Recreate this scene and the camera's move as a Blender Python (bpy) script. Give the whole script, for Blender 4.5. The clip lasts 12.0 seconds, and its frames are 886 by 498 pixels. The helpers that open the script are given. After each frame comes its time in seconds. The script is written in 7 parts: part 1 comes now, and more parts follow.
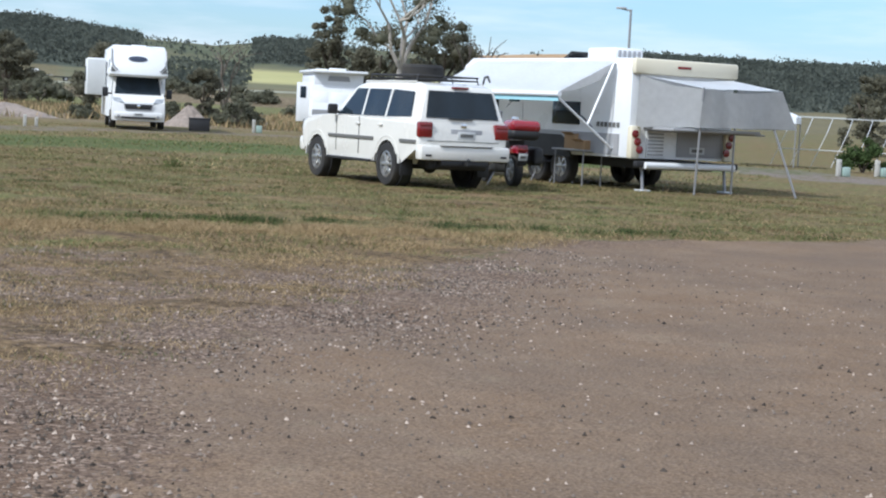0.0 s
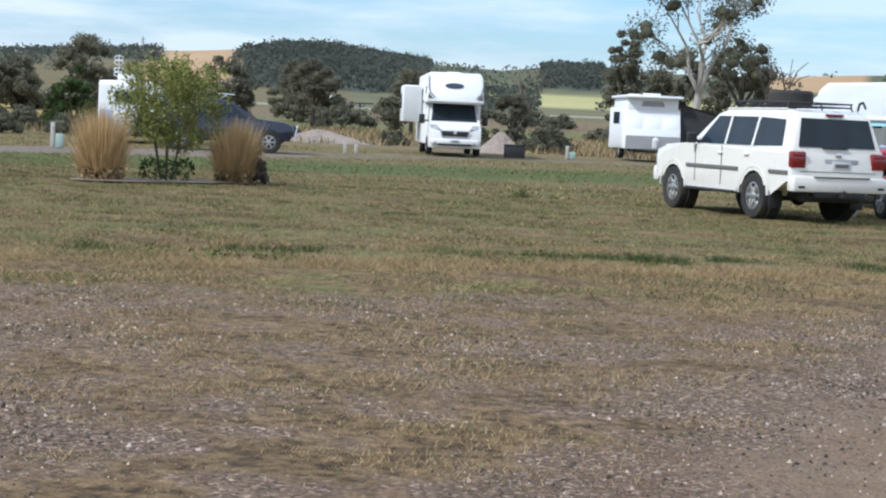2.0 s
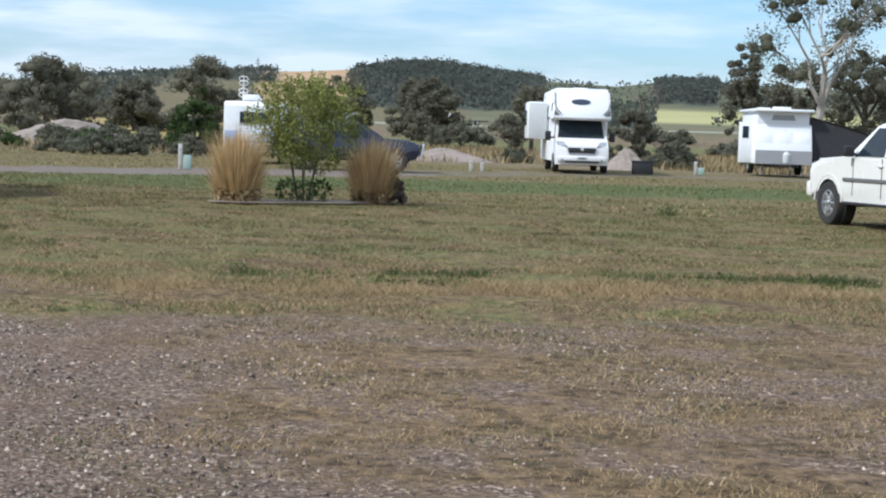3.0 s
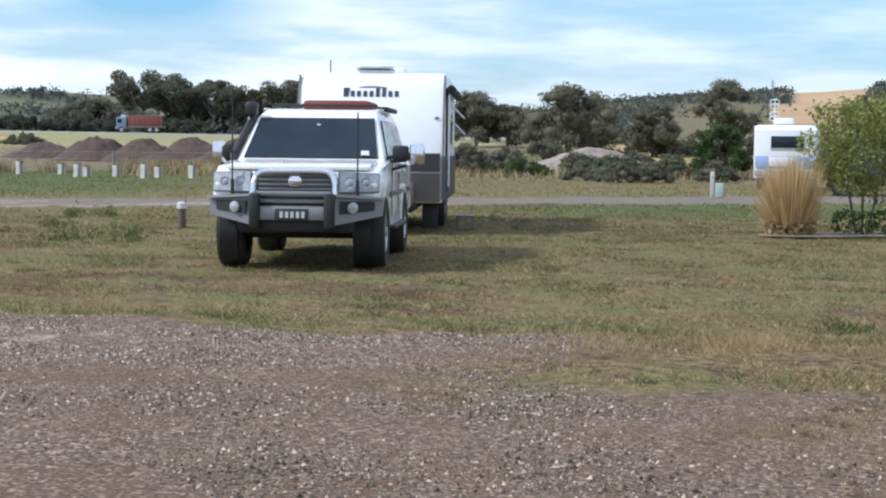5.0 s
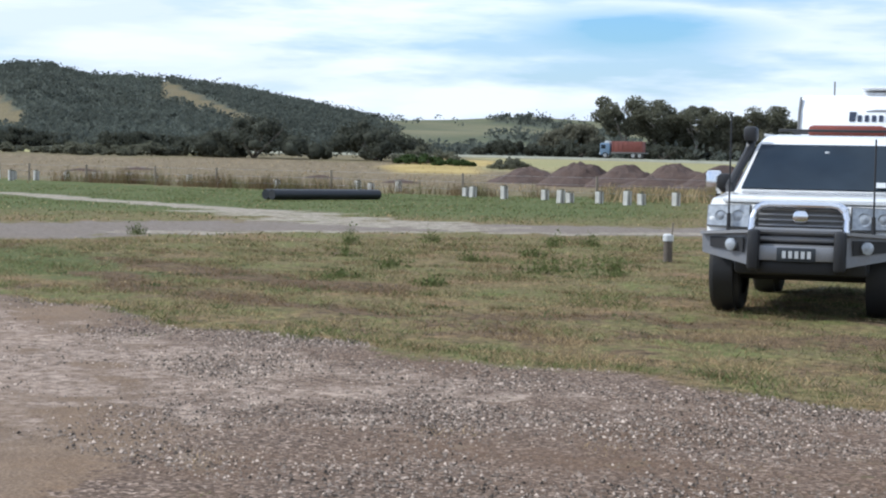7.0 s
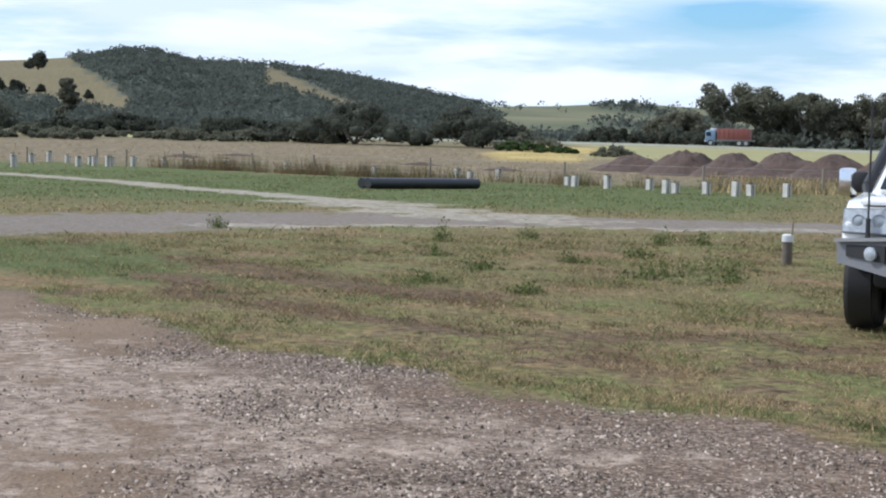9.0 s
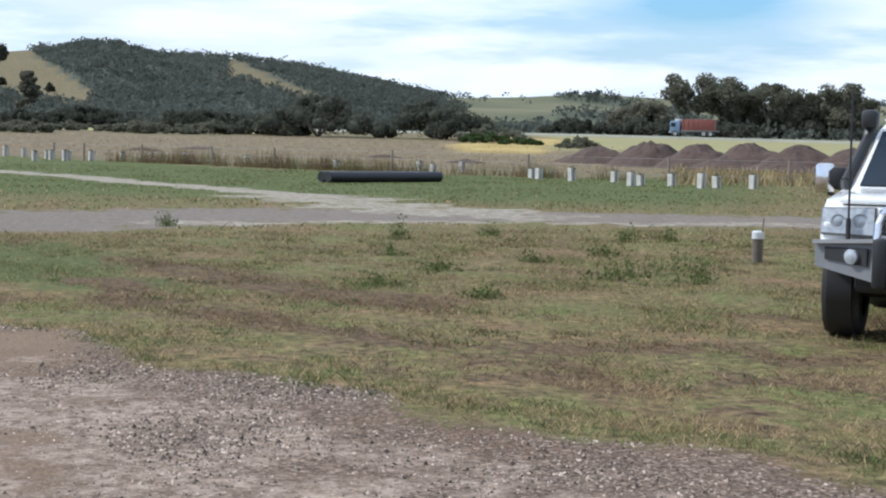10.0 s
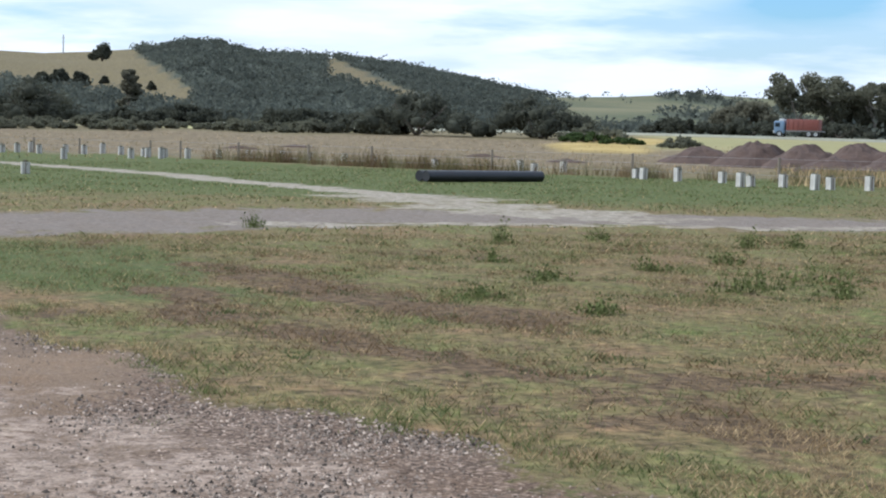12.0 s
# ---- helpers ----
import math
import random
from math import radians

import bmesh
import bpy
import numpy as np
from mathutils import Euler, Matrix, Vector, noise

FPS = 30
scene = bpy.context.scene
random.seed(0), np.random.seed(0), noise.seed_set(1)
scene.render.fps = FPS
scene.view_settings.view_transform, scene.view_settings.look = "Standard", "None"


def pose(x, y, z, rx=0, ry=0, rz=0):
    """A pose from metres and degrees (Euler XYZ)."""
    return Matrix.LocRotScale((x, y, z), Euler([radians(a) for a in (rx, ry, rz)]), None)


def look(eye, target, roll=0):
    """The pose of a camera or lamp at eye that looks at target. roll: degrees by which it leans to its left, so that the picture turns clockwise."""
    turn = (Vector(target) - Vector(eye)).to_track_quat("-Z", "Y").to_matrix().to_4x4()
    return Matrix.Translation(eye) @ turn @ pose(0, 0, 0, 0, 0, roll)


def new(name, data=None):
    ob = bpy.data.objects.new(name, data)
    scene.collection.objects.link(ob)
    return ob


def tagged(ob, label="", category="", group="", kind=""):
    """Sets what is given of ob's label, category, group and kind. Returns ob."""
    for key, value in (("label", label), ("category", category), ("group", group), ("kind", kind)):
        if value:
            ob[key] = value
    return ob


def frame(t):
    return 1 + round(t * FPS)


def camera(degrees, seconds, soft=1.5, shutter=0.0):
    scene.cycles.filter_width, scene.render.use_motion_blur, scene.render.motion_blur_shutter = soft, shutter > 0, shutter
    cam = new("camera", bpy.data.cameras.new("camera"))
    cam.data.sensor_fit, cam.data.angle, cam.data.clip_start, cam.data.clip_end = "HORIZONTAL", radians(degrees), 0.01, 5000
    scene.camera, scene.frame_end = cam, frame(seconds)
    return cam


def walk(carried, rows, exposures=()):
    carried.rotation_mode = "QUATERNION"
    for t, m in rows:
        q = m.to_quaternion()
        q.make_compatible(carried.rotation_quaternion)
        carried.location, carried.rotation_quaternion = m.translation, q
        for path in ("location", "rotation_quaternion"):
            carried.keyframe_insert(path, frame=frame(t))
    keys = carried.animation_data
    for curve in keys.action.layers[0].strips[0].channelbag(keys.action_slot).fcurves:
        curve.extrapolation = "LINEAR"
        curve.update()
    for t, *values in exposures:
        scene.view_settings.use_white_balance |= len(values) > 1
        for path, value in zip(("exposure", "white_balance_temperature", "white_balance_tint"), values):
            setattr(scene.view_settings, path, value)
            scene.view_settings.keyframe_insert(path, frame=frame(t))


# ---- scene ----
cam = camera(29.3, 12.0, soft=2.1)

PATH = [
    (0, (1.095, -0.541, 1.325), (0.599, 1.389, 1.163), 2.9),
    (0.5, (0.694, -0.269, 1.316), (0.164, 1.652, 1.152), 2.8),
    (1, (0.28, -0.102, 1.303), (-0.327, 1.796, 1.137), 3.2),
    (1.5, (-0.122, -0.075, 1.348), (-0.837, 1.786, 1.189), 2.1),
    (2, (-0.51, 0.175, 1.348), (-1.321, 1.997, 1.198), 2.6),
    (2.5, (-0.953, 0.395, 1.344), (-1.831, 2.187, 1.204), 2.6),
    (2.7, (-1.123, 0.538, 1.32), (-2.018, 2.321, 1.183), 2.4),
    (4.3, (-2.396, 1.477, 1.34), (-3.601, 3.069, 1.215), 0.5),
    (4.5, (-2.553, 1.588, 1.375), (-3.807, 3.141, 1.252), 0.9),
    (5, (-3.011, 1.976, 1.39), (-4.425, 3.386, 1.271), 0.6),
    (5.5, (-3.403, 2.245, 1.427), (-4.928, 3.535, 1.312), 1.0),
    (6, (-3.845, 2.615, 1.461), (-5.497, 3.738, 1.352), 0.8),
    (6.5, (-4.278, 2.841, 1.431), (-6.008, 3.84, 1.331), 1.4),
    (7, (-4.67, 3.068, 1.421), (-6.421, 4.03, 1.324), 1.2),
    (7.5, (-5.135, 3.324, 1.411), (-6.918, 4.225, 1.308), 1.8),
    (7.7, (-5.329, 3.422, 1.402), (-7.124, 4.298, 1.297), 1.9),
    (9.3, (-6.726, 4.282, 1.557), (-8.531, 5.134, 1.436), 1.3),
    (9.5, (-6.93, 4.402, 1.578), (-8.73, 5.265, 1.453), 0.8),
    (10, (-7.365, 4.695, 1.555), (-9.151, 5.586, 1.43), 1.2),
    (10.5, (-7.808, 4.912, 1.523), (-9.591, 5.811, 1.396), 1.0),
    (11, (-8.247, 5.104, 1.519), (-10.033, 5.995, 1.39), 1.1),
    (11.5, (-8.686, 5.295, 1.533), (-10.488, 6.154, 1.402), 1.6),
    (12, (-9.222, 5.488, 1.507), (-11.056, 6.274, 1.379), 1.4),
]
walk(cam, [(t, look(eye, target, roll)) for t, eye, target, roll in PATH],
     [(0, 0.0, 5780, 8.5), (2.7, 0.0, 5780, 8.5), (4.5, 0.08, 5780, 8.5), (7.5, 0.05, 5780, 8.5), (12, 0.09, 5780, 8.5)])

# ---- world and sun ----
SUN_EL, SUN_AZ = radians(43), Vector((-0.56, -0.83, 0)).normalized()
world = bpy.data.worlds.new("sky")
scene.world = world
world.use_nodes = True
wn, wl = world.node_tree.nodes, world.node_tree.links
wn.clear()
w_out = wn.new("ShaderNodeOutputWorld")
w_bg = wn.new("ShaderNodeBackground")
w_sky = wn.new("ShaderNodeTexSky")
w_sky.sky_type = "NISHITA"
w_sky.sun_disc = False
w_sky.sun_elevation = SUN_EL
w_sky.sun_rotation = math.atan2(SUN_AZ.x, SUN_AZ.y)
w_sky.altitude = 50
w_sky.air_density = 1.6
w_sky.dust_density = 0.1
w_sky.ozone_density = 4.0
w_geo = wn.new("ShaderNodeTexCoord")
w_map = wn.new("ShaderNodeMapping")
w_map.inputs["Scale"].default_value = (2.6, 2.6, 17.0)
w_map.inputs["Location"].default_value = (0.35, 1.3, 0.2)
w_noise = wn.new("ShaderNodeTexNoise")
w_noise.inputs["Scale"].default_value = 1.7
w_noise.inputs["Detail"].default_value = 7
w_noise.inputs["Roughness"].default_value = 0.56
w_ramp = wn.new("ShaderNodeValToRGB")
w_ramp.color_ramp.elements[0].position, w_ramp.color_ramp.elements[0].color = 0.38, (0.34, 0.34, 0.34, 1)
w_ramp.color_ramp.elements[1].position, w_ramp.color_ramp.elements[1].color = 0.54, (1, 1, 1, 1)
w_shade = wn.new("ShaderNodeTexNoise")
w_shade.inputs["Scale"].default_value = 3.4
w_shade.inputs["Detail"].default_value = 5
w_tone = wn.new("ShaderNodeValToRGB")
w_tone.color_ramp.elements[0].position, w_tone.color_ramp.elements[0].color = 0.40, (8.5, 9.2, 10.2, 1)
w_tone.color_ramp.elements[1].position, w_tone.color_ramp.elements[1].color = 0.60, (10.4, 10.7, 11.1, 1)
w_mix = wn.new("ShaderNodeMix")
w_mix.data_type = "RGBA"
wl.new(w_geo.outputs["Generated"], w_map.inputs["Vector"])
wl.new(w_map.outputs[0], w_noise.inputs["Vector"])
wl.new(w_map.outputs[0], w_shade.inputs["Vector"])
wl.new(w_noise.outputs["Fac"], w_ramp.inputs["Fac"])
wl.new(w_shade.outputs["Fac"], w_tone.inputs["Fac"])
w_tint = wn.new("ShaderNodeMix")
w_tint.data_type, w_tint.blend_type = "RGBA", "MULTIPLY"
w_tint.inputs[0].default_value = 1
w_tint.inputs[7].default_value = (0.73, 1.08, 1.70, 1)
wl.new(w_sky.outputs["Color"], w_tint.inputs[6])
wl.new(w_tint.outputs[2], w_mix.inputs[6])
w_dot = wn.new("ShaderNodeVectorMath")
w_dot.operation = "DOT_PRODUCT"
w_dot.inputs[1].default_value = (-0.2, 0.98, 0)
w_open = wn.new("ShaderNodeMapRange")
w_open.inputs["From Min"].default_value, w_open.inputs["From Max"].default_value = 0.75, 1.0
w_open.inputs["To Min"].default_value, w_open.inputs["To Max"].default_value = 1.0, 0.50
w_fac = wn.new("ShaderNodeMath")
w_fac.operation = "MULTIPLY"
wl.new(w_geo.outputs["Generated"], w_dot.inputs[0])
wl.new(w_dot.outputs["Value"], w_open.inputs["Value"])
wl.new(w_open.outputs[0], w_fac.inputs[1])
wl.new(w_ramp.outputs["Color"], w_fac.inputs[0])
# one clear gap between the clouds in the west
w_gap_u = wn.new("ShaderNodeVectorMath")
w_gap_u.operation = "DOT_PRODUCT"
w_gap_u.inputs[1].default_value = (-0.570 / 0.066, -0.822 / 0.066, 0)
w_sep = wn.new("ShaderNodeSeparateXYZ")
w_gap_v = wn.new("ShaderNodeMath")
w_gap_v.operation = "MULTIPLY_ADD"
w_gap_v.inputs[1].default_value, w_gap_v.inputs[2].default_value = 1 / 0.0145, -0.079 / 0.0145
w_pair = wn.new("ShaderNodeCombineXYZ")
w_far = wn.new("ShaderNodeVectorMath")
w_far.operation = "LENGTH"
w_ragged = wn.new("ShaderNodeMath")
w_ragged.operation = "MULTIPLY_ADD"
w_ragged.inputs[1].default_value = -2.6
w_edge = wn.new("ShaderNodeMapRange")
w_edge.inputs["From Min"].default_value, w_edge.inputs["From Max"].default_value = -0.85, 0.05
w_front = wn.new("ShaderNodeMapRange")
w_front.inputs["From Min"].default_value, w_front.inputs["From Max"].default_value = 0.0, -0.1
w_gap = wn.new("ShaderNodeMath")
w_gap.operation = "MAXIMUM"
w_clear = wn.new("ShaderNodeMath")
w_clear.operation = "MULTIPLY"
wl.new(w_geo.outputs["Generated"], w_gap_u.inputs[0])
wl.new(w_geo.outputs["Generated"], w_sep.inputs[0])
wl.new(w_sep.outputs["Z"], w_gap_v.inputs[0])
wl.new(w_gap_u.outputs["Value"], w_pair.inputs["X"])
wl.new(w_gap_v.outputs[0], w_pair.inputs["Y"])
wl.new(w_pair.outputs[0], w_far.inputs[0])
wl.new(w_noise.outputs["Fac"], w_ragged.inputs[0])
wl.new(w_far.outputs["Value"], w_ragged.inputs[2])
wl.new(w_ragged.outputs[0], w_edge.inputs["Value"])
wl.new(w_sep.outputs["X"], w_front.inputs["Value"])
w_back = wn.new("ShaderNodeMath")
w_back.operation = "SUBTRACT"
w_back.inputs[0].default_value = 1
wl.new(w_front.outputs[0], w_back.inputs[1])
wl.new(w_edge.outputs[0], w_gap.inputs[0])
wl.new(w_back.outputs[0], w_gap.inputs[1])
wl.new(w_fac.outputs[0], w_clear.inputs[0])
wl.new(w_gap.outputs[0], w_clear.inputs[1])
wl.new(w_clear.outputs[0], w_mix.inputs[0])
wl.new(w_tone.outputs["Color"], w_mix.inputs[7])
wl.new(w_mix.outputs[2], w_bg.inputs["Color"])
w_bg.inputs["Strength"].default_value = 0.097
wl.new(w_bg.outputs[0], w_out.inputs["Surface"])
sun = new("sun", bpy.data.lights.new("sun", "SUN"))
sun.data.energy, sun.data.angle, sun.data.color = 4.0, radians(5), (1.0, 0.955, 0.89)
sun_at = SUN_AZ * math.cos(SUN_EL) + Vector((0, 0, math.sin(SUN_EL)))
sun.matrix_world = look(tuple(sun_at * 50), (0, 0, 0))
scene.view_settings.exposure = 0.0


# ---- materials ----
def mat(name, color, rough=0.5, metal=0.0, var=0.12, scale=3.0, bump=0.0, bscale=60.0, dirt=0.0, dirt_color=(0.2, 0.15, 0.1), coat=0.0, random=0.0, spec=0.5):
    """A principled material: two scales of noise in the colour and the gloss, a bump, and dusty patches."""
    m = bpy.data.materials.new(name)
    m.use_nodes = True
    n, l = m.node_tree.nodes, m.node_tree.links
    b = n["Principled BSDF"]
    tc = n.new("ShaderNodeTexCoord")
    big = n.new("ShaderNodeTexNoise")
    big.inputs["Scale"].default_value = scale
    big.inputs["Detail"].default_value = 4
    fine = n.new("ShaderNodeTexNoise")
    fine.inputs["Scale"].default_value = bscale
    fine.inputs["Detail"].default_value = 3
    l.new(tc.outputs["Object"], big.inputs["Vector"])
    l.new(tc.outputs["Object"], fine.inputs["Vector"])
    add = n.new("ShaderNodeMath")
    add.operation = "ADD"
    l.new(big.outputs["Fac"], add.inputs[0])
    l.new(fine.outputs["Fac"], add.inputs[1])
    val = n.new("ShaderNodeMapRange")
    val.inputs["From Min"].default_value, val.inputs["From Max"].default_value = 0.6, 1.4
    val.inputs["To Min"].default_value, val.inputs["To Max"].default_value = 1 - var, 1 + var
    l.new(add.outputs[0], val.inputs["Value"])
    mul = n.new("ShaderNodeMix")
    mul.data_type, mul.blend_type = "RGBA", "MULTIPLY"
    mul.inputs[0].default_value = 1
    mul.inputs[6].default_value = (*color, 1)
    if random:
        info = n.new("ShaderNodeNewGeometry")
        rr = n.new("ShaderNodeMapRange")
        rr.inputs["To Min"].default_value, rr.inputs["To Max"].default_value = 1 - random, 1 + random
        l.new(info.outputs["Random Per Island"], rr.inputs["Value"])
        both = n.new("ShaderNodeMath")
        both.operation = "MULTIPLY"
        l.new(val.outputs[0], both.inputs[0])
        l.new(rr.outputs[0], both.inputs[1])
        l.new(both.outputs[0], mul.inputs[7])
    else:
        l.new(val.outputs[0], mul.inputs[7])
    last = mul.outputs[2]
    if dirt:
        ramp = n.new("ShaderNodeMapRange")
        ramp.inputs["From Min"].default_value, ramp.inputs["From Max"].default_value = 0.45, 0.75
        ramp.inputs["To Max"].default_value = dirt
        l.new(big.outputs["Fac"], ramp.inputs["Value"])
        dm = n.new("ShaderNodeMix")
        dm.data_type = "RGBA"
        dm.inputs[7].default_value = (*dirt_color, 1)
        l.new(ramp.outputs[0], dm.inputs[0])
        l.new(last, dm.inputs[6])
        last = dm.outputs[2]
    l.new(last, b.inputs["Base Color"])
    rg = n.new("ShaderNodeMapRange")
    rg.inputs["From Min"].default_value, rg.inputs["From Max"].default_value = 0.3, 0.7
    rg.inputs["To Min"].default_value, rg.inputs["To Max"].default_value = max(rough - 0.08, 0.02), min(rough + 0.1, 1)
    l.new(big.outputs["Fac"], rg.inputs["Value"])
    l.new(rg.outputs[0], b.inputs["Roughness"])
    b.inputs["Metallic"].default_value = metal
    b.inputs["Coat Weight"].default_value = coat
    b.inputs["Specular IOR Level"].default_value = spec
    if bump:
        bp = n.new("ShaderNodeBump")
        bp.inputs["Strength"].default_value = bump
        bp.inputs["Distance"].default_value = 0.02
        l.new(fine.outputs["Fac"], bp.inputs["Height"])
        l.new(bp.outputs[0], b.inputs["Normal"])
    return m


# ---- plan of the ground ----
def near_line(x, y, pts):
    """Distance from each point to a polyline."""
    best = np.full(x.shape, 1e9)
    for (ax, ay), (bx, by) in zip(pts[:-1], pts[1:]):
        dx, dy = bx - ax, by - ay
        t = np.clip(((x - ax) * dx + (y - ay) * dy) / (dx * dx + dy * dy), 0, 1)
        best = np.minimum(best, np.hypot(x - ax - t * dx, y - ay - t * dy))
    return best


def step01(v, a, b):
    t = np.clip((v - a) / (b - a), 0, 1)
    return t * t * (3 - 2 * t)


VERGE_X = [-60, -24, -21, -18.8, -15.3, -12.4, -10, -7.8, -4.7, -1.6, 1.2, 10, 40]
VERGE_Y = [6.5, 7.5, 7.7, 8.1, 9.3, 10.5, 12.3, 14.4, 16.5, 18.1, 21.2, 30, 60]
LANE = [(-60, -30), (-44, -10), (-37, 9.0), (-39.4, 14), (-40.7, 18), (-40, 22), (-37.4, 26.8), (-35, 33.5), (-31, 42), (-28.8, 51.5), (-26, 60), (-20, 66), (-10, 63), (1, 48), (12, 38), (40, 20)]
TRACK = [(-130, 3), (-110, 10.5), (-86.6, 17.05), (-79.9, 19.5), (-72.3, 21.2), (-65, 21.3), (-58, 22.2), (-52, 22.6)]
FLARE = [(-52, 22.4), (-47, 22.0), (-43.5, 21.6), (-41.0, 22.6)]
WHEEL_LINE = [(-37.4, 14.0), (-37.6, 18.5), (-36.9, 22.0), (-36.4, 26.0), (-34.6, 31.0)]
FENCE = [(-118, 12), (-108, 18.0), (-105.4, 21.7), (-105.2, 24.2), (-102.5, 27.6), (-101.3, 29.0), (-98.5, 31.5), (-94, 34), (-89.9, 36.0), (-84, 40), (-76.6, 43.6), (-70, 47.0), (-66, 50.5), (-60, 55)]
SKY_AZ = [-30, 0, 5, 11, 12.7, 19, 20.2, 22, 25, 26, 28.1, 29.5, 30.5, 32, 34.5, 38, 39.5, 42, 44, 47, 51.5, 56.4, 58.5, 61, 63, 65, 66.7, 68.6, 70.3, 73, 74.5, 76.8, 78.3, 80, 83, 95, 120]
SKY_EL = [1.8, 2.1, 2.15, 1.95, 1.9, 2.1, 2.1, 1.85, 2.0, 2.1, 2.35, 2.3, 2.1, 2.05, 1.95, 1.65, 1.55, 1.40, 1.4, 1.5, 1.58, 1.60, 1.70, 1.58, 1.58, 1.65, 1.95, 2.3, 2.5, 2.5, 2.85, 2.85, 2.7, 2.6, 2.7, 2.4, 1.8]
EYE = (-4.0, 2.5)


def land_height(x, y):
    r = np.hypot(x - EYE[0], y - EYE[1])
    az = np.degrees(np.arctan2(-(x - EYE[0]), y - EYE[1]))
    el = np.interp(az, SKY_AZ, SKY_EL) + 0.26 * step01(az, 63, 66) * (1 - step01(az, 75.0, 76.5)) + 0.10 * step01(az, 24, 25.5) * (1 - step01(az, 30, 33))
    rim = 620.0
    base = 3.2 * step01(r, 75, 300)
    top = np.tan(np.radians(el)) * rim + 1.4
    up = step01(r, 260, rim + 40) ** 1.25
    z = base * (1 - up) + top * up
    z = np.where(r > rim, z - step01(r, rim + 60, 2600) * (top + 6), z)
    roll = 0.09 * np.sin(x * 0.05 + 1) * np.cos(y * 0.041) * step01(r, 30, 120) * 6
    hill = step01(r, 330, 560) * (np.sin(x * 0.021 + 0.7) * np.cos(y * 0.017) * 2.0 + np.sin(x * 0.047) * 1.0) * (1 - step01(r, 560, 640))
    return z + roll * 0.4 + hill


def ground_z(x, y):
    return float(land_height(np.array([float(x)]), np.array([float(y)]))[0])


def zones(x, y):
    """How much gravel, dirt, straw, sand, gold paddock and lush green lies at each place, from 0 to 1."""
    wob = 0.35 * np.sin(x * 1.9 + y * 0.7) + 0.25 * np.sin(x * 0.8 - y * 1.6 + 2) + 0.15 * np.sin(x * 4.1 + y * 3.3)
    s = y - np.interp(x, VERGE_X, VERGE_Y) + wob * 0.5
    gravel = 1 - step01(s, -0.35, 0.25)
    dirt_a = step01(x - np.interp(y, [0, 4.5, 6.6, 8.3, 9.8, 13, 14.4, 18, 24], [-1.0, -1.4, -2.0, -2.2, -1.9, -1.8, -2.2, -1.7, -1]) + wob * 0.7, -1.1, 1.5)
    dirt_b = 1 - step01(y - np.interp(x, [-40, -24, -22, -20.1, -18, -16.1, -14.6, -13, -11.9, -10, -6], [6.5, 7.2, 7.4, 7.8, 7.4, 6.9, 6.4, 5.75, 5.2, 4.0, 0]) + wob * 0.7, -0.5, 0.7)
    dirt = gravel * np.maximum(dirt_a, dirt_b)
    straw = step01(x, -11.5, -9.5) * (1 - step01(x, -3.2, -1.6)) * step01(s, -5.2 - 0.6 * wob, -2.6) * (1 - step01(s, -0.1, 0.6))
    gravel = gravel * (1 - 0.85 * straw)
    clump = 0.5 + 0.5 * np.sin(x * 1.7 + 1.3 * np.sin(y * 1.1)) * np.cos(y * 1.9 + np.sin(x * 0.9))
    band = 1 - step01(-s, 0.9, 2.6)
    mats = step01(0.6 * np.sin(x * 1.37 + 1.6 * np.sin(y * 0.83)) * np.cos(y * 1.71 + 1.2 * np.sin(x * 0.77)) + 0.4 * np.sin(x * 3.3 + 1.1 * np.sin(y * 2.9)) * np.cos(y * 3.9 - np.sin(x * 2.1)), -0.35, 0.30)
    straw = np.maximum(straw * np.maximum(0.80 * band, 0.10 + 0.74 * mats), (0.38 + 0.30 * clump) * step01((x + 2.55) * 0.79 + (y - 1.6) * 0.61, -0.6, 1.2) * (1 - step01(x, -3.0, -1.8)) * (s < 0) * (1 - dirt))
    dry = 0.50 * (1 - mats) * step01(s, -0.2, 0.5) * (1 - step01(s, 2.6, 5.0)) * step01(x, -21, -17) * (1 - step01(x, -5, -2))
    straw = np.maximum(straw, dry)
    lane = (1 - step01(near_line(x, y, LANE) + wob * 0.9, 1.5, 4.3)) * (1 - 0.52 * step01(y, 44, 54))
    track = 1 - step01(near_line(x, y, TRACK) + wob * 0.5, 0.2, 1.7)
    track = np.maximum(track, 0.72 * (1 - step01(near_line(x, y, FLARE) + wob * 1.6, 0.8, 3.4)))
    track = np.maximum(track, 0.62 * (1 - step01(near_line(x, y, WHEEL_LINE) + wob * 0.6, 0.3, 1.3)))
    r = np.hypot(x - EYE[0], y - EYE[1])
    az = np.degrees(np.arctan2(-(x - EYE[0]), y - EYE[1]))
    fence = np.interp(az, [10, 25, 35, 45, 50, 60, 70, 80, 95], [150, 110, 100, 95, 90, 84, 92, 112, 130])
    gold = step01(r - fence + wob * 4, -2, 3)
    lush = step01(r, 38, 60) * (1 - gold) * step01(az, 48, 58)
    lush = np.maximum(lush, (1 - step01(np.abs(near_line(x, y, [(-27, 34), (-22, 40), (-15, 46), (-5, 52)])), 3, 7)) * 0.95)
    lush = np.maximum(lush, 0.9 * (1 - step01(np.hypot((x + 28.6) / 4.6, (y - 9.3) / 1.7) + wob * 0.4, 0.5, 1.3)))
    brown = 0 * x
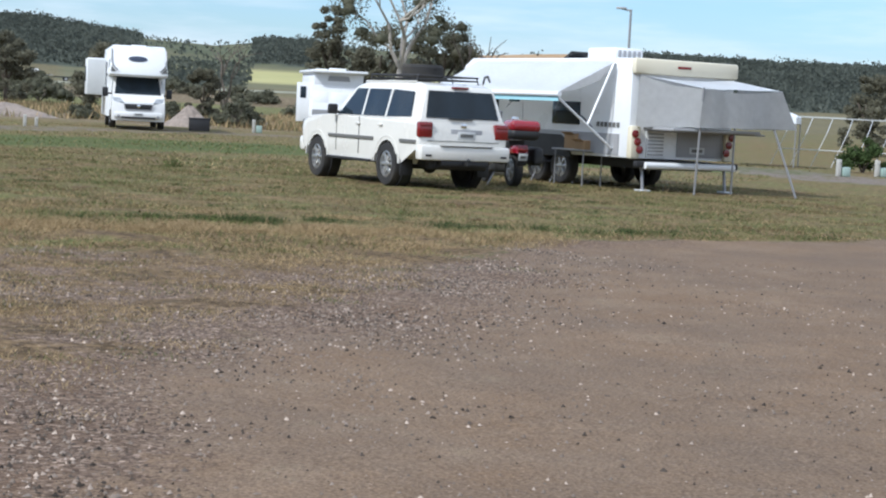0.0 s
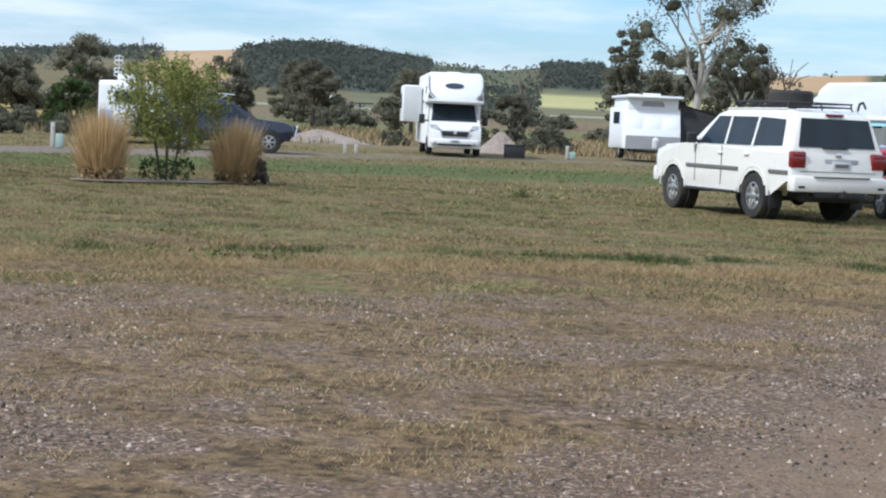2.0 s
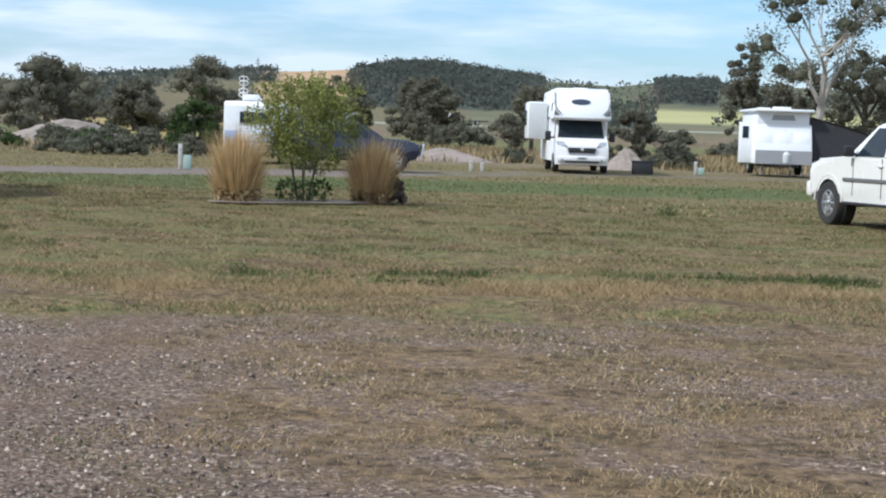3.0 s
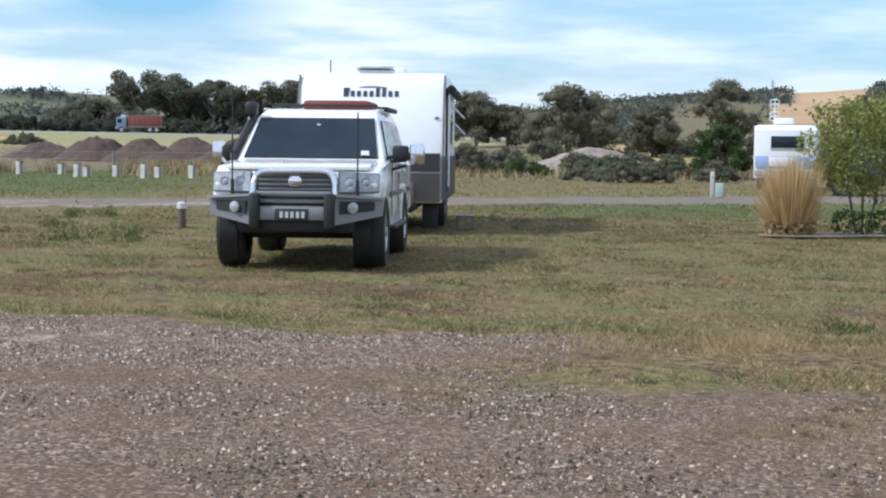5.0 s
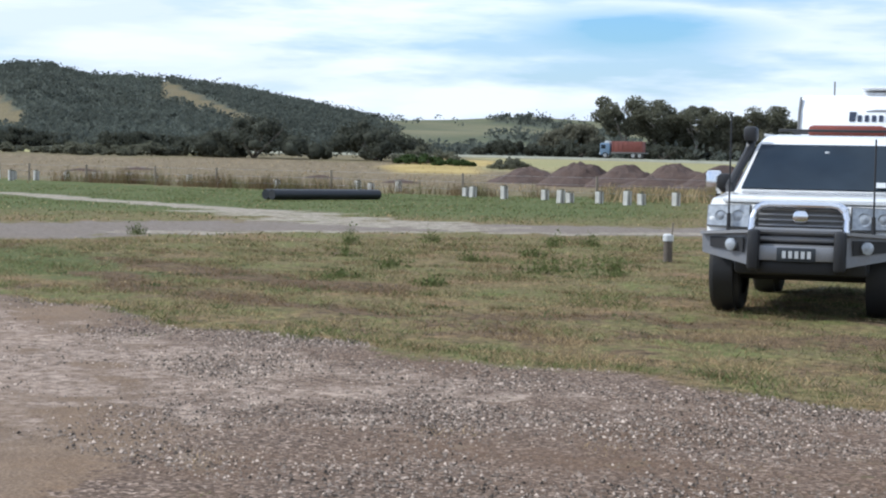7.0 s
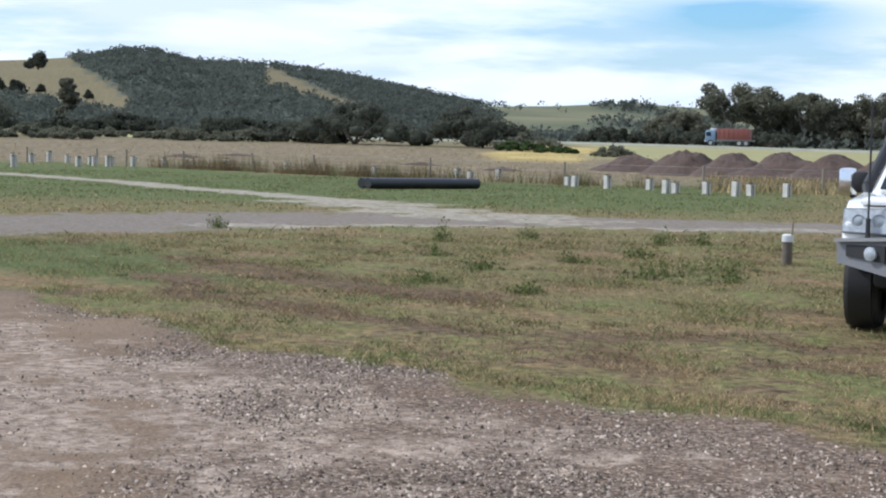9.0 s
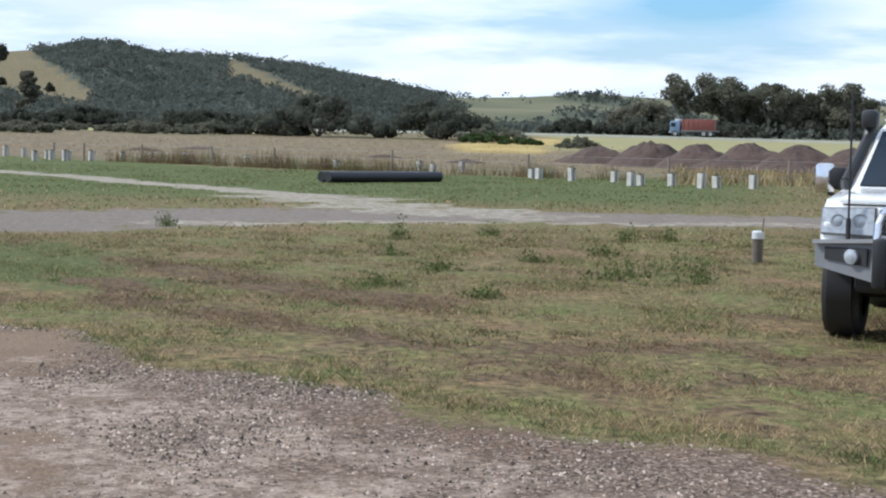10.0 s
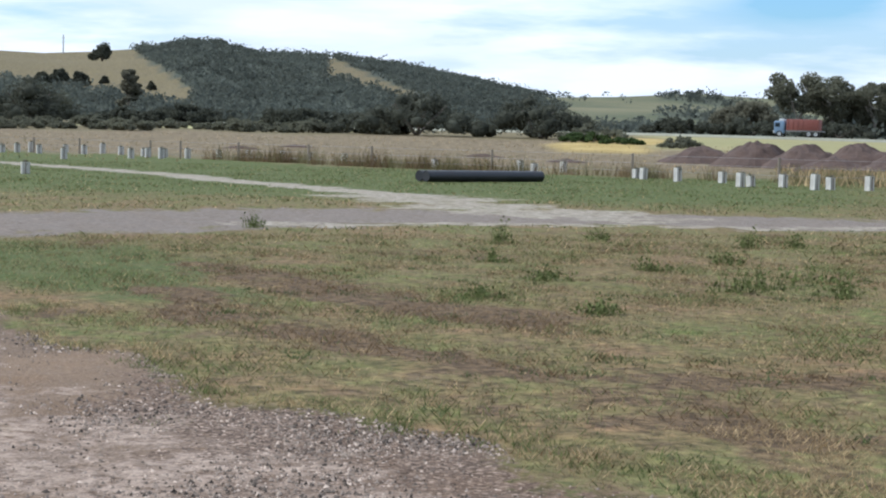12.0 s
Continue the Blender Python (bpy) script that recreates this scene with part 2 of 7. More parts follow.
    # the last two brown ellipses are added to darken the left grass like cloud shade
    for bx, by, bl, bw, ba in ((-24.6, 9.5, 1.7, 0.55, 0.1), (-21.5, 9.7, 2.0, 0.6, 0.2), (-19.4, 10.2, 1.3, 0.45, 0.3), (-17.9, 12.3, 1.9, 0.65, 0.8), (-16.5, 10.6, 1.3, 0.4, 0.5), (-19.9, 14.6, 1.4, 0.55, 0.6), (-15.6, 12.6, 2.2, 0.8, 0.7), (-16.8, 15.0, 1.6, 0.7, 1.0), (-13.5, 12.0, 1.4, 0.5, 0.7), (-26.5, 10.9, 3.6, 0.9, 0.15), (-23.0, 11.2, 2.2, 0.6, 0.3)):
        u, v = (x - bx) * math.cos(ba) + (y - by) * math.sin(ba), -(x - bx) * math.sin(ba) + (y - by) * math.cos(ba)
        brown = brown + 0.72 * (1 - step01(np.hypot(u / bl, v / bw), 0.2, 1.4))
    blot = np.sin(x * 0.83 + 1.7 * np.sin(y * 0.61)) * np.cos(y * 0.97 + 1.3 * np.sin(x * 0.47)) + 0.5 * np.sin(x * 2.1 + y * 1.7) * np.cos(y * 2.6 - x)
    brown = brown + 0.52 * step01(blot, 0.45, 1.1) * (1 - step01(r, 34, 46))
    brown = np.clip(brown, 0, 1) * (s > 0)
    return gravel, dirt, straw, lane, track, gold, lush, brown


def wooded(az, el, x, y):
    """How thickly the hills are wooded, by bearing and height."""
    wob = 0.5 * np.sin(x * 0.031 + y * 0.02) + 0.5 * np.sin(x * 0.013 - y * 0.043 + 1)
    w = np.zeros(x.shape)
    left = (az > 63.5 + wob) & (az < 92) & (el > 0.08)
    tan_1 = (az > 75.1) & (el > 0.98 + (az - 75.3) * 0.13 + 0.06 * wob) & (el < 1.62 + (az - 75.33) * 0.63)
    line = 2.24 - (70.2 - az) * 0.34
    tan_2 = (az > 67.6) & (az < 70.7) & (np.abs(el - line) < 0.20 + 0.05 * (az - 69))
    w = np.where(left & ~tan_1 & ~tan_2, 1.0, w)
    belts = np.abs(np.sin(x * 0.017 + y * 0.023 + 0.6 * np.sin(x * 0.011))) < 0.085
    w = np.where((az > 44) & (az <= 63.5 + wob), np.where((np.sin(x * 0.03) * np.cos(y * 0.05 + 1) > 0.78) | belts | (el < 0.50 + 0.1 * wob), 0.7, 0.010), w)
    w = np.where((az > 24.5) & (az < 30.8 + 0.3 * wob) & (el > 0.85), 1.0, w)
    w = np.where((az > 33.5) & (az <= 44), np.where((np.sin(x * 0.05 + y * 0.03) > 0.2) | (el > 1.55), 0.5, 0.03), w)
    w = np.where((az > 18.7) & (az < 20.7) & (el > 1.25), 1.0, w)
    w = np.where((az >= 20.7) & (az <= 24.5), np.where(el < 1.2, 0.5, 0.05), w)
    w = np.where((az > 8) & (az <= 18.7), np.where((np.sin(x * 0.06) * np.sin(y * 0.05) > 0.3) & (el > 1.2) & (az > 13.6), 0.4, 0.02), w)
    w = np.where((az <= 8) & (el > 0.55), 1.0, w)
    return w


def paint_ground():
    m = bpy.data.materials.new("ground_soil")
    m.use_nodes = True
    n, l = m.node_tree.nodes, m.node_tree.links
    b = n["Principled BSDF"]
    b.inputs["Roughness"].default_value = 0.95
    b.inputs["Specular IOR Level"].default_value = 0.15
    tc = n.new("ShaderNodeTexCoord")

    def noise_of(scale, detail=4, rough=0.55):
        t = n.new("ShaderNodeTexNoise")
        t.inputs["Scale"].default_value, t.inputs["Detail"].default_value, t.inputs["Roughness"].default_value = scale, detail, rough
        l.new(tc.outputs["Object"], t.inputs["Vector"])
        return t.outputs["Fac"]

    def ramp(fac, stops):
        t = n.new("ShaderNodeValToRGB")
        e = t.color_ramp.elements
        while len(e) < len(stops):
            e.new(0.5)
        for k, (p, c) in zip(e, stops):
            k.position, k.color = p, (*c, 1)
        l.new(fac, t.inputs["Fac"])
        return t.outputs["Color"]

    def mix(fac, a, c):
        t = n.new("ShaderNodeMix")
        t.data_type = "RGBA"
        l.new(fac, t.inputs[0]), l.new(a, t.inputs[6]), l.new(c, t.inputs[7])
        return t.outputs[2]

    def ragged(value, noise, amount=0.9):
        """A zone's weight with its edge broken up by noise."""
        s = n.new("ShaderNodeMath")
        s.operation = "MULTIPLY_ADD"
        s.inputs[1].default_value, s.inputs[2].default_value = amount, -amount / 2
        l.new(noise, s.inputs[0])
        a = n.new("ShaderNodeMath")
        l.new(value, a.inputs[0]), l.new(s.outputs[0], a.inputs[1])
        r = n.new("ShaderNodeMapRange")
        r.inputs["From Min"].default_value, r.inputs["From Max"].default_value = 0.35, 0.65
        l.new(a.outputs[0], r.inputs["Value"])
        return r.outputs[0]

    def sharp(noise, lo=0.36, hi=0.64):
        r = n.new("ShaderNodeMapRange")
        r.inputs["From Min"].default_value, r.inputs["From Max"].default_value = lo, hi
        l.new(noise, r.inputs["Value"])
        return r.outputs[0]

    big, mid, fine, grain, pebble = sharp(noise_of(0.35, 3)), sharp(noise_of(1.6, 6, 0.65)), sharp(noise_of(9, 5, 0.7)), sharp(noise_of(60, 3)), sharp(noise_of(30, 4, 0.75), 0.3, 0.7)
    cells = n.new("ShaderNodeTexVoronoi")
    cells.inputs["Scale"].default_value = 48
    l.new(tc.outputs["Object"], cells.inputs["Vector"])
    cell = n.new("ShaderNodeSeparateColor")
    l.new(cells.outputs["Color"], cell.inputs[0])
    vals = []
    for a in ("za", "zb", "zc", "zd"):
        at = n.new("ShaderNodeAttribute")
        at.attribute_name = a
        sp = n.new("ShaderNodeSeparateColor")
        l.new(at.outputs["Color"], sp.inputs[0])
        vals += [sp.outputs[0], sp.outputs[1], sp.outputs[2], at.outputs["Alpha"]]
    gravel, dirt, straw, lane, track, gold, lush, brown, wood, meadow, rustfield, pale_dust, wheat, russet, bright, turf = vals
    patchy = sharp(noise_of(0.55, 4, 0.6), 0.4, 0.6)
    grass_a = mix(mid, ramp(fine, [(0.1, (0.089, 0.074, 0.031)), (0.9, (0.224, 0.168, 0.072))]), ramp(fine, [(0.1, (0.132, 0.079, 0.044)), (0.9, (0.348, 0.213, 0.114))]))
    grass_b = mix(mid, ramp(fine, [(0.1, (0.071, 0.094, 0.023)), (0.9, (0.176, 0.195, 0.059))]), ramp(fine, [(0.1, (0.092, 0.091, 0.035)), (0.9, (0.223, 0.210, 0.083))]))
    clods = sharp(noise_of(3.6, 5, 0.7), 0.40, 0.60)
    grass = mix(patchy, grass_a, grass_b)
    grass = mix(clods, mix(mid, ramp(fine, [(0.1, (0.063, 0.055, 0.021)), (0.9, (0.168, 0.142, 0.059))]), ramp(fine, [(0.1, (0.087, 0.060, 0.032)), (0.9, (0.210, 0.148, 0.080))])), grass)
    green = mix(mid, ramp(fine, [(0.1, (0.048, 0.071, 0.019)), (0.9, (0.100, 0.126, 0.037))]), ramp(fine, [(0.1, (0.076, 0.088, 0.028)), (0.9, (0.136, 0.139, 0.055))]))
    straws = mix(mid, ramp(fine, [(0.1, (0.095, 0.064, 0.034)), (0.9, (0.34, 0.235, 0.118))]), ramp(fine, [(0.1, (0.036, 0.024, 0.014)), (0.9, (0.150, 0.100, 0.055))]))
    soil_dark = ramp(grain, [(0.1, (0.118, 0.084, 0.058)), (0.9, (0.196, 0.144, 0.102))])
    soil = mix(mid, ramp(grain, [(0.1, (0.151, 0.099, 0.060)), (0.9, (0.229, 0.155, 0.097))]), ramp(grain, [(0.1, (0.173, 0.122, 0.081)), (0.9, (0.265, 0.192, 0.130))]))
    soil = mix(sharp(noise_of(0.45, 6, 0.7), 0.42, 0.66), soil, soil_dark)
    stones_a = ramp(pebble, [(0.1, (0.051, 0.036, 0.026)), (0.4, (0.119, 0.083, 0.061)), (0.65, (0.170, 0.122, 0.090)), (0.95, (0.304, 0.229, 0.177))])
    chips = ramp(cell.outputs[0], [(0.05, (0.041, 0.028, 0.020)), (0.45, (0.129, 0.088, 0.061)), (0.78, (0.204, 0.145, 0.104)), (0.99, (0.482, 0.365, 0.280))])
    stones_a = mix(sharp(noise_of(14, 4, 0.7), 0.3, 0.6), stones_a, chips)
    stones = mix(patchy, stones_a, mix(mid, stones_a, ramp(grain, [(0.1, (0.095, 0.059, 0.037)), (0.9, (0.179, 0.115, 0.072))])))
    dust = ramp(mid, [(0.1, (0.271, 0.205, 0.156)), (0.9, (0.427, 0.334, 0.261))])
    sand = mix(clods, ramp(fine, [(0.1, (0.17, 0.14, 0.10)), (0.9, (0.28, 0.24, 0.18))]), ramp(fine, [(0.1, (0.27, 0.235, 0.18)), (0.9, (0.43, 0.385, 0.31))]))
    golds = mix(big, ramp(mid, [(0.1, (0.098, 0.083, 0.045)), (0.9, (0.180, 0.147, 0.084))]), ramp(mid, [(0.1, (0.115, 0.096, 0.044)), (0.9, (0.205, 0.165, 0.088))]))
    rust = ramp(fine, [(0.1, (0.057, 0.039, 0.022)), (0.9, (0.171, 0.114, 0.062))])
    c = mix(ragged(lush, mid, 0.69), grass, green)
    c = mix(ragged(brown, mid, 0.69), c, rust)
    c = mix(ragged(gold, mid, 0.7), c, golds)
    c = mix(ragged(gravel, fine, 0.69), c, stones)
    c = mix(ragged(straw, mid, 0.69), c, straws)
    c = mix(ragged(dirt, mix(mid, fine, pebble), 0.95), c, mix(sharp(noise_of(22, 4, 0.7), 0.52, 0.80), soil, stones))
    c = mix(ragged(pale_dust, mid, 0.69), c, mix(fine, dust, stones))
    c = mix(ragged(lane, mid, 0.69), c, mix(mid, ramp(fine, [(0.1, (0.132, 0.104, 0.080)), (0.9, (0.230, 0.187, 0.148))]), ramp(fine, [(0.1, (0.142, 0.118, 0.098)), (0.9, (0.235, 0.200, 0.170))])))
    c = mix(ragged(track, mid, 0.69), c, sand)
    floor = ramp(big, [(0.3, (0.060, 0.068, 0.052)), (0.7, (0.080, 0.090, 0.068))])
    far_big = noise_of(0.02, 5, 0.6)
    pale = ramp(far_big, [(0.35, (0.090, 0.101, 0.057)), (0.65, (0.172, 0.158, 0.090))])
    orange = ramp(far_big, [(0.35, (0.36, 0.24, 0.13)), (0.65, (0.42, 0.29, 0.17))])
    c = mix(meadow, c, pale)
    c = mix(ragged(russet, mid, 0.8), c, ramp(mid, [(0.1, (0.098, 0.074, 0.044)), (0.5, (0.170, 0.130, 0.077)), (0.9, (0.25, 0.20, 0.124))]))
    c = mix(ragged(turf, mid, 0.7), c, ramp(mid, [(0.1, (0.095, 0.105, 0.04)), (0.9, (0.19, 0.18, 0.075))]))
    c = mix(bright, c, ramp(far_big, [(0.3, (0.30, 0.30, 0.13)), (0.7, (0.44, 0.40, 0.19))]))
    c = mix(wheat, c, ramp(big, [(0.2, (0.33, 0.245, 0.085)), (0.8, (0.42, 0.32, 0.13))]))
    c = mix(rustfield, c, orange)
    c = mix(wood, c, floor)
    l.new(c, b.inputs["Base Color"])
    bp = n.new("ShaderNodeBump")
    bp.inputs["Strength"].default_value, bp.inputs["Distance"].default_value = 0.55, 0.03
    l.new(mix(sharp(noise_of(5, 5, 0.7), 0.3, 0.7), pebble, clods), bp.inputs["Height"])
    l.new(bp.outputs[0], b.inputs["Normal"])
    return m


def build_ground():
    az = np.radians(np.concatenate([np.arange(-180, -14, 4.0), np.arange(-14, 100, 0.36), np.arange(100, 180, 4.0)]))
    rr = [0.4]
    while rr[-1] < 4200:
        rr.append(rr[-1] + max(0.16, rr[-1] * 0.021))
    rr = np.array(rr)
    A, R = np.meshgrid(az, rr)
    x, y = EYE[0] - np.sin(A) * R, EYE[1] + np.cos(A) * R
    x, y = x.ravel(), y.ravel()
    z = land_height(x, y)
    g, d, s, la, tr, go, lu, br = zones(x, y)
    near = 1 - step01(np.hypot(x - EYE[0], y - EYE[1]), 45, 70)
    z = z + near * (0.018 * np.sin(x * 2.3 + np.sin(y * 1.7)) * np.cos(y * 2.9) * (1 - dirt_soft(g)) - 0.02 * la)
    na, nr = len(az), len(rr)
    i = np.arange(nr - 1)[:, None] * na + np.arange(na)[None, :]
    j = np.arange(nr - 1)[:, None] * na + (np.arange(na)[None, :] + 1) % na
    quads = np.stack([i, j, j + na, i + na], -1).reshape(-1, 4)
    verts = np.vstack([np.stack([x, y, z], -1), [[EYE[0], EYE[1], 0.0]]])
    hub = len(verts) - 1
    faces = quads[:, ::-1].tolist() + [[hub, k, (k + 1) % na] for k in range(na)]
    me = bpy.data.meshes.new("ground")
    me.from_pydata(verts.tolist(), [], faces)
    rad = np.hypot(x - EYE[0], y - EYE[1])
    az_d = np.degrees(np.arctan2(-(x - EYE[0]), y - EYE[1]))
    el_d = np.degrees(np.arctan2(z - 1.4, np.maximum(rad, 1)))
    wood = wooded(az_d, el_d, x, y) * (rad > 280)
    meadow = ((az_d > 42) & (az_d < 64) | (az_d > 8) & (az_d < 27)) * step01(rad, 270, 330)
    meadow = np.maximum(meadow, 0.30 * step01(38 - az_d, 0, 3) * step01(rad, 105, 130))
    dusty = g * step01(-x, 11.5, 15.5) * (1 - step01(y - np.interp(x, VERGE_X, VERGE_Y), -1.2, -0.2)) * 0.70
    rustf = (az_d > 30.6) & (az_d < 34) & (el_d > 0.9) & (rad > 300) | (az_d > 9.8) & (az_d < 13.4) & (el_d > 1.5) & (rad > 300)
    soft_az = az_d + 0.6 * np.sin(rad * 0.07) + 0.3 * np.sin(x * 0.21)
    band = lambda v, a, b, e: step01(v, a - e, a + e) * (1 - step01(v, b - e, b + e))
    wheat = band(soft_az, 59.6, 62.6, 0.4) * band(rad, 152, 225, 8) + 0.7 * band(soft_az, 35.5, 41, 0.5) * band(rad, 120, 200, 8)
    bright = 0.55 * band(soft_az, 44, 59.6, 0.5) * band(rad, 165, 250, 8) + band(soft_az, 12.5, 23.5, 0.6) * band(el_d, 0.62, 1.05, 0.05) + 0.9 * band(az_d, 68.5, 78.5, 0.4) * band(rad, 222, 268, 4)
    russet = band(soft_az, 4, 46, 1.0) * np.maximum(band(rad, 72, 128, 5), band(rad, 160, 205, 6)) + 0.8 * band(az_d, 56, 95, 1) * band(rad + 6 * np.sin(az_d * 0.9), 108, 190, 5)
    turf = band(soft_az, 4, 46, 1.0) * band(rad, 128, 160, 6)
    for name, cols in (("zd", (wheat, russet, np.clip(bright, 0, 1), turf)), ("za", (g, d, s, la)), ("zb", (tr, go, lu, br)), ("zc", (wood, meadow, rustf * 1.0, dusty))):
        at = me.color_attributes.new(name, "FLOAT_COLOR", "POINT")
        at.data.foreach_set("color", np.vstack([np.stack(cols, -1), [[c[0] for c in cols]]]).astype(np.float32).ravel())
    me.polygons.foreach_set("use_smooth", [True] * len(me.polygons))
    me.update()
    if me.polygons[0].normal.z < 0:
        me.flip_normals()
    ob = new("ground", me)
    me.materials.append(paint_ground())
    return tagged(ob, "olive grass flat with brown gravel and hills behind", "ground", kind="structure")


def dirt_soft(g):
    return g * 0.6


ground = build_ground()


# ---- building helpers ----
def part(name, bm, material, parent, label=""):
    """One mesh object under a thing or under a part."""
    me = bpy.data.meshes.new(name)
    bmesh.ops.recalc_face_normals(bm, faces=bm.faces)
    bm.to_mesh(me)
    bm.free()
    me.polygons.foreach_set("use_smooth", [True] * len(me.polygons))
    me.set_sharp_from_angle(angle=radians(32))
    me.materials.append(material)
    ob = new(name, me)
    ob.parent = parent
    if label:
        ob["label"] = label
    return ob


def thing(name, at, fwd, label, category, group="", z=0.0):
    ob = new(name)
    ob.matrix_world = Matrix.Translation((at[0], at[1], z)) @ Matrix.Rotation(math.atan2(fwd[1], fwd[0]), 4, "Z")
    return tagged(ob, label, category, group)


def box(c, s, bev=0.0, bm=None, tilt=0.0, axis="Y", seg=2):
    bm = bm or bmesh.new()
    m = Matrix.Translation(c) @ Matrix.Rotation(radians(tilt), 4, axis) @ Matrix.Diagonal((*s, 1))
    made = bmesh.ops.create_cube(bm, size=1, matrix=m)
    if bev:
        edges = list({e for v in made["verts"] for e in v.link_edges})
        bmesh.ops.bevel(bm, geom=edges, offset=min(bev, min(s) * 0.45), segments=seg, affect="EDGES", profile=0.5)
    return bm


def shell(pts, bm=None, bev=0.0, seg=2, shift=0.0):
    """A body from a side outline: points of x, z and half width."""
    bm = bm or bmesh.new()
    a = [bm.verts.new((x, w + shift, z)) for x, z, w in pts]
    b = [bm.verts.new((x, -w + shift, z)) for x, z, w in pts]
    n = len(pts)
    f1 = bm.faces.new(a)
    f2 = bm.faces.new(b[::-1])
    for i in range(n):
        bm.faces.new((a[i], b[i], b[(i + 1) % n], a[(i + 1) % n]))
    if bev:
        es = [e for e in bm.edges if (e.verts[0] in a) == (e.verts[1] in a)]
        bmesh.ops.bevel(bm, geom=es, offset=bev, segments=seg, affect="EDGES", profile=0.5)
    return bm


def slab(corners, thick, bm=None):
    """A thin solid from a flat outline of 3D corners."""
    bm = bm or bmesh.new()
    p = [Vector(c) for c in corners]
    nrm = (p[1] - p[0]).cross(p[-1] - p[0]).normalized() * thick / 2
    a = [bm.verts.new(v + nrm) for v in p]
    b = [bm.verts.new(v - nrm) for v in p]
    bm.faces.new(a)
    bm.faces.new(b[::-1])
    for i in range(len(p)):
        j = (i + 1) % len(p)
        bm.faces.new((a[i], b[i], b[j], a[j]))
    return bm


def rod(a, b, r, bm=None, sides=8, r2=None):
    bm = bm or bmesh.new()
    a, b = Vector(a), Vector(b)
    q = (b - a).to_track_quat("Z", "Y").to_matrix().to_4x4()
    bmesh.ops.create_cone(bm, cap_ends=True, segments=sides, radius1=r, radius2=r if r2 is None else r2, depth=(b - a).length, matrix=Matrix.Translation((a + b) / 2) @ q)
    return bm


def lathe(profile, c, axis="Y", seg=24, bm=None, caps=True):
    """Turns points of (radius, along) round an axis through c."""
    bm = bm or bmesh.new()
    rings = []
    for r, h in profile:
        ring = []
        for k in range(seg):
            t = 2 * math.pi * k / seg
            u, v = r * math.cos(t), r * math.sin(t)
            p = {"Y": (u, h, v), "Z": (u, v, h), "X": (h, u, v)}[axis]
            ring.append(bm.verts.new(Vector(c) + Vector(p)))
        rings.append(ring)
    for p, q in zip(rings[:-1], rings[1:]):
        for k in range(seg):
            bm.faces.new((p[k], p[(k + 1) % seg], q[(k + 1) % seg], q[k]))
    if caps:
        bm.faces.new(rings[0])
        bm.faces.new(rings[-1][::-1])
    return bm


M_WHITE = mat("white_car_paint", (0.76, 0.755, 0.73), 0.22, var=0.03, scale=2, bscale=8, coat=0.5, dirt=0.10, dirt_color=(0.5, 0.44, 0.36))
M_IVORY = mat("ivory_car_paint", (0.74, 0.72, 0.66), 0.22, var=0.03, scale=2, bscale=8, coat=0.5, dirt=0.12, dirt_color=(0.5, 0.43, 0.34))
M_GEL = mat("white_fibreglass", (0.80, 0.81, 0.81), 0.32, var=0.03, scale=1.5, bscale=10, dirt=0.08, dirt_color=(0.6, 0.57, 0.5))
M_CREAM = mat("cream_plastic", (0.74, 0.68, 0.52), 0.4, var=0.05, dirt=0.1, dirt_color=(0.5, 0.44, 0.34))
M_BLUE_CAR = mat("dark_blue_paint", (0.012, 0.016, 0.035), 0.22, var=0.1, coat=0.6)
M_BLACK = mat("black_plastic", (0.018, 0.018, 0.019), 0.55, var=0.2, bump=0.1)
M_RUBBER = mat("tyre_rubber", (0.022, 0.021, 0.02), 0.85, var=0.25, bump=0.3, bscale=40, dirt=0.4, dirt_color=(0.09, 0.075, 0.055))
M_GLASS = mat("tinted_glass", (0.018, 0.027, 0.036), 0.05, var=0.25, scale=1.4, bscale=3, spec=0.28)
M_ALLOY = mat("alloy", (0.55, 0.55, 0.54), 0.32, metal=0.85, var=0.1, dirt=0.25)
M_CHROME = mat("chrome", (0.75, 0.76, 0.78), 0.12, metal=1.0, var=0.05)
M_GREY = mat("grey_trim", (0.13, 0.128, 0.12), 0.5, var=0.1)
M_BARGREY = mat("grey_painted_steel", (0.20, 0.203, 0.21), 0.36, metal=0.35, var=0.12, scale=4, bscale=40, dirt=0.3)
M_STEEL = mat("bar_grey_steel", (0.30, 0.30, 0.305), 0.38, metal=0.35, var=0.1, dirt=0.15)
M_RED = mat("red_lamp_plastic", (0.19, 0.012, 0.014), 0.15, var=0.15, scale=12, bscale=60, coat=0.4)
M_LAMP = mat("lamp_glass", (0.36, 0.385, 0.41), 0.08, var=0.35, scale=9, bscale=26, coat=0.8)
M_PLATE = mat("pale_plate", (0.55, 0.56, 0.55), 0.4, var=0.05)
M_DARKPLATE = mat("dark_plate", (0.03, 0.035, 0.04), 0.4)
M_CHECK = mat("chequer_plate", (0.16, 0.155, 0.15), 0.42, metal=0.5, var=0.15, bump=0.5, bscale=50)
M_GREYVAN = mat("grey_panel", (0.33, 0.33, 0.335), 0.45, var=0.06)
M_CANVAS_W = mat("white_vinyl", (0.80, 0.82, 0.84), 0.55, var=0.05, scale=1.5, bump=0.15, bscale=14)
M_CANVAS_G = mat("grey_canvas", (0.56, 0.56, 0.55), 0.8, var=0.10, scale=2.0, bump=0.35, bscale=9)
M_CANVAS_D = mat("dark_canvas", (0.035, 0.035, 0.037), 0.85, var=0.2, bump=0.3, bscale=9)
M_TEAL = mat("teal_trim", (0.35, 0.62, 0.68), 0.5, var=0.05)
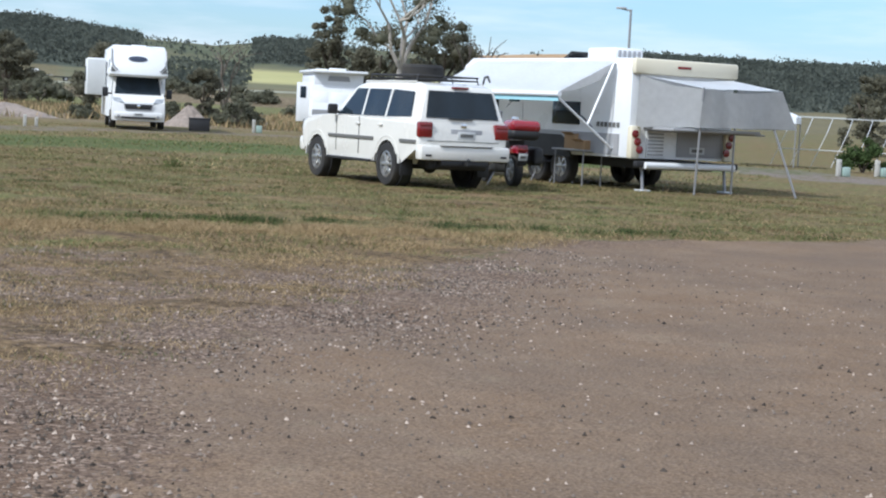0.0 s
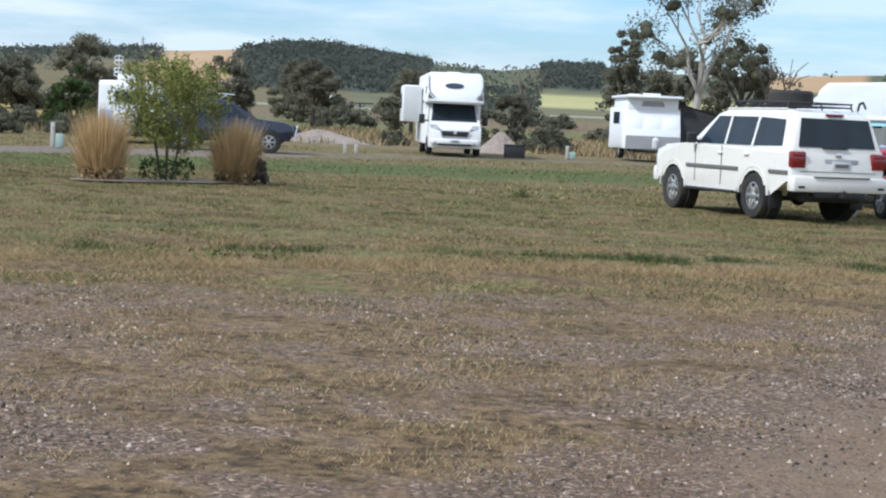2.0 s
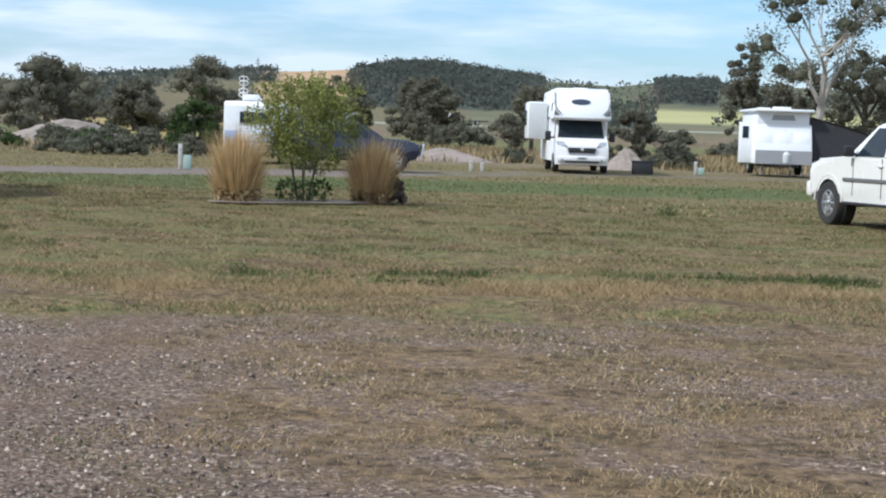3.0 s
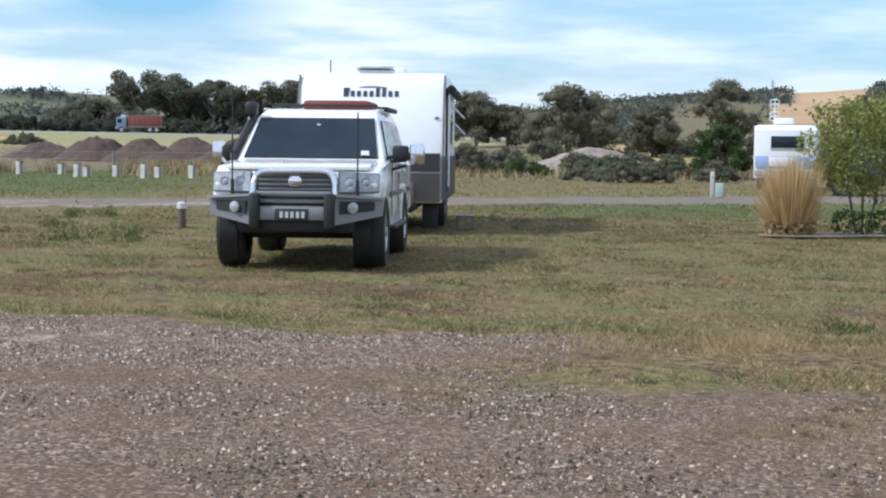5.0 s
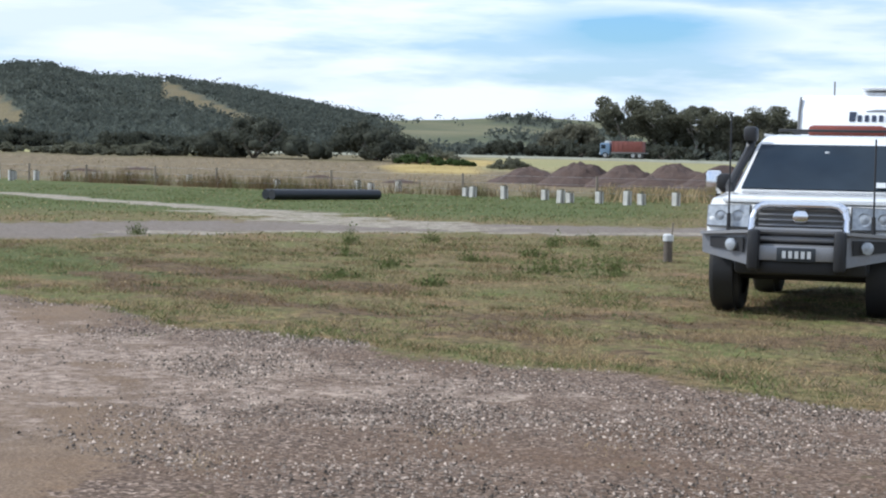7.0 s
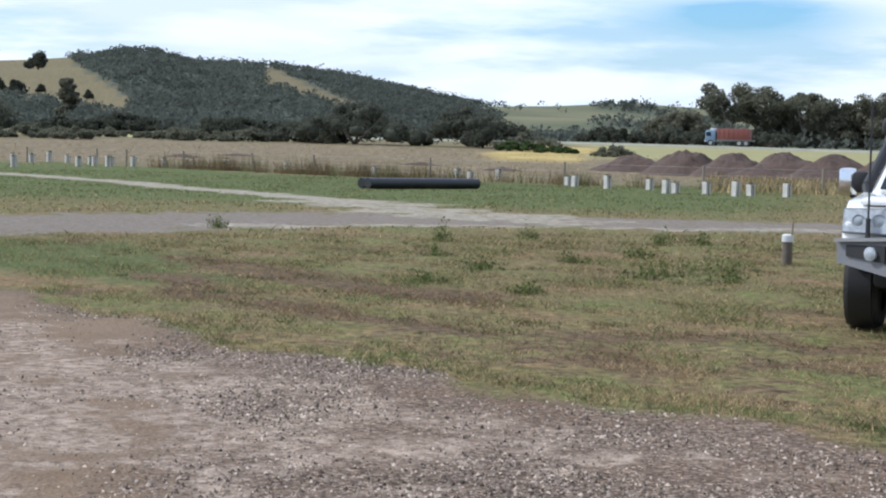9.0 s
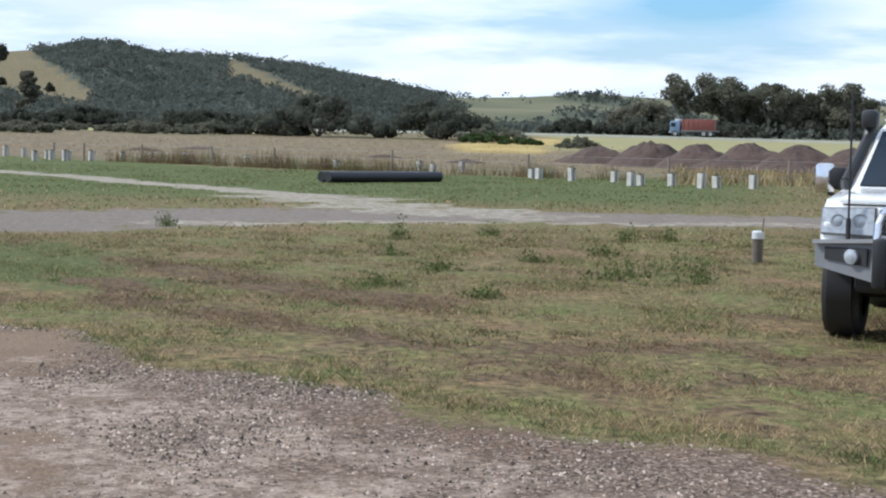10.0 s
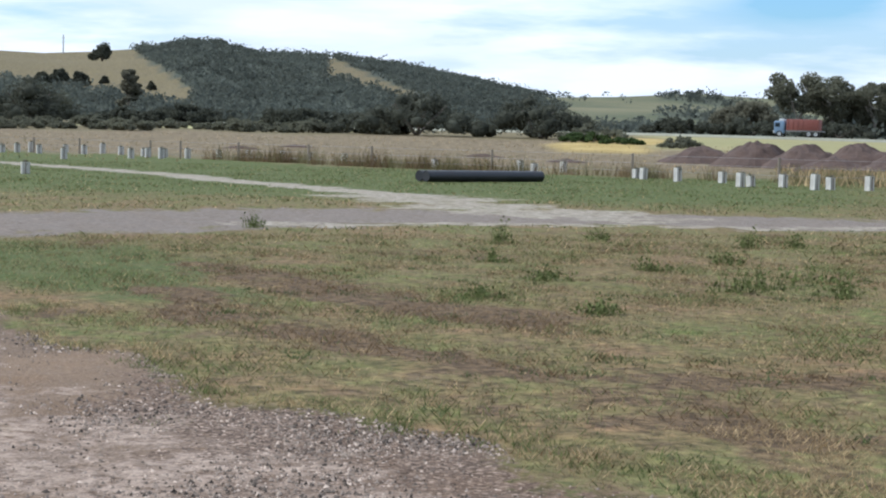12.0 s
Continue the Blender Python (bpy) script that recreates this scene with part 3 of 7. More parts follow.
M_BAG = mat("red_brown_bag", (0.19, 0.045, 0.03), 0.7, var=0.2, bump=0.4, bscale=8)
M_REDBIKE = mat("red_gloss", (0.26, 0.010, 0.02), 0.18, var=0.08, coat=0.7)
M_CARD = mat("cardboard", (0.36, 0.23, 0.115), 0.85, var=0.12)
M_WOOD = mat("grey_timber", (0.23, 0.19, 0.145), 0.85, var=0.3, bump=0.4, bscale=30)
M_POLY = mat("black_polypipe", (0.012, 0.013, 0.016), 0.45, var=0.3, dirt=0.12, dirt_color=(0.12, 0.1, 0.08))
M_TUBE = mat("white_tree_guard", (0.60, 0.58, 0.53), 0.6, var=0.25, scale=4)
M_PALEBLUE = mat("pale_blue_stripe", (0.30, 0.42, 0.66), 0.4, var=0.05)
M_NAVY = mat("navy_graphic", (0.03, 0.04, 0.07), 0.4, var=0.1)
M_GREENPL = mat("green_plastic", (0.33, 0.43, 0.38), 0.5, var=0.1)


def arch(cx, cz, r, a0=180, a1=0, n=9):
    return [(cx + r * math.cos(radians(a)), cz + r * math.sin(radians(a))) for a in np.linspace(a0, a1, n)]


def wheel(parent, x, y, r=0.39, w=0.27, out=1, spokes=6, hub=0.6):
    """A wheel: the tyre, and its rim with spokes as a sub-part."""
    tyre = part("tyre", lathe([(r * hub, -w / 2), (r * 0.93, -w / 2), (r, -w * 0.32), (r, w * 0.32), (r * 0.93, w / 2), (r * 0.80, w * 0.53), (r * hub, w / 2)], (x, y, r), seg=36, caps=False), M_RUBBER, parent)
    bm = lathe([(r * hub, -w * 0.3), (r * hub * 1.02, out * w * 0.46), (r * hub * 0.9, out * w * 0.48), (r * hub * 0.86, out * w * 0.25), (0.02, out * w * 0.22)], (x, y, r))
    for k in range(spokes):
        a = 2 * math.pi * k / spokes
        box((x + r * hub * 0.47 * math.cos(a), y + out * w * 0.36, r + r * hub * 0.47 * math.sin(a)), (r * hub * 0.9, w * 0.16, r * hub * 0.24), 0.01, bm, -math.degrees(a))
    lathe([(r * 0.14, 0), (r * 0.14, out * w * 0.5), (r * 0.1, out * w * 0.52)], (x, y, r), seg=12, bm=bm)
    part("rim", bm, M_ALLOY, tyre, "silver alloy rim")
    return tyre


def side_pane(parent, name, pts, hw, material, thick=0.012, both=True, label=""):
    """Panes on the flanks of a cab, from points of x and z; hw gives the half width at a height."""
    for s in (1, -1) if both else (1,):
        part(name, slab([(x, s * (hw(z) + 0.004), z) for x, z in pts], thick), material, parent, label)


# ---- four-wheel drives ----
def big_wagon(at, fwd, label, lift=0.0, kind="tourer"):
    ob = thing("four_wheel_drive", at, fwd, label, "car", "white four-wheel drives")
    L = lift
    paint = M_IVORY if kind == "tourer" else M_WHITE
    F = 0.945
    low = [(-1.13, 0.62 + L, F), (-0.52, 0.50 + L, F)] + [(x, z + L * 0.6, F) for x, z in arch(0, 0.42, 0.47)] + [(0.55, 0.47 + L, F), (2.30, 0.47 + L, F)]
    low += [(x, z + L * 0.6, F) for x, z in arch(2.85, 0.42, 0.47, 180, 0 if kind == "tourer" else 27)] + [(3.33, 0.60 + L if kind == "tourer" else 0.635 + L, F), (3.55, 0.64 + L, F), (3.58, 0.95 + L, F), (3.50, 1.08 + L, F), (3.2, 1.135 + L, F), (2.36, 1.20 + L, F), (-1.08, 1.20 + L, F), (-1.16, 0.95 + L, F)]
    part("body", shell(low, bev=0.075, seg=4), paint, ob)
    roof = [(2.38, 1.18 + L, 0.90), (1.62, 1.74 + L, 0.745), (1.30, 1.825 + L, 0.71), (0.4, 1.86 + L, 0.70), (-0.62, 1.84 + L, 0.70), (-0.88, 1.79 + L, 0.715), (-0.96, 1.70 + L, 0.74), (-1.09, 1.18 + L, 0.905)]
    part("cabin", shell(roof, bev=0.045, seg=3), paint, ob)
    hw = lambda z: np.interp(z - L, [1.18, 1.74, 1.86], [0.905, 0.752, 0.70])
    zs, zt = 1.22 + L, 1.70 + L
    side_pane(ob, "front_side_window", [(2.02, zs), (1.10, zs), (1.10, zt), (1.52, zt)], hw, M_GLASS)
    side_pane(ob, "rear_side_window", [(1.03, zs), (0.22, zs), (0.17, zt), (1.03, zt)], hw, M_GLASS)
    side_pane(ob, "quarter_window", [(0.13, zs), (-0.78, zs + 0.02), (-0.66, zt - 0.03), (0.09, zt)], hw, M_GLASS)
    part("windscreen", slab([(2.315, -0.80, 1.24 + L), (2.315, 0.80, 1.24 + L), (1.672, 0.70, 1.715 + L), (1.672, -0.70, 1.715 + L)], 0.02), M_GLASS, ob)
    part("rear_window", slab([(-1.083, -0.76, 1.24 + L), (-1.083, 0.76, 1.24 + L), (-0.968, 0.665, 1.70 + L), (-0.968, -0.665, 1.70 + L)], 0.016), M_GLASS, ob)
    for s in (1, -1):
        part("side_moulding", box((0.95 + 0.47, s * 0.957, 0.82 + L), (1.83, 0.03, 0.062), 0.008), M_GREY, ob, "grey rubbing strip")
        part("side_moulding", box((-0.79, s * 0.957, 0.82 + L), (0.58, 0.03, 0.062), 0.008), M_GREY, ob, "grey rubbing strip")
        part("side_step", box((1.42, s * 0.93, 0.42 + L), (1.7, 0.18, 0.05), 0.015), M_BLACK, ob, "dark running board")
        for x in (1.12, 0.24):
            part("door_handle", box((x, s * 0.965, 1.07 + L), (0.15, 0.035, 0.04), 0.012), paint if kind == "tourer" else M_CHROME, ob)
        for x in (1.065, 0.15):
            part("pillar_trim", slab([(x + 0.03, s * (hw(zs) + 0.007), zs), (x - 0.03, s * (hw(zs) + 0.007), zs), (x - 0.03, s * (hw(zt) + 0.007), zt), (x + 0.03, s * (hw(zt) + 0.007), zt)], 0.012), paint, ob)
        bm = box((2.02, s * 1.05, 1.30 + L), (0.10, 0.20, 0.19), 0.035)
        rod((2.05, s * 0.88, 1.24 + L), (2.04, s * 1.0, 1.27 + L), 0.025, bm)
        part("wing_mirror", bm, M_BLACK, ob, "black door mirror")
        part("door_seam", box((1.085, s * 0.9525, 0.86 + L), (0.012, 0.012, 0.66)), M_GREY, ob)
        part("door_seam", box((2.02, s * 0.948, 0.86 + L), (0.012, 0.012, 0.62)), M_GREY, ob)
        part("roof_gutter", rod((-0.6, s * 0.705, 1.845 + L), (1.3, s * 0.715, 1.832 + L), 0.016), paint, ob)
    # back end
    part("rear_bumper", box((-1.16, 0, 0.645 + L), (0.24, 1.88, 0.26), 0.05), paint, ob)
    part("bumper_step", box((-1.262, 0, 0.765 + L), (0.07, 1.1, 0.02), 0.006), M_GREY, ob)
    for s in (1, -1):
        lamp = part("tail_lamp", box((-1.115, s * 0.80, 1.03 + L), (0.12, 0.29, 0.27), 0.03), M_RED, ob, "red tail lamp")
        part("reversing_lens", box((-1.165, s * 0.80, 1.11 + L), (0.03, 0.24, 0.05), 0.01), M_RED, lamp)
        part("bumper_reflector", box((-1.283, s * 0.79, 0.60 + L), (0.02, 0.12, 0.035), 0.006), M_BLACK, ob)
        part("mud_flap", box((-0.55, s * 0.82, 0.36 + L), (0.03, 0.26, 0.28), 0.008), M_BLACK, ob)
    part("plate_recess", box((-1.142, -0.06, 0.96 + L), (0.02, 0.66, 0.19), 0.02), M_GREYVAN, ob)
    plate = part("number_plate", box((-1.158, -0.06, 0.95 + L), (0.014, 0.372, 0.135), 0.004), M_PLATE, ob, "worn pale number plate")
    part("plate_characters", box((-1.167, -0.06, 0.95 + L), (0.006, 0.27, 0.06)), M_GREY, plate)
    part("tailgate_seam", box((-1.157, 0, 0.845 + L), (0.012, 1.5, 0.012)), M_GREY, ob)
    part("tailgate_badge", box((-1.14, 0, 1.12 + L), (0.02, 0.12, 0.07), 0.02), M_CHROME, ob)
    part("wiper", box((-1.105, 0.05, 1.225 + L), (0.03, 0.5, 0.025), 0.008), M_BLACK, ob)
    part("high_brake_lamp", box((-0.945, 0, 1.765 + L), (0.06, 0.34, 0.035), 0.01), M_RED, ob)
    bm = box((0.9, 0, 0.45 + L), (4.0, 1.1, 0.16), 0.03)
    box((-0.95, 0, 0.42 + L), (0.2, 1.2, 0.14), 0.03, bm)
    rod((-0.0, -0.8, 0.39), (0.0, 0.8, 0.39), 0.07, bm)
    rod((2.85, -0.8, 0.39), (2.85, 0.8, 0.39), 0.06, bm)
    bmesh.ops.create_icosphere(bm, subdivisions=2, radius=0.16, matrix=Matrix.Translation((0, 0, 0.40)))
    part("underbody", bm, M_BLACK, ob, "dark chassis and axles")
    bm = box((-1.25, 0.0, 0.47 + L), (0.26, 0.07, 0.07), 0.01)
    bmesh.ops.create_icosphere(bm, subdivisions=2, radius=0.035, matrix=Matrix.Translation((-1.36, 0, 0.53 + L)))
    box((-1.2, 0, 0.47 + L), (0.1, 1.0, 0.09), 0.01, bm)
    part("tow_bar", bm, M_BLACK, ob)
    for x in (0, 2.85):
        for s in (1, -1):
            lip = 29 if kind != "tourer" and x > 1 else 0
            wheel(ob, x, s * 0.81, 0.39 if kind == "tourer" else 0.415, 0.27 if kind == "tourer" else 0.30, s, 6)
            bm = shell([(px, pz + L * 0.6, 0.04) for px, pz in arch(x, 0.42, 0.485, 180, lip)] + [(px, pz + L * 0.6, 0.04) for px, pz in arch(x, 0.42, 0.455, lip, 180)], shift=s * 0.912)
            part("arch_trim", bm, paint, ob)
            bm = lathe([(0.2, -0.15), (0.455, -0.15), (0.455, 0.05), (0.2, 0.06)], (x, s * 0.76, 0.42 + L * 0.6))
            part("wheel_well", bm, M_BLACK, ob)
    # front end
    grille = part("grille", box((3.57, 0, 0.97 + L), (0.10, 0.86, 0.22), 0.03), M_GREY, ob, "dark slatted grille")
    for k in range(4):
        part("grille_slat", box((3.625, 0, 0.895 + L + 0.052 * k), (0.03, 0.82, 0.02), 0.006), M_STEEL if kind != "tourer" else M_CHROME, grille)
    part("grille_surround", bend_bar([(3.61, -0.47, 0.86 + L), (3.60, -0.44, 1.06 + L), (3.57, -0.36, 1.105 + L), (3.57, 0.36, 1.105 + L), (3.60, 0.44, 1.06 + L), (3.61, 0.47, 0.86 + L)], 0.028), M_CHROME, ob)
    part("grille_badge", lathe([(0.075, 0), (0.075, 0.02), (0.05, 0.03)], (3.63, 0, 0.98 + L), "X", 16), M_CHROME, ob)
    for s in (1, -1):
        lamp = part("headlamp", slab([(3.625, s * 0.49, 0.865 + L), (3.53, s * 0.92, 0.875 + L), (3.49, s * 0.92, 1.065 + L), (3.60, s * 0.49, 1.08 + L)], 0.09), M_LAMP, ob, "clear glass headlamp")
        for y, r, x in ((0.61, 0.068, 3.632), (0.79, 0.060, 3.592)):
            part("reflector", lathe([(r, 0), (r, 0.012), (r * 0.75, 0.006), (r * 0.3, 0.016)], (x, s * y, 0.97 + L), "X", 16), M_LAMP, lamp)
        part("lamp_bezel", bend_bar([(3.655, s * 0.49, 0.862 + L), (3.565, s * 0.925, 0.872 + L), (3.525, s * 0.925, 1.068 + L), (3.632, s * 0.49, 1.082 + L), (3.655, s * 0.49, 0.862 + L)], 0.011, 6), M_GREY, lamp)
    bm = box((2.9, 0, 1.165 + L), (1.1, 1.62, 0.05), 0.022, tilt=3.5)
    part("bonnet", bm, paint, ob)
    if kind == "tourer":
        ob.matrix_world = ob.matrix_world @ Matrix.Diagonal((0.965, 0.92, 0.975, 1))
    return ob


def bend_bar(pts, r, sides=8):
    bm = bmesh.new()
    for a, b in zip(pts[:-1], pts[1:]):
        rod(a, b, r, bm, sides)
    for p in pts[1:-1]:
        bmesh.ops.create_icosphere(bm, subdivisions=1, radius=r * 1.03, matrix=Matrix.Translation(p))
    return bm


def pale_wagon():
    ob = big_wagon((-6.525, 27.89), (-0.70, 0.717), "white four-wheel drive wagon with a loaded roof rack on grass", 0.0)
    part("front_bumper", box((3.60, 0, 0.62), (0.24, 1.86, 0.30), 0.08), M_IVORY, ob)
    part("bull_bar", bend_bar([(3.80, -0.75, 0.66), (3.84, -0.6, 0.72), (3.84, 0.6, 0.72), (3.80, 0.75, 0.66)], 0.035), M_CHROME, ob, "polished nudge bar")
    rack = part("roof_rack", rod((1.3, 0.62, 1.96), (-0.55, 0.62, 1.96), 0.016), M_BLACK, ob, "black basket roof rack")
    bars = [((1.3, -0.62, 1.96), (-0.55, -0.62, 1.96)), ((1.3, -0.62, 1.96), (1.3, 0.62, 1.96)), ((-0.55, -0.62, 1.96), (-0.55, 0.62, 1.96))]
    bars += [((x, -0.62, 1.90), (x, 0.62, 1.90)) for x in np.linspace(-0.5, 1.25, 8)]
    for a, b in bars:
        part("rack_bar", rod(a, b, 0.013, sides=6), M_BLACK, rack)
    for x in (-0.5, 0.4, 1.25):
        for s in (1, -1):
            part("rack_foot", rod((x, s * 0.66, 1.84), (x, s * 0.62, 1.96), 0.014, sides=6), M_BLACK, rack)
    part("awning_arm", bend_bar([(-0.6, -0.70, 1.86), (-0.62, -0.72, 1.98), (-0.72, -0.72, 2.0), (-0.80, -0.72, 1.9)], 0.02), M_BLACK, ob)
    bag = thing("spare_tyre", (0, 0), (1, 0), "black spare tyre lying on the roof rack", "tyre")
    bag.matrix_world = ob.matrix_world @ Matrix.Translation((0.35, 0.05, 1.915))
    part("tread", lathe([(0.2, 0.0), (0.36, 0.0), (0.395, 0.05), (0.395, 0.2), (0.36, 0.25), (0.2, 0.25)], (0, 0, 0), "Z", 28), M_RUBBER, bag)
    part("rim", lathe([(0.2, 0.02), (0.2, 0.21), (0.08, 0.17)], (0, 0, 0), "Z", 18), M_GREY, bag)
    return ob


def touring_wagon():
    L = 0.02
    ob = big_wagon((-19.98, 16.83), (0.67, -0.742), "white four-wheel drive with grey steel bull bar and snorkel", L, "touring")
    bar = part("bull_bar", box((3.80, 0, 0.64 + L), (0.14, 0.76, 0.15), 0.025), M_BARGREY, ob, "grey steel bull bar")
    part("bar_tube", rod((3.80, -0.42, 0.845 + L), (3.80, 0.42, 0.845 + L), 0.034, sides=10), M_BARGREY, bar)
    part("bar_tube", rod((3.79, -0.42, 0.765 + L), (3.79, 0.42, 0.765 + L), 0.026, sides=10), M_BARGREY, bar)
    # black box behind the tubes puts in the shade of the gap
    part("bar_shadow_gap", box((3.70, 0, 0.76 + L), (0.06, 0.82, 0.20), 0.01), M_BLACK, bar)
    part("bar_skid", box((3.74, 0, 0.50 + L), (0.16, 0.80, 0.16), 0.04), M_BLACK, bar)
    part("under_valance", box((3.45, 0, 0.52 + L), (0.34, 1.30, 0.24), 0.05), M_BLACK, bar, "black lower valance")
    for s in (1, -1):
        def face(y, z, out=0.056):
            return (3.80 - 0.545 * (y - 0.40) + out * 0.878, s * (y + out * 0.478), z + L)
        part("bar_wing", slab([(3.80, s * 0.40, 0.49 + L), (3.50, s * 0.95, 0.60 + L), (3.48, s * 0.96, 0.80 + L), (3.77, s * 0.40, 0.83 + L)], 0.10), M_BARGREY, bar)
        # silver edge strip; its lighter steel also stands for the top edge's highlight
        part("wing_cap", slab([face(0.43, 0.82, 0.03), face(0.95, 0.785, 0.03), face(0.95, 0.815, 0.03), face(0.43, 0.85, 0.03)], 0.13), M_STEEL, bar)
        part("bar_buffer", box((3.88, s * 0.415, 0.66 + L), (0.15, 0.115, 0.40), 0.035), M_BLACK, bar, "black rubber buffer")
        well = part("lamp_recess", slab([face(0.50, 0.625), face(0.86, 0.665), face(0.86, 0.765), face(0.50, 0.77)], 0.012), M_BLACK, bar, "black lamp recess")
        lens = lathe([(0.062, 0), (0.062, 0.03), (0.03, 0.045)], (0, 0, 0), "X", 16)
        bmesh.ops.transform(lens, matrix=Matrix.Translation(face(0.62, 0.698, 0.06)) @ Matrix.Rotation(s * 0.5, 4, "Z"), verts=lens.verts)
        part("fog_lens", lens, M_LAMP, well)
        part("aerial", rod((3.66, s * 0.70, 0.84 + L), (3.66, s * 0.70, 1.75 + L if s > 0 else 2.0 + L), 0.009, sides=6), M_BLACK, ob, "black whip aerial")
        part("aerial_base", rod((3.66, s * 0.70, 0.80 + L), (3.66, s * 0.70, 1.0 + L), 0.02, sides=8), M_BLACK, ob)
        mir = part("towing_mirror", bend_bar([(2.05, s * 0.92, 1.20 + L), (2.02, s * 1.12, 1.22 + L)], 0.022), M_BLACK, ob, "extended towing mirror")
        part("mirror_arm", rod((2.05, s * 0.94, 1.10 + L), (2.02, s * 1.12, 1.16 + L), 0.018), M_BLACK, mir)
        part("mirror_head", box((2.02, 1.25 if s > 0 else -1.15, 1.29 + L), (0.10, 0.18, 0.27), 0.05), M_CHROME, mir, "chrome towing mirror head")
    rail = part("bar_hoop", bend_bar([(3.80, -0.46, 0.80 + L), (3.74, -0.455, 0.96 + L), (3.71, -0.43, 1.03 + L), (3.69, -0.38, 1.075 + L), (3.68, -0.30, 1.09 + L), (3.68, 0.30, 1.09 + L), (3.69, 0.38, 1.075 + L), (3.71, 0.43, 1.03 + L), (3.74, 0.455, 0.96 + L), (3.80, 0.46, 0.80 + L)], 0.032, 10), M_CHROME, bar, "silver hoop")
    plate = part("number_plate", box((3.895, 0.0, 0.62 + L), (0.014, 0.372, 0.135), 0.004), M_DARKPLATE, ob, "dark number plate")
    for k in range(5):
        part("plate_character", box((3.904, -0.115 + 0.06 * k, 0.62 + L), (0.005, 0.036, 0.07)), M_PLATE, plate)
    part("plate_panel", box((3.878, 0, 0.63 + L), (0.02, 0.72, 0.14), 0.01), M_STEEL, bar)
    # snorkel on the kerb-side pillar
    sn = part("snorkel", bend_bar([(2.35, -0.90, 1.12 + L), (2.28, -0.93, 1.26 + L), (1.72, -0.82, 1.66 + L), (1.66, -0.81, 1.76 + L)], 0.05, 10), M_BLACK, ob, "black snorkel")
    part("snorkel_head", box((1.70, -0.81, 1.83 + L), (0.17, 0.15, 0.17), 0.04), M_BLACK, sn)
    part("roof_bag", box((0.05, 0.10, 1.905 + L), (1.1, 0.88, 0.13), 0.06), M_BAG, ob, "red-brown canvas roof bag")
    for x in (0.75, -0.45):
        part("roof_bar", box((x, 0, 1.90 + L), (0.05, 1.30, 0.03), 0.01), M_BLACK, ob)
    part("windscreen_sticker", slab([(2.327, 0.70, 1.275 + L), (2.327, 0.60, 1.275 + L), (2.262, 0.595, 1.325 + L), (2.262, 0.69, 1.325 + L)], 0.008), M_PLATE, ob)
    part("toll_tag", box((1.795, 0.03, 1.635 + L), (0.02, 0.05, 0.03), 0.008), M_PLATE, ob)
    part("side_awning", box((-0.1, 0.74, 1.86 + L), (1.5, 0.07, 0.06), 0.02), M_BLACK, ob)
    return ob


pale_wagon()
touring_wagon()


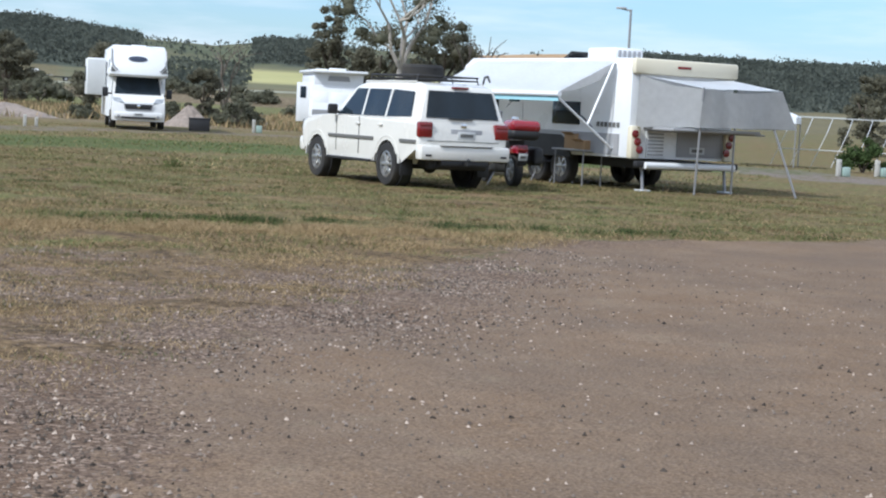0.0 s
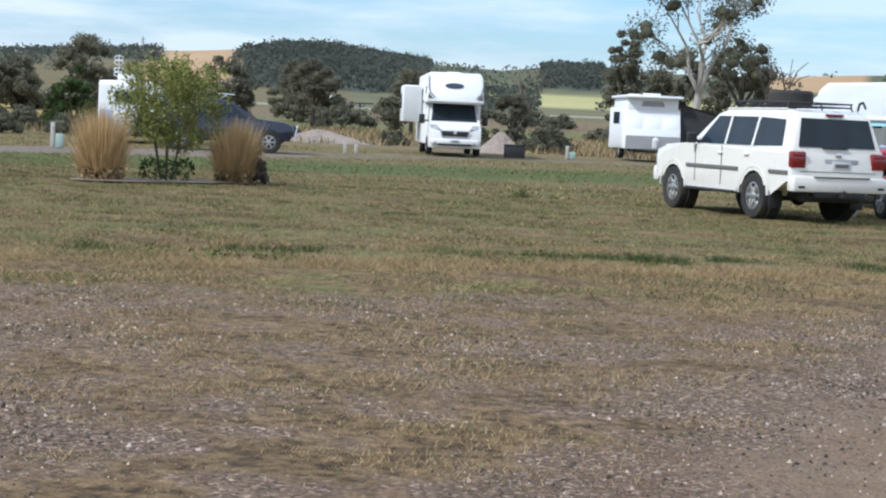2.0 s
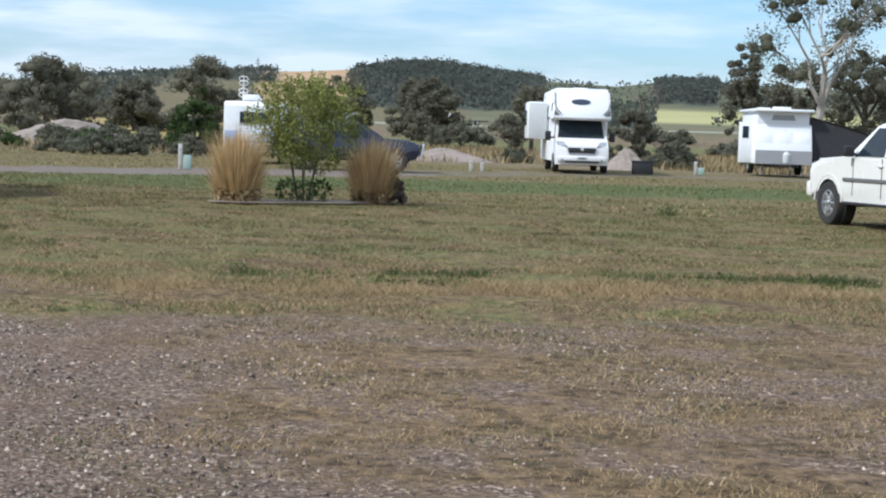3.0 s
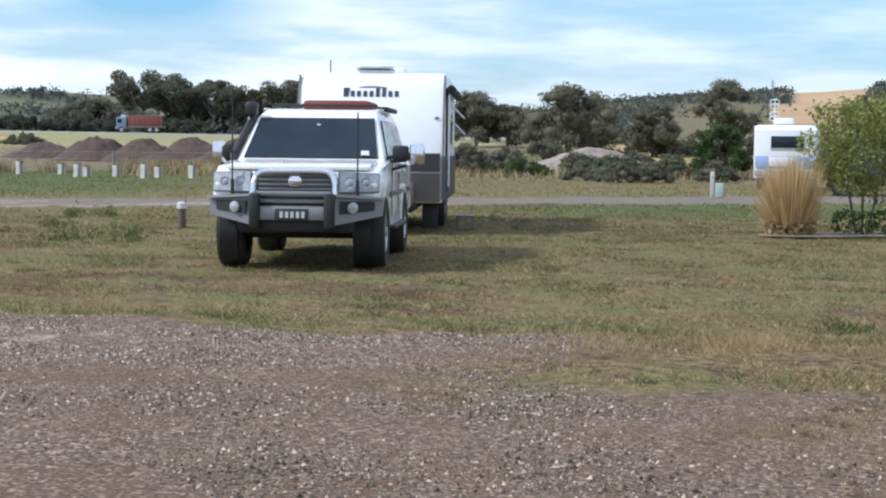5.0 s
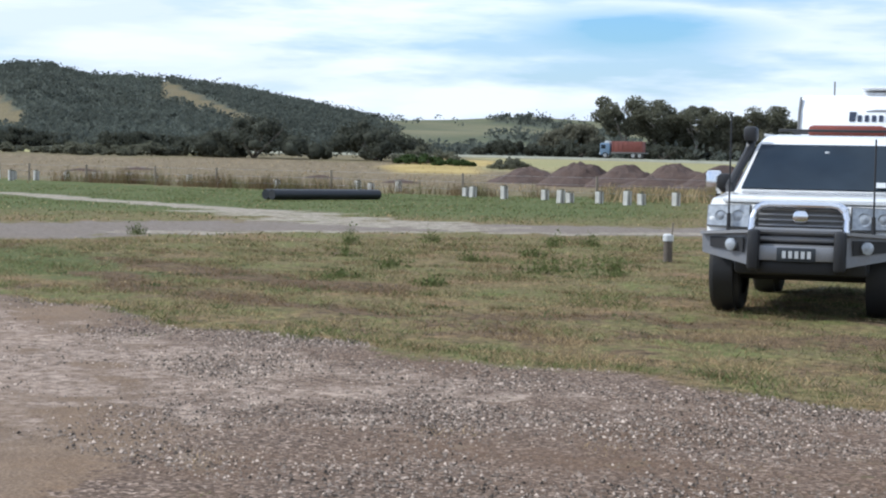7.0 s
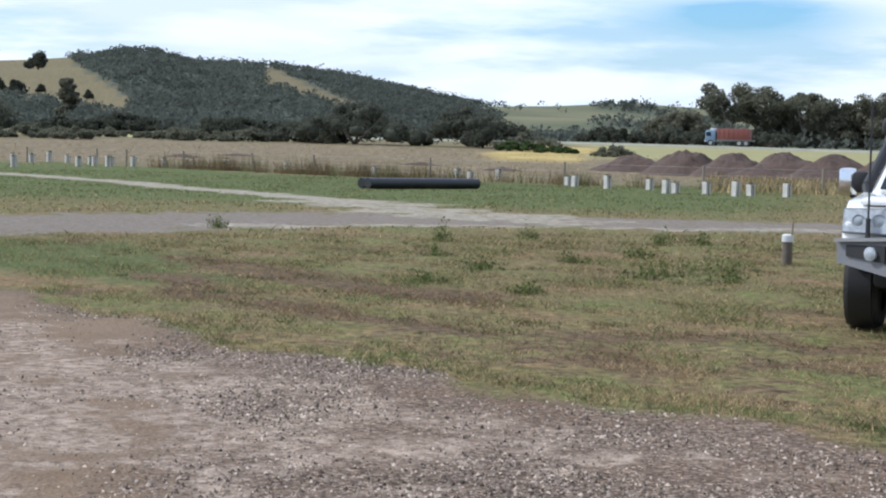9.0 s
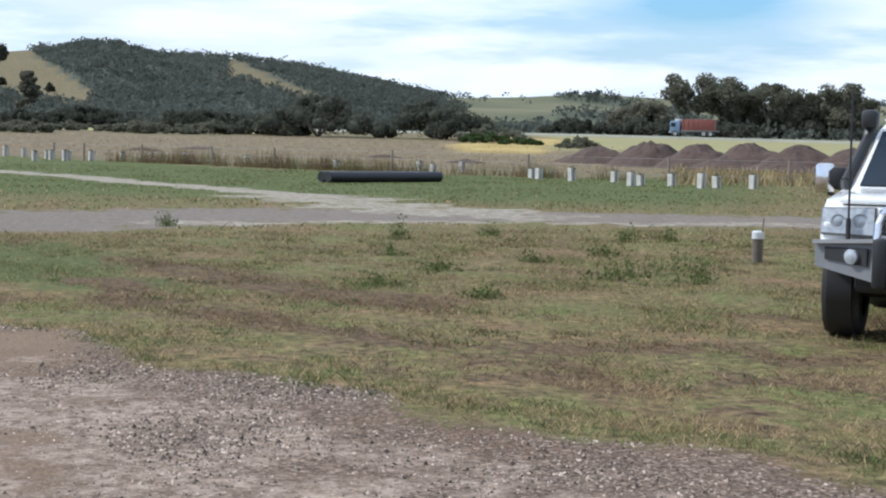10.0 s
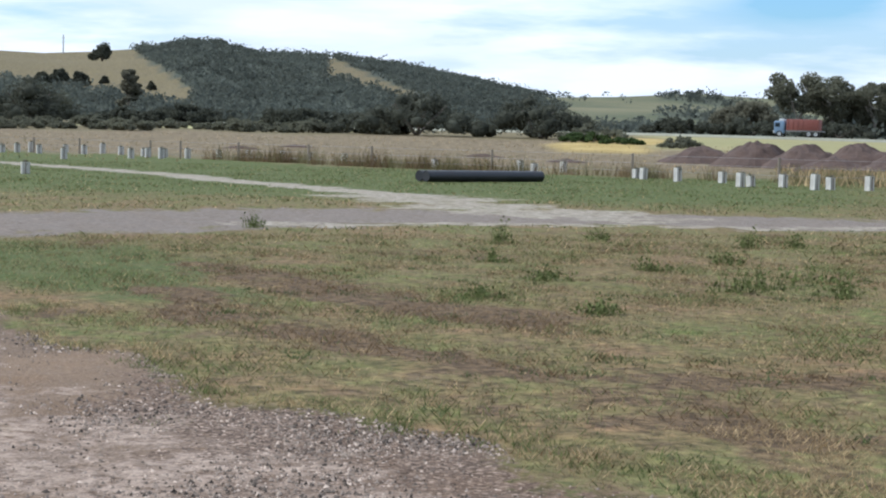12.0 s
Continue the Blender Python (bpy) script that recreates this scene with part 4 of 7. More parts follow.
# ---- caravans ----
def touring_caravan():
    ob = thing("caravan", (-23.30, 20.50), (0.682, -0.731), "white touring caravan with grey lower front hitched to a car", "caravan")
    W = 1.19
    prof = [(-6.2, 0.50), (0.02, 0.50), (0.10, 1.0), (0.05, 1.30), (-0.42, 2.36), (-0.60, 2.54), (-0.80, 2.62), (-6.2, 2.62)]
    part("body", shell([(x, z, W) for x, z in prof], bev=0.03), M_GEL, ob)
    for s in (1, -1):
        part("corner_extrusion", slab([(0.06, s * (W + 0.004), 0.55), (0.13, s * (W + 0.004), 1.0), (0.08, s * (W + 0.004), 1.30), (-0.40, s * (W + 0.004), 2.37), (-0.58, s * (W + 0.004), 2.58), (-0.68, s * (W + 0.004), 2.46), (-0.48, s * (W + 0.004), 2.26), (0.0, s * (W + 0.004), 1.28), (0.04, s * (W + 0.004), 1.0), (-0.02, s * (W + 0.004), 0.55)], 0.03), M_GREY, ob)
    part("front_window_cover", slab([(0.125, -1.15, 1.01), (0.125, 1.15, 1.01), (0.085, 1.15, 1.30), (0.085, -1.15, 1.30)], 0.05), M_BLACK, ob, "dark front window band")
    part("stone_guard", slab([(0.05, -1.15, 0.52), (0.05, 1.15, 0.52), (0.12, 1.15, 0.98), (0.12, -1.15, 0.98)], 0.04), M_CHECK, ob, "grey chequer plate front")
    # the maker's wordmark as plain shapes along the forehead
    def brow(y, z):
        return (0.05 - (z - 1.30) * 0.4434 + 0.006, y, z)
    mark = part("wordmark", slab([brow(-0.46, 2.22), brow(-0.38, 2.22), brow(-0.36, 2.36), brow(-0.46, 2.36)], 0.014), M_NAVY, ob, "dark wordmark bars")
    for k, y0 in enumerate(np.linspace(-0.34, 0.38, 8)):
        top = 2.36 if k in (4, 5) else 2.31
        part("wordmark_bar", slab([brow(y0, 2.22), brow(y0 + 0.06, 2.22), brow(y0 + 0.06, top), brow(y0, top)], 0.014), M_NAVY, mark)
    part("wordmark_swoosh", slab([brow(-0.22, 2.37), brow(0.25, 2.37), brow(0.06, 2.395), brow(-0.08, 2.395)], 0.014), M_STEEL, mark)
    for s in (1, -1):
        part("clearance_lamp", box((-0.19, s * 1.08, 1.88), (0.05, 0.07, 0.035), 0.01), M_STEEL, ob)
    hatch = part("roof_hatch", box((-1.1, -0.0, 2.63), (0.5, 0.62, 0.09), 0.03), M_GEL, ob)
    part("hatch_lid", box((-1.02, 0.0, 2.70), (0.55, 0.66, 0.03), 0.012, tilt=-6), M_GEL, hatch)
    part("air_conditioner", box((-2.6, 0.12, 2.68), (0.9, 0.66, 0.20), 0.06), M_GEL, ob)
    part("aerial", rod((-1.4, -0.78, 2.56), (-1.4, -0.78, 2.86), 0.012, sides=6), M_GREY, ob)
    aw = part("awning_roll", rod((-0.9, W + 0.10, 2.36), (-5.2, W + 0.10, 2.36), 0.075, sides=12), M_CANVAS_D, ob, "rolled dark awning")
    part("awning_arm", bend_bar([(-0.95, W + 0.07, 2.36), (-0.95, W + 0.06, 0.75)], 0.02), M_GEL, aw)
    part("awning_strut", bend_bar([(-1.6, W + 0.05, 1.9), (-1.35, W + 0.32, 1.62)], 0.015), M_GEL, aw)
    part("awning_strut", bend_bar([(-2.3, W + 0.05, 2.15), (-1.9, W + 0.30, 1.9)], 0.015), M_GEL, aw)
    part("lower_panel", box((-3.1, W + 0.012, 0.88), (6.1, 0.02, 0.74)), M_BLACK, ob, "black lower flank")
    door = part("entry_door", box((-1.5, W + 0.018, 1.52), (0.66, 0.03, 1.75), 0.02), M_BLACK, ob, "dark screen door")
    part("door_handle", box((-1.22, W + 0.04, 1.45), (0.06, 0.03, 0.14), 0.01), M_STEEL, door)
    part("side_window", box((-3.2, W + 0.016, 1.75), (1.3, 0.03, 0.6), 0.02), M_GLASS, ob)
    step = part("door_step", box((-1.5, W + 0.35, 0.24), (0.55, 0.30, 0.03), 0.01), M_GREY, ob, "folding metal step")
    for dx in (-0.25, 0.25):
        for dy in (0.21, 0.49):
            part("step_leg", rod((-1.5 + dx, W + dy, 0.0), (-1.5 + dx, W + dy, 0.25), 0.015, sides=6), M_GREY, step)
    bm = box((-3.0, 0, 0.42), (6.0, 1.4, 0.16), 0.02)
    rod((0.0, -0.5, 0.46), (1.55, 0, 0.47), 0.05, bm)
    rod((0.0, 0.5, 0.46), (1.55, 0, 0.47), 0.05, bm)
    part("chassis", bm, M_BLACK, ob, "black drawbar and chassis")
    part("toolbox", box((0.42, 0.0, 0.66), (0.5, 1.5, 0.36), 0.02), M_CHECK, ob, "chequer plate toolbox")
    jw = part("jockey_wheel", rod((1.0, 0.18, 0.08), (1.0, 0.18, 0.75), 0.03), M_STEEL, ob)
    part("tyre", lathe([(0.03, -0.03), (0.09, -0.03), (0.09, 0.03), (0.03, 0.03)], (1.0, 0.18, 0.09), "Y", 12), M_RUBBER, jw)
    for x in (-2.7, -3.5):
        for s in (1, -1):
            wheel(ob, x, s * 1.03, 0.35, 0.22, s)
    part("mud_flap", box((-0.35, 0.98, 0.28), (0.03, 0.26, 0.42), 0.006), M_BLACK, ob)
    part("stabiliser_leg", rod((-0.5, -0.9, 0.0), (-0.5, -0.9, 0.5), 0.03), M_STEEL, ob)
    return ob


def awning_caravan():
    ob = thing("awning_caravan", (-2.72, 32.22), (-0.707, 0.707), "large white caravan with awning and canvas rear annexe", "caravan")
    W = 1.24
    prof = [(0.0, 0.62), (6.1, 0.55), (6.5, 1.0), (6.55, 1.6), (6.1, 2.35), (5.8, 2.5), (0.12, 2.5), (0.0, 2.42)]
    part("body", shell([(x, z, W) for x, z in prof], bev=0.025), M_GEL, ob)
    part("rear_cap", box((-0.03, 0, 2.36), (0.16, 2.50, 0.30), 0.05), M_CREAM, ob, "cream moulded roof cap")
    part("cap_lamp", box((-0.118, 0.1, 2.37), (0.02, 0.32, 0.05), 0.01), M_RED, ob)
    for s in (1, -1):
        mould = part("rear_corner", box((-0.02, s * 1.14, 0.92), (0.16, 0.22, 0.62), 0.04), M_CREAM, ob, "cream lamp moulding")
        for k in range(3):
            part("round_lamp", lathe([(0.075, 0), (0.075, -0.025), (0.03, -0.035)], (-0.10, s * (1.17 - 0.10 * k * 0.6), 1.08 - 0.15 * k), "X", 16), M_RED, mould, "round red lamp")
    vent = part("vent", box((-0.012, 0.62, 0.90), (0.03, 0.42, 0.52), 0.01), M_GEL, ob)
    for k in range(7):
        part("vent_slat", box((-0.034, 0.62, 0.70 + 0.065 * k), (0.02, 0.36, 0.028), 0.005, tilt=20), M_GREYVAN, vent)
    part("rear_hatch", box((-0.014, -0.5, 0.92), (0.03, 1.2, 0.50), 0.01), M_GREYVAN, ob)
    plate = part("number_plate", box((-0.036, -0.38, 0.80), (0.012, 0.37, 0.13), 0.004), M_PLATE, ob)
    part("plate_characters", box((-0.045, -0.38, 0.80), (0.005, 0.26, 0.06)), M_GREY, plate)
    part("skirt", box((3.1, W + 0.012, 0.86), (5.6, 0.02, 0.40)), M_GREYVAN, ob, "grey lower flank")
    bump = part("rear_bumper", box((-0.22, 0, 0.52), (0.12, 2.46, 0.12), 0.02), M_BLACK, ob)
    part("sullage_pipe", rod((-0.30, 1.05, 0.50), (-0.30, -1.1, 0.50), 0.065, sides=12), M_GEL, ob, "white pipe along the bumper")
    for y in (1.0, -1.0):
        part("stabiliser_leg", rod((-0.2, y, 0.0), (-0.12, y, 0.55), 0.03), M_STEEL, ob)
        part("leg_pad", box((-0.2, y, 0.02), (0.22, 0.22, 0.04), 0.01), M_PLATE, ob)
    bm = box((3.0, 0, 0.5), (6.2, 1.5, 0.18), 0.02)
    part("chassis", bm, M_BLACK, ob)
    for x in (2.35, 3.2):
        for s in (1, -1):
            wheel(ob, x, s * 1.05, 0.36, 0.22, s)
    part("wheel_arch", shell([(x, z, 0.03) for x, z in [(1.85, 0.55), (1.95, 0.85), (2.2, 0.98), (3.4, 0.98), (3.62, 0.85), (3.7, 0.55)]], shift=W), M_BLACK, ob)
    win = part("side_window", box((2.1, W + 0.015, 1.42), (0.95, 0.03, 0.45), 0.02), M_GLASS, ob)
    part("side_window", box((4.9, W + 0.015, 1.62), (0.5, 0.03, 0.55), 0.02), M_GLASS, ob)
    door = part("entry_door", box((4.0, W + 0.012, 1.55), (0.62, 0.03, 1.75), 0.02), M_GEL, ob)
    part("door_window", box((4.0, W + 0.03, 1.85), (0.4, 0.02, 0.5), 0.02), M_GLASS, door)
    for k, (x0, z0) in enumerate([(1.2, 1.15), (3.2, 1.5), (5.2, 1.3)]):
        pts = [(x0 + 1.1 * t, W + 0.012, z0 + 0.32 * math.sin(2.2 * t + k)) for t in np.linspace(0, 1, 7)]
        part("swoosh_graphic", bend_bar(pts, 0.018, 6), M_NAVY, ob, "dark curved graphic")
    for k in range(6):
        part("wordmark_bar", box((1.0 - 0.13 * k, W + 0.012, 1.23), (0.085, 0.012, 0.09)), M_GREY, ob)
    ac = part("air_conditioner", box((2.15, 0.1, 2.64), (0.95, 0.72, 0.24), 0.06), M_GEL, ob, "roof air conditioner")
    for k in range(5):
        part("grille_slat", box((1.665, -0.14 + 0.12 * k, 2.64), (0.015, 0.07, 0.13), 0.004), M_GREYVAN, ac)
    part("roof_hatch", box((4.15, -0.3, 2.60), (0.5, 0.5, 0.03), 0.01, tilt=28), M_BLACK, ob)
    part("hatch_frame", box((4.15, -0.3, 2.53), (0.55, 0.55, 0.07), 0.02), M_GEL, ob)
    # awning on the door side
    n = 14
    bm = bmesh.new()
    grid = []
    for i in range(n + 1):
        row = []
        for j in range(9):
            u, v = i / n, j / 8
            sag = -0.05 * math.sin(math.pi * v) + 0.015 * math.sin(u * 19) * math.sin(math.pi * v)
            row.append(bm.verts.new((0.5 + 5.0 * u, W + 0.05 + 1.35 * v, 2.44 - 0.70 * v + sag)))
        grid.append(row)
    for i in range(n):
        for j in range(8):
            bm.faces.new((grid[i][j], grid[i + 1][j], grid[i + 1][j + 1], grid[i][j + 1]))
    bmesh.ops.solidify(bm, geom=bm.faces[:], thickness=0.008)
    aw = part("awning", bm, M_CANVAS_W, ob, "white vinyl awning")
    part("roller", rod((0.3, W + 1.42, 1.75), (5.4, W + 1.42, 1.75), 0.05, sides=12), M_GEL, aw)
    part("valance", slab([(0.36, W + 1.40, 1.74), (5.34, W + 1.40, 1.74), (5.34, W + 1.41, 1.62), (0.36, W + 1.41, 1.62)], 0.008), M_TEAL, aw, "pale teal valance")
    part("gable", slab([(0.50, W + 0.06, 2.42), (0.50, W + 1.38, 1.76), (0.50, W + 0.9, 1.86), (0.50, W + 0.4, 2.05)], 0.006), M_CANVAS_G, aw)
    for x in (0.48, 5.5):
        part("awning_arm", rod((x, W + 0.04, 0.78), (x, W + 1.42, 1.75), 0.026, sides=6), M_GEL, aw, "white awning arm")
        part("awning_rafter", rod((x, W + 0.62, 1.22), (x, W + 0.1, 2.38), 0.022, sides=6), M_GEL, aw)
    # rear annexe of canvas over the fold-out bed
    rx = -1.05
    nx = 22

    def drape(p0, p1, q0, q1, amp, seed):
        bm = bmesh.new()
        g = []
        for i in range(nx + 1):
            u = i / nx
            a = Vector(p0).lerp(Vector(p1), u)
            b = Vector(q0).lerp(Vector(q1), u)
            row = []
            for j in range(7):
                v = j / 6
                p = a.lerp(b, v)
                w = amp * math.sin(u * 17 + seed + 1.3 * math.sin(u * 5)) * (0.3 + v) * 0.5
                row.append(bm.verts.new((p.x + w * 0.8, p.y + w * 0.4, p.z + 0.25 * w - 0.06 * math.sin(math.pi * u) * (1 - v))))
            g.append(row)
        for i in range(nx):
            for j in range(6):
                bm.faces.new((g[i][j], g[i + 1][j], g[i + 1][j + 1], g[i][j + 1]))
        bmesh.ops.solidify(bm, geom=bm.faces[:], thickness=0.006)
        return bm
    an = part("annexe_roof", drape((-0.06, 1.1, 2.20), (-0.06, -1.1, 2.20), (rx, 0.35, 1.98), (rx, -1.55, 2.02), 0.02, 0.4), M_CANVAS_W, ob, "white annexe roof")
    part("annexe_wall", drape((-0.07, 1.12, 2.20), (rx, 0.35, 1.98), (-0.12, 1.16, 1.22), (rx, 0.42, 1.26), 0.035, 1.0), M_CANVAS_G, an, "grey canvas wall")
    part("annexe_wall", drape((rx, 0.35, 1.98), (rx, -1.55, 2.02), (rx - 0.05, 0.42, 1.26), (rx - 0.05, -1.9, 1.30), 0.045, 2.0), M_CANVAS_G, an, "grey canvas wall")
    part("annexe_wall", drape((rx, -1.55, 2.02), (-0.06, -1.25, 2.16), (rx - 0.05, -1.9, 1.30), (-0.1, -1.4, 1.25), 0.03, 3.0), M_CANVAS_G, an, "grey canvas wall")
    part("bed_base", box((-0.5, -0.1, 1.20), (0.95, 2.1, 0.06), 0.02), M_GREYVAN, ob)
    part("annexe_pole", rod((rx + 0.1, 0.36, 0.0), (rx, 0.36, 2.0), 0.022, sides=8), M_STEEL, ob, "thin steel pole")
    part("annexe_pole", rod((rx - 0.35, -1.75, 0.0), (rx, -1.4, 1.30), 0.022, sides=8), M_STEEL, ob, "slanting steel pole")
    part("annexe_pole", rod((rx + 0.25, -0.65, 0.0), (rx + 0.25, -0.65, 1.3), 0.02, sides=8), M_STEEL, ob, "thin steel pole")
    part("cross_pole", rod((-0.15, 1.0, 1.16), (rx + 0.2, -1.35, 1.16), 0.018, sides=6), M_STEEL, ob)
    return ob


def motorhome():
    ob = thing("motorhome", (-26.50, 59.20), (0.47, -0.883), "white overcab motorhome with slide-out parked on grass", "motorhome", z=0.06)
    W = 1.13
    pts = [(-0.5, 0.28), (0.0, 0.30), (0.04, 0.62), (-0.06, 1.0), (-0.72, 1.27), (-1.35, 1.95), (-2.5, 2.0), (-2.5, 0.34), (-1.52, 0.34)] + arch(-1.05, 0.38, 0.42, 180, 0)
    part("cab", shell([(x, z, 1.0 if z < 1.3 else 0.90) for x, z in pts], bev=0.05), M_WHITE, ob)
    part("coach_body", shell([(x, z, W) for x, z in [(-2.2, 0.42), (-2.2, 2.0), (-7.2, 2.0), (-7.2, 0.42)]], bev=0.04), M_GEL, ob)
    part("luton", shell([(x, z, w) for x, z, w in [(-7.2, 1.98, W), (-0.62, 1.98, 1.12), (-0.48, 2.06, 1.10), (-0.52, 2.4, 1.06), (-0.95, 3.08, 1.02), (-1.25, 3.18, 1.0), (-7.2, 3.14, 1.05)]], bev=0.07), M_GEL, ob, "moulded overcab pod")
    part("windscreen", slab([(-0.76, -0.88, 1.30), (-0.76, 0.88, 1.30), (-1.30, 0.80, 1.94), (-1.30, -0.80, 1.94)], 0.06), M_GLASS, ob)
    g = part("grille", box((0.0, 0, 0.84), (0.10, 1.05, 0.20), 0.04), M_BLACK, ob, "black grille")
    part("grille_badge", lathe([(0.07, 0), (0.07, 0.03), (0.02, 0.04)], (0.05, 0, 0.86), "X", 14), M_CHROME, g)
    part("grille_frame", bend_bar([(0.04, -0.55, 0.95), (0.05, -0.48, 0.72), (0.05, 0.48, 0.72), (0.04, 0.55, 0.95)], 0.02), M_STEEL, ob)
    part("bumper", box((0.02, 0, 0.52), (0.16, 1.85, 0.22), 0.06), M_WHITE, ob)
    part("air_intake", box((0.09, 0, 0.42), (0.04, 1.3, 0.08), 0.02), M_BLACK, ob)
    pl = part("number_plate", box((0.108, 0, 0.55), (0.012, 0.37, 0.11), 0.004), M_PLATE, ob)
    part("plate_characters", box((0.117, 0, 0.55), (0.005, 0.26, 0.05)), M_GREY, pl)
    for s in (1, -1):
        part("headlamp", slab([(-0.02, s * 0.56, 0.98), (-0.10, s * 0.93, 0.98), (-0.46, s * 0.96, 1.15), (-0.34, s * 0.68, 1.13)], 0.06), M_LAMP, ob, "clear swept headlamp")
        part("fog_lamp", lathe([(0.06, 0), (0.06, 0.04), (0.02, 0.05)], (0.06, s * 0.74, 0.46), "X", 12), M_STEEL, ob)
        bm = box((-1.18, s * 1.22, 1.36), (0.12, 0.22, 0.36), 0.04)
        rod((-1.2, s * 0.95, 1.30), (-1.18, s * 1.2, 1.30), 0.03, bm)
        part("wing_mirror", bm, M_BLACK, ob, "black mirror arm")
        part("door_window", slab([(-0.98, s * 0.965, 1.32), (-1.62, s * 0.955, 1.32), (-1.72, s * 0.91, 1.86), (-1.40, s * 0.91, 1.86)], 0.05), M_GLASS, ob)
        part("pod_graphic", bend_bar([(-0.90, s * 1.03, 3.02), (-0.62, s * 1.04, 2.62), (-0.50, s * 0.98, 2.38), (-0.47, s * 0.80, 2.20)], 0.03, 6), M_STEEL, ob, "grey curved graphic")
        part("pod_lamp", slab([(-0.475, s * 0.85, 2.15), (-0.485, s * 1.06, 2.15), (-0.51, s * 1.04, 2.36), (-0.50, s * 0.98, 2.30)], 0.03), M_GREY, ob)
        part("pod_window", box((-1.5, s * 1.075, 2.45), (0.42, 0.03, 0.32), 0.03), M_GLASS, ob)
        for x in (-1.05, -5.3):
            wheel(ob, x, s * 0.92, 0.35, 0.23, s)
        part("side_window", box((-2.62, s * (W + 0.01), 1.72), (0.42, 0.03, 0.75), 0.02), M_GLASS, ob)
    badge = part("pod_badge", lathe([(0.36, 0.0), (0.36, 0.012), (0.30, 0.015)], (0, 0, 0), "X", 20), M_NAVY, ob, "dark oval badge")
    badge.matrix_local = Matrix.Translation((-0.655, -0.05, 2.66)) @ Matrix.Rotation(radians(-32), 4, "Y") @ Matrix.Diagonal((1, 1, 0.33, 1))
    so = part("slide_out", box((-4.6, -W - 0.38, 1.95), (2.5, 0.74, 1.45), 0.04), M_GEL, ob, "extended slide-out room")
    part("slide_window", box((-4.9, -W - 0.76, 2.05), (0.9, 0.03, 0.6), 0.02), M_GLASS, so)
    part("slide_front_trim", box((-3.34, -W - 0.38, 1.95), (0.02, 0.68, 1.35), 0.008), M_PLATE, so)
    part("slide_front_window", box((-5.86, -W - 0.6, 2.0), (0.03, 0.2, 0.5), 0.01), M_GLASS, so)
    part("roof_vent", box((-3.4, 0.1, 3.20), (0.7, 0.6, 0.12), 0.04), M_GEL, ob)
    bm = box((-3.6, 0, 0.4), (6.6, 1.3, 0.16), 0.02)
    part("chassis", bm, M_BLACK, ob)
    return ob


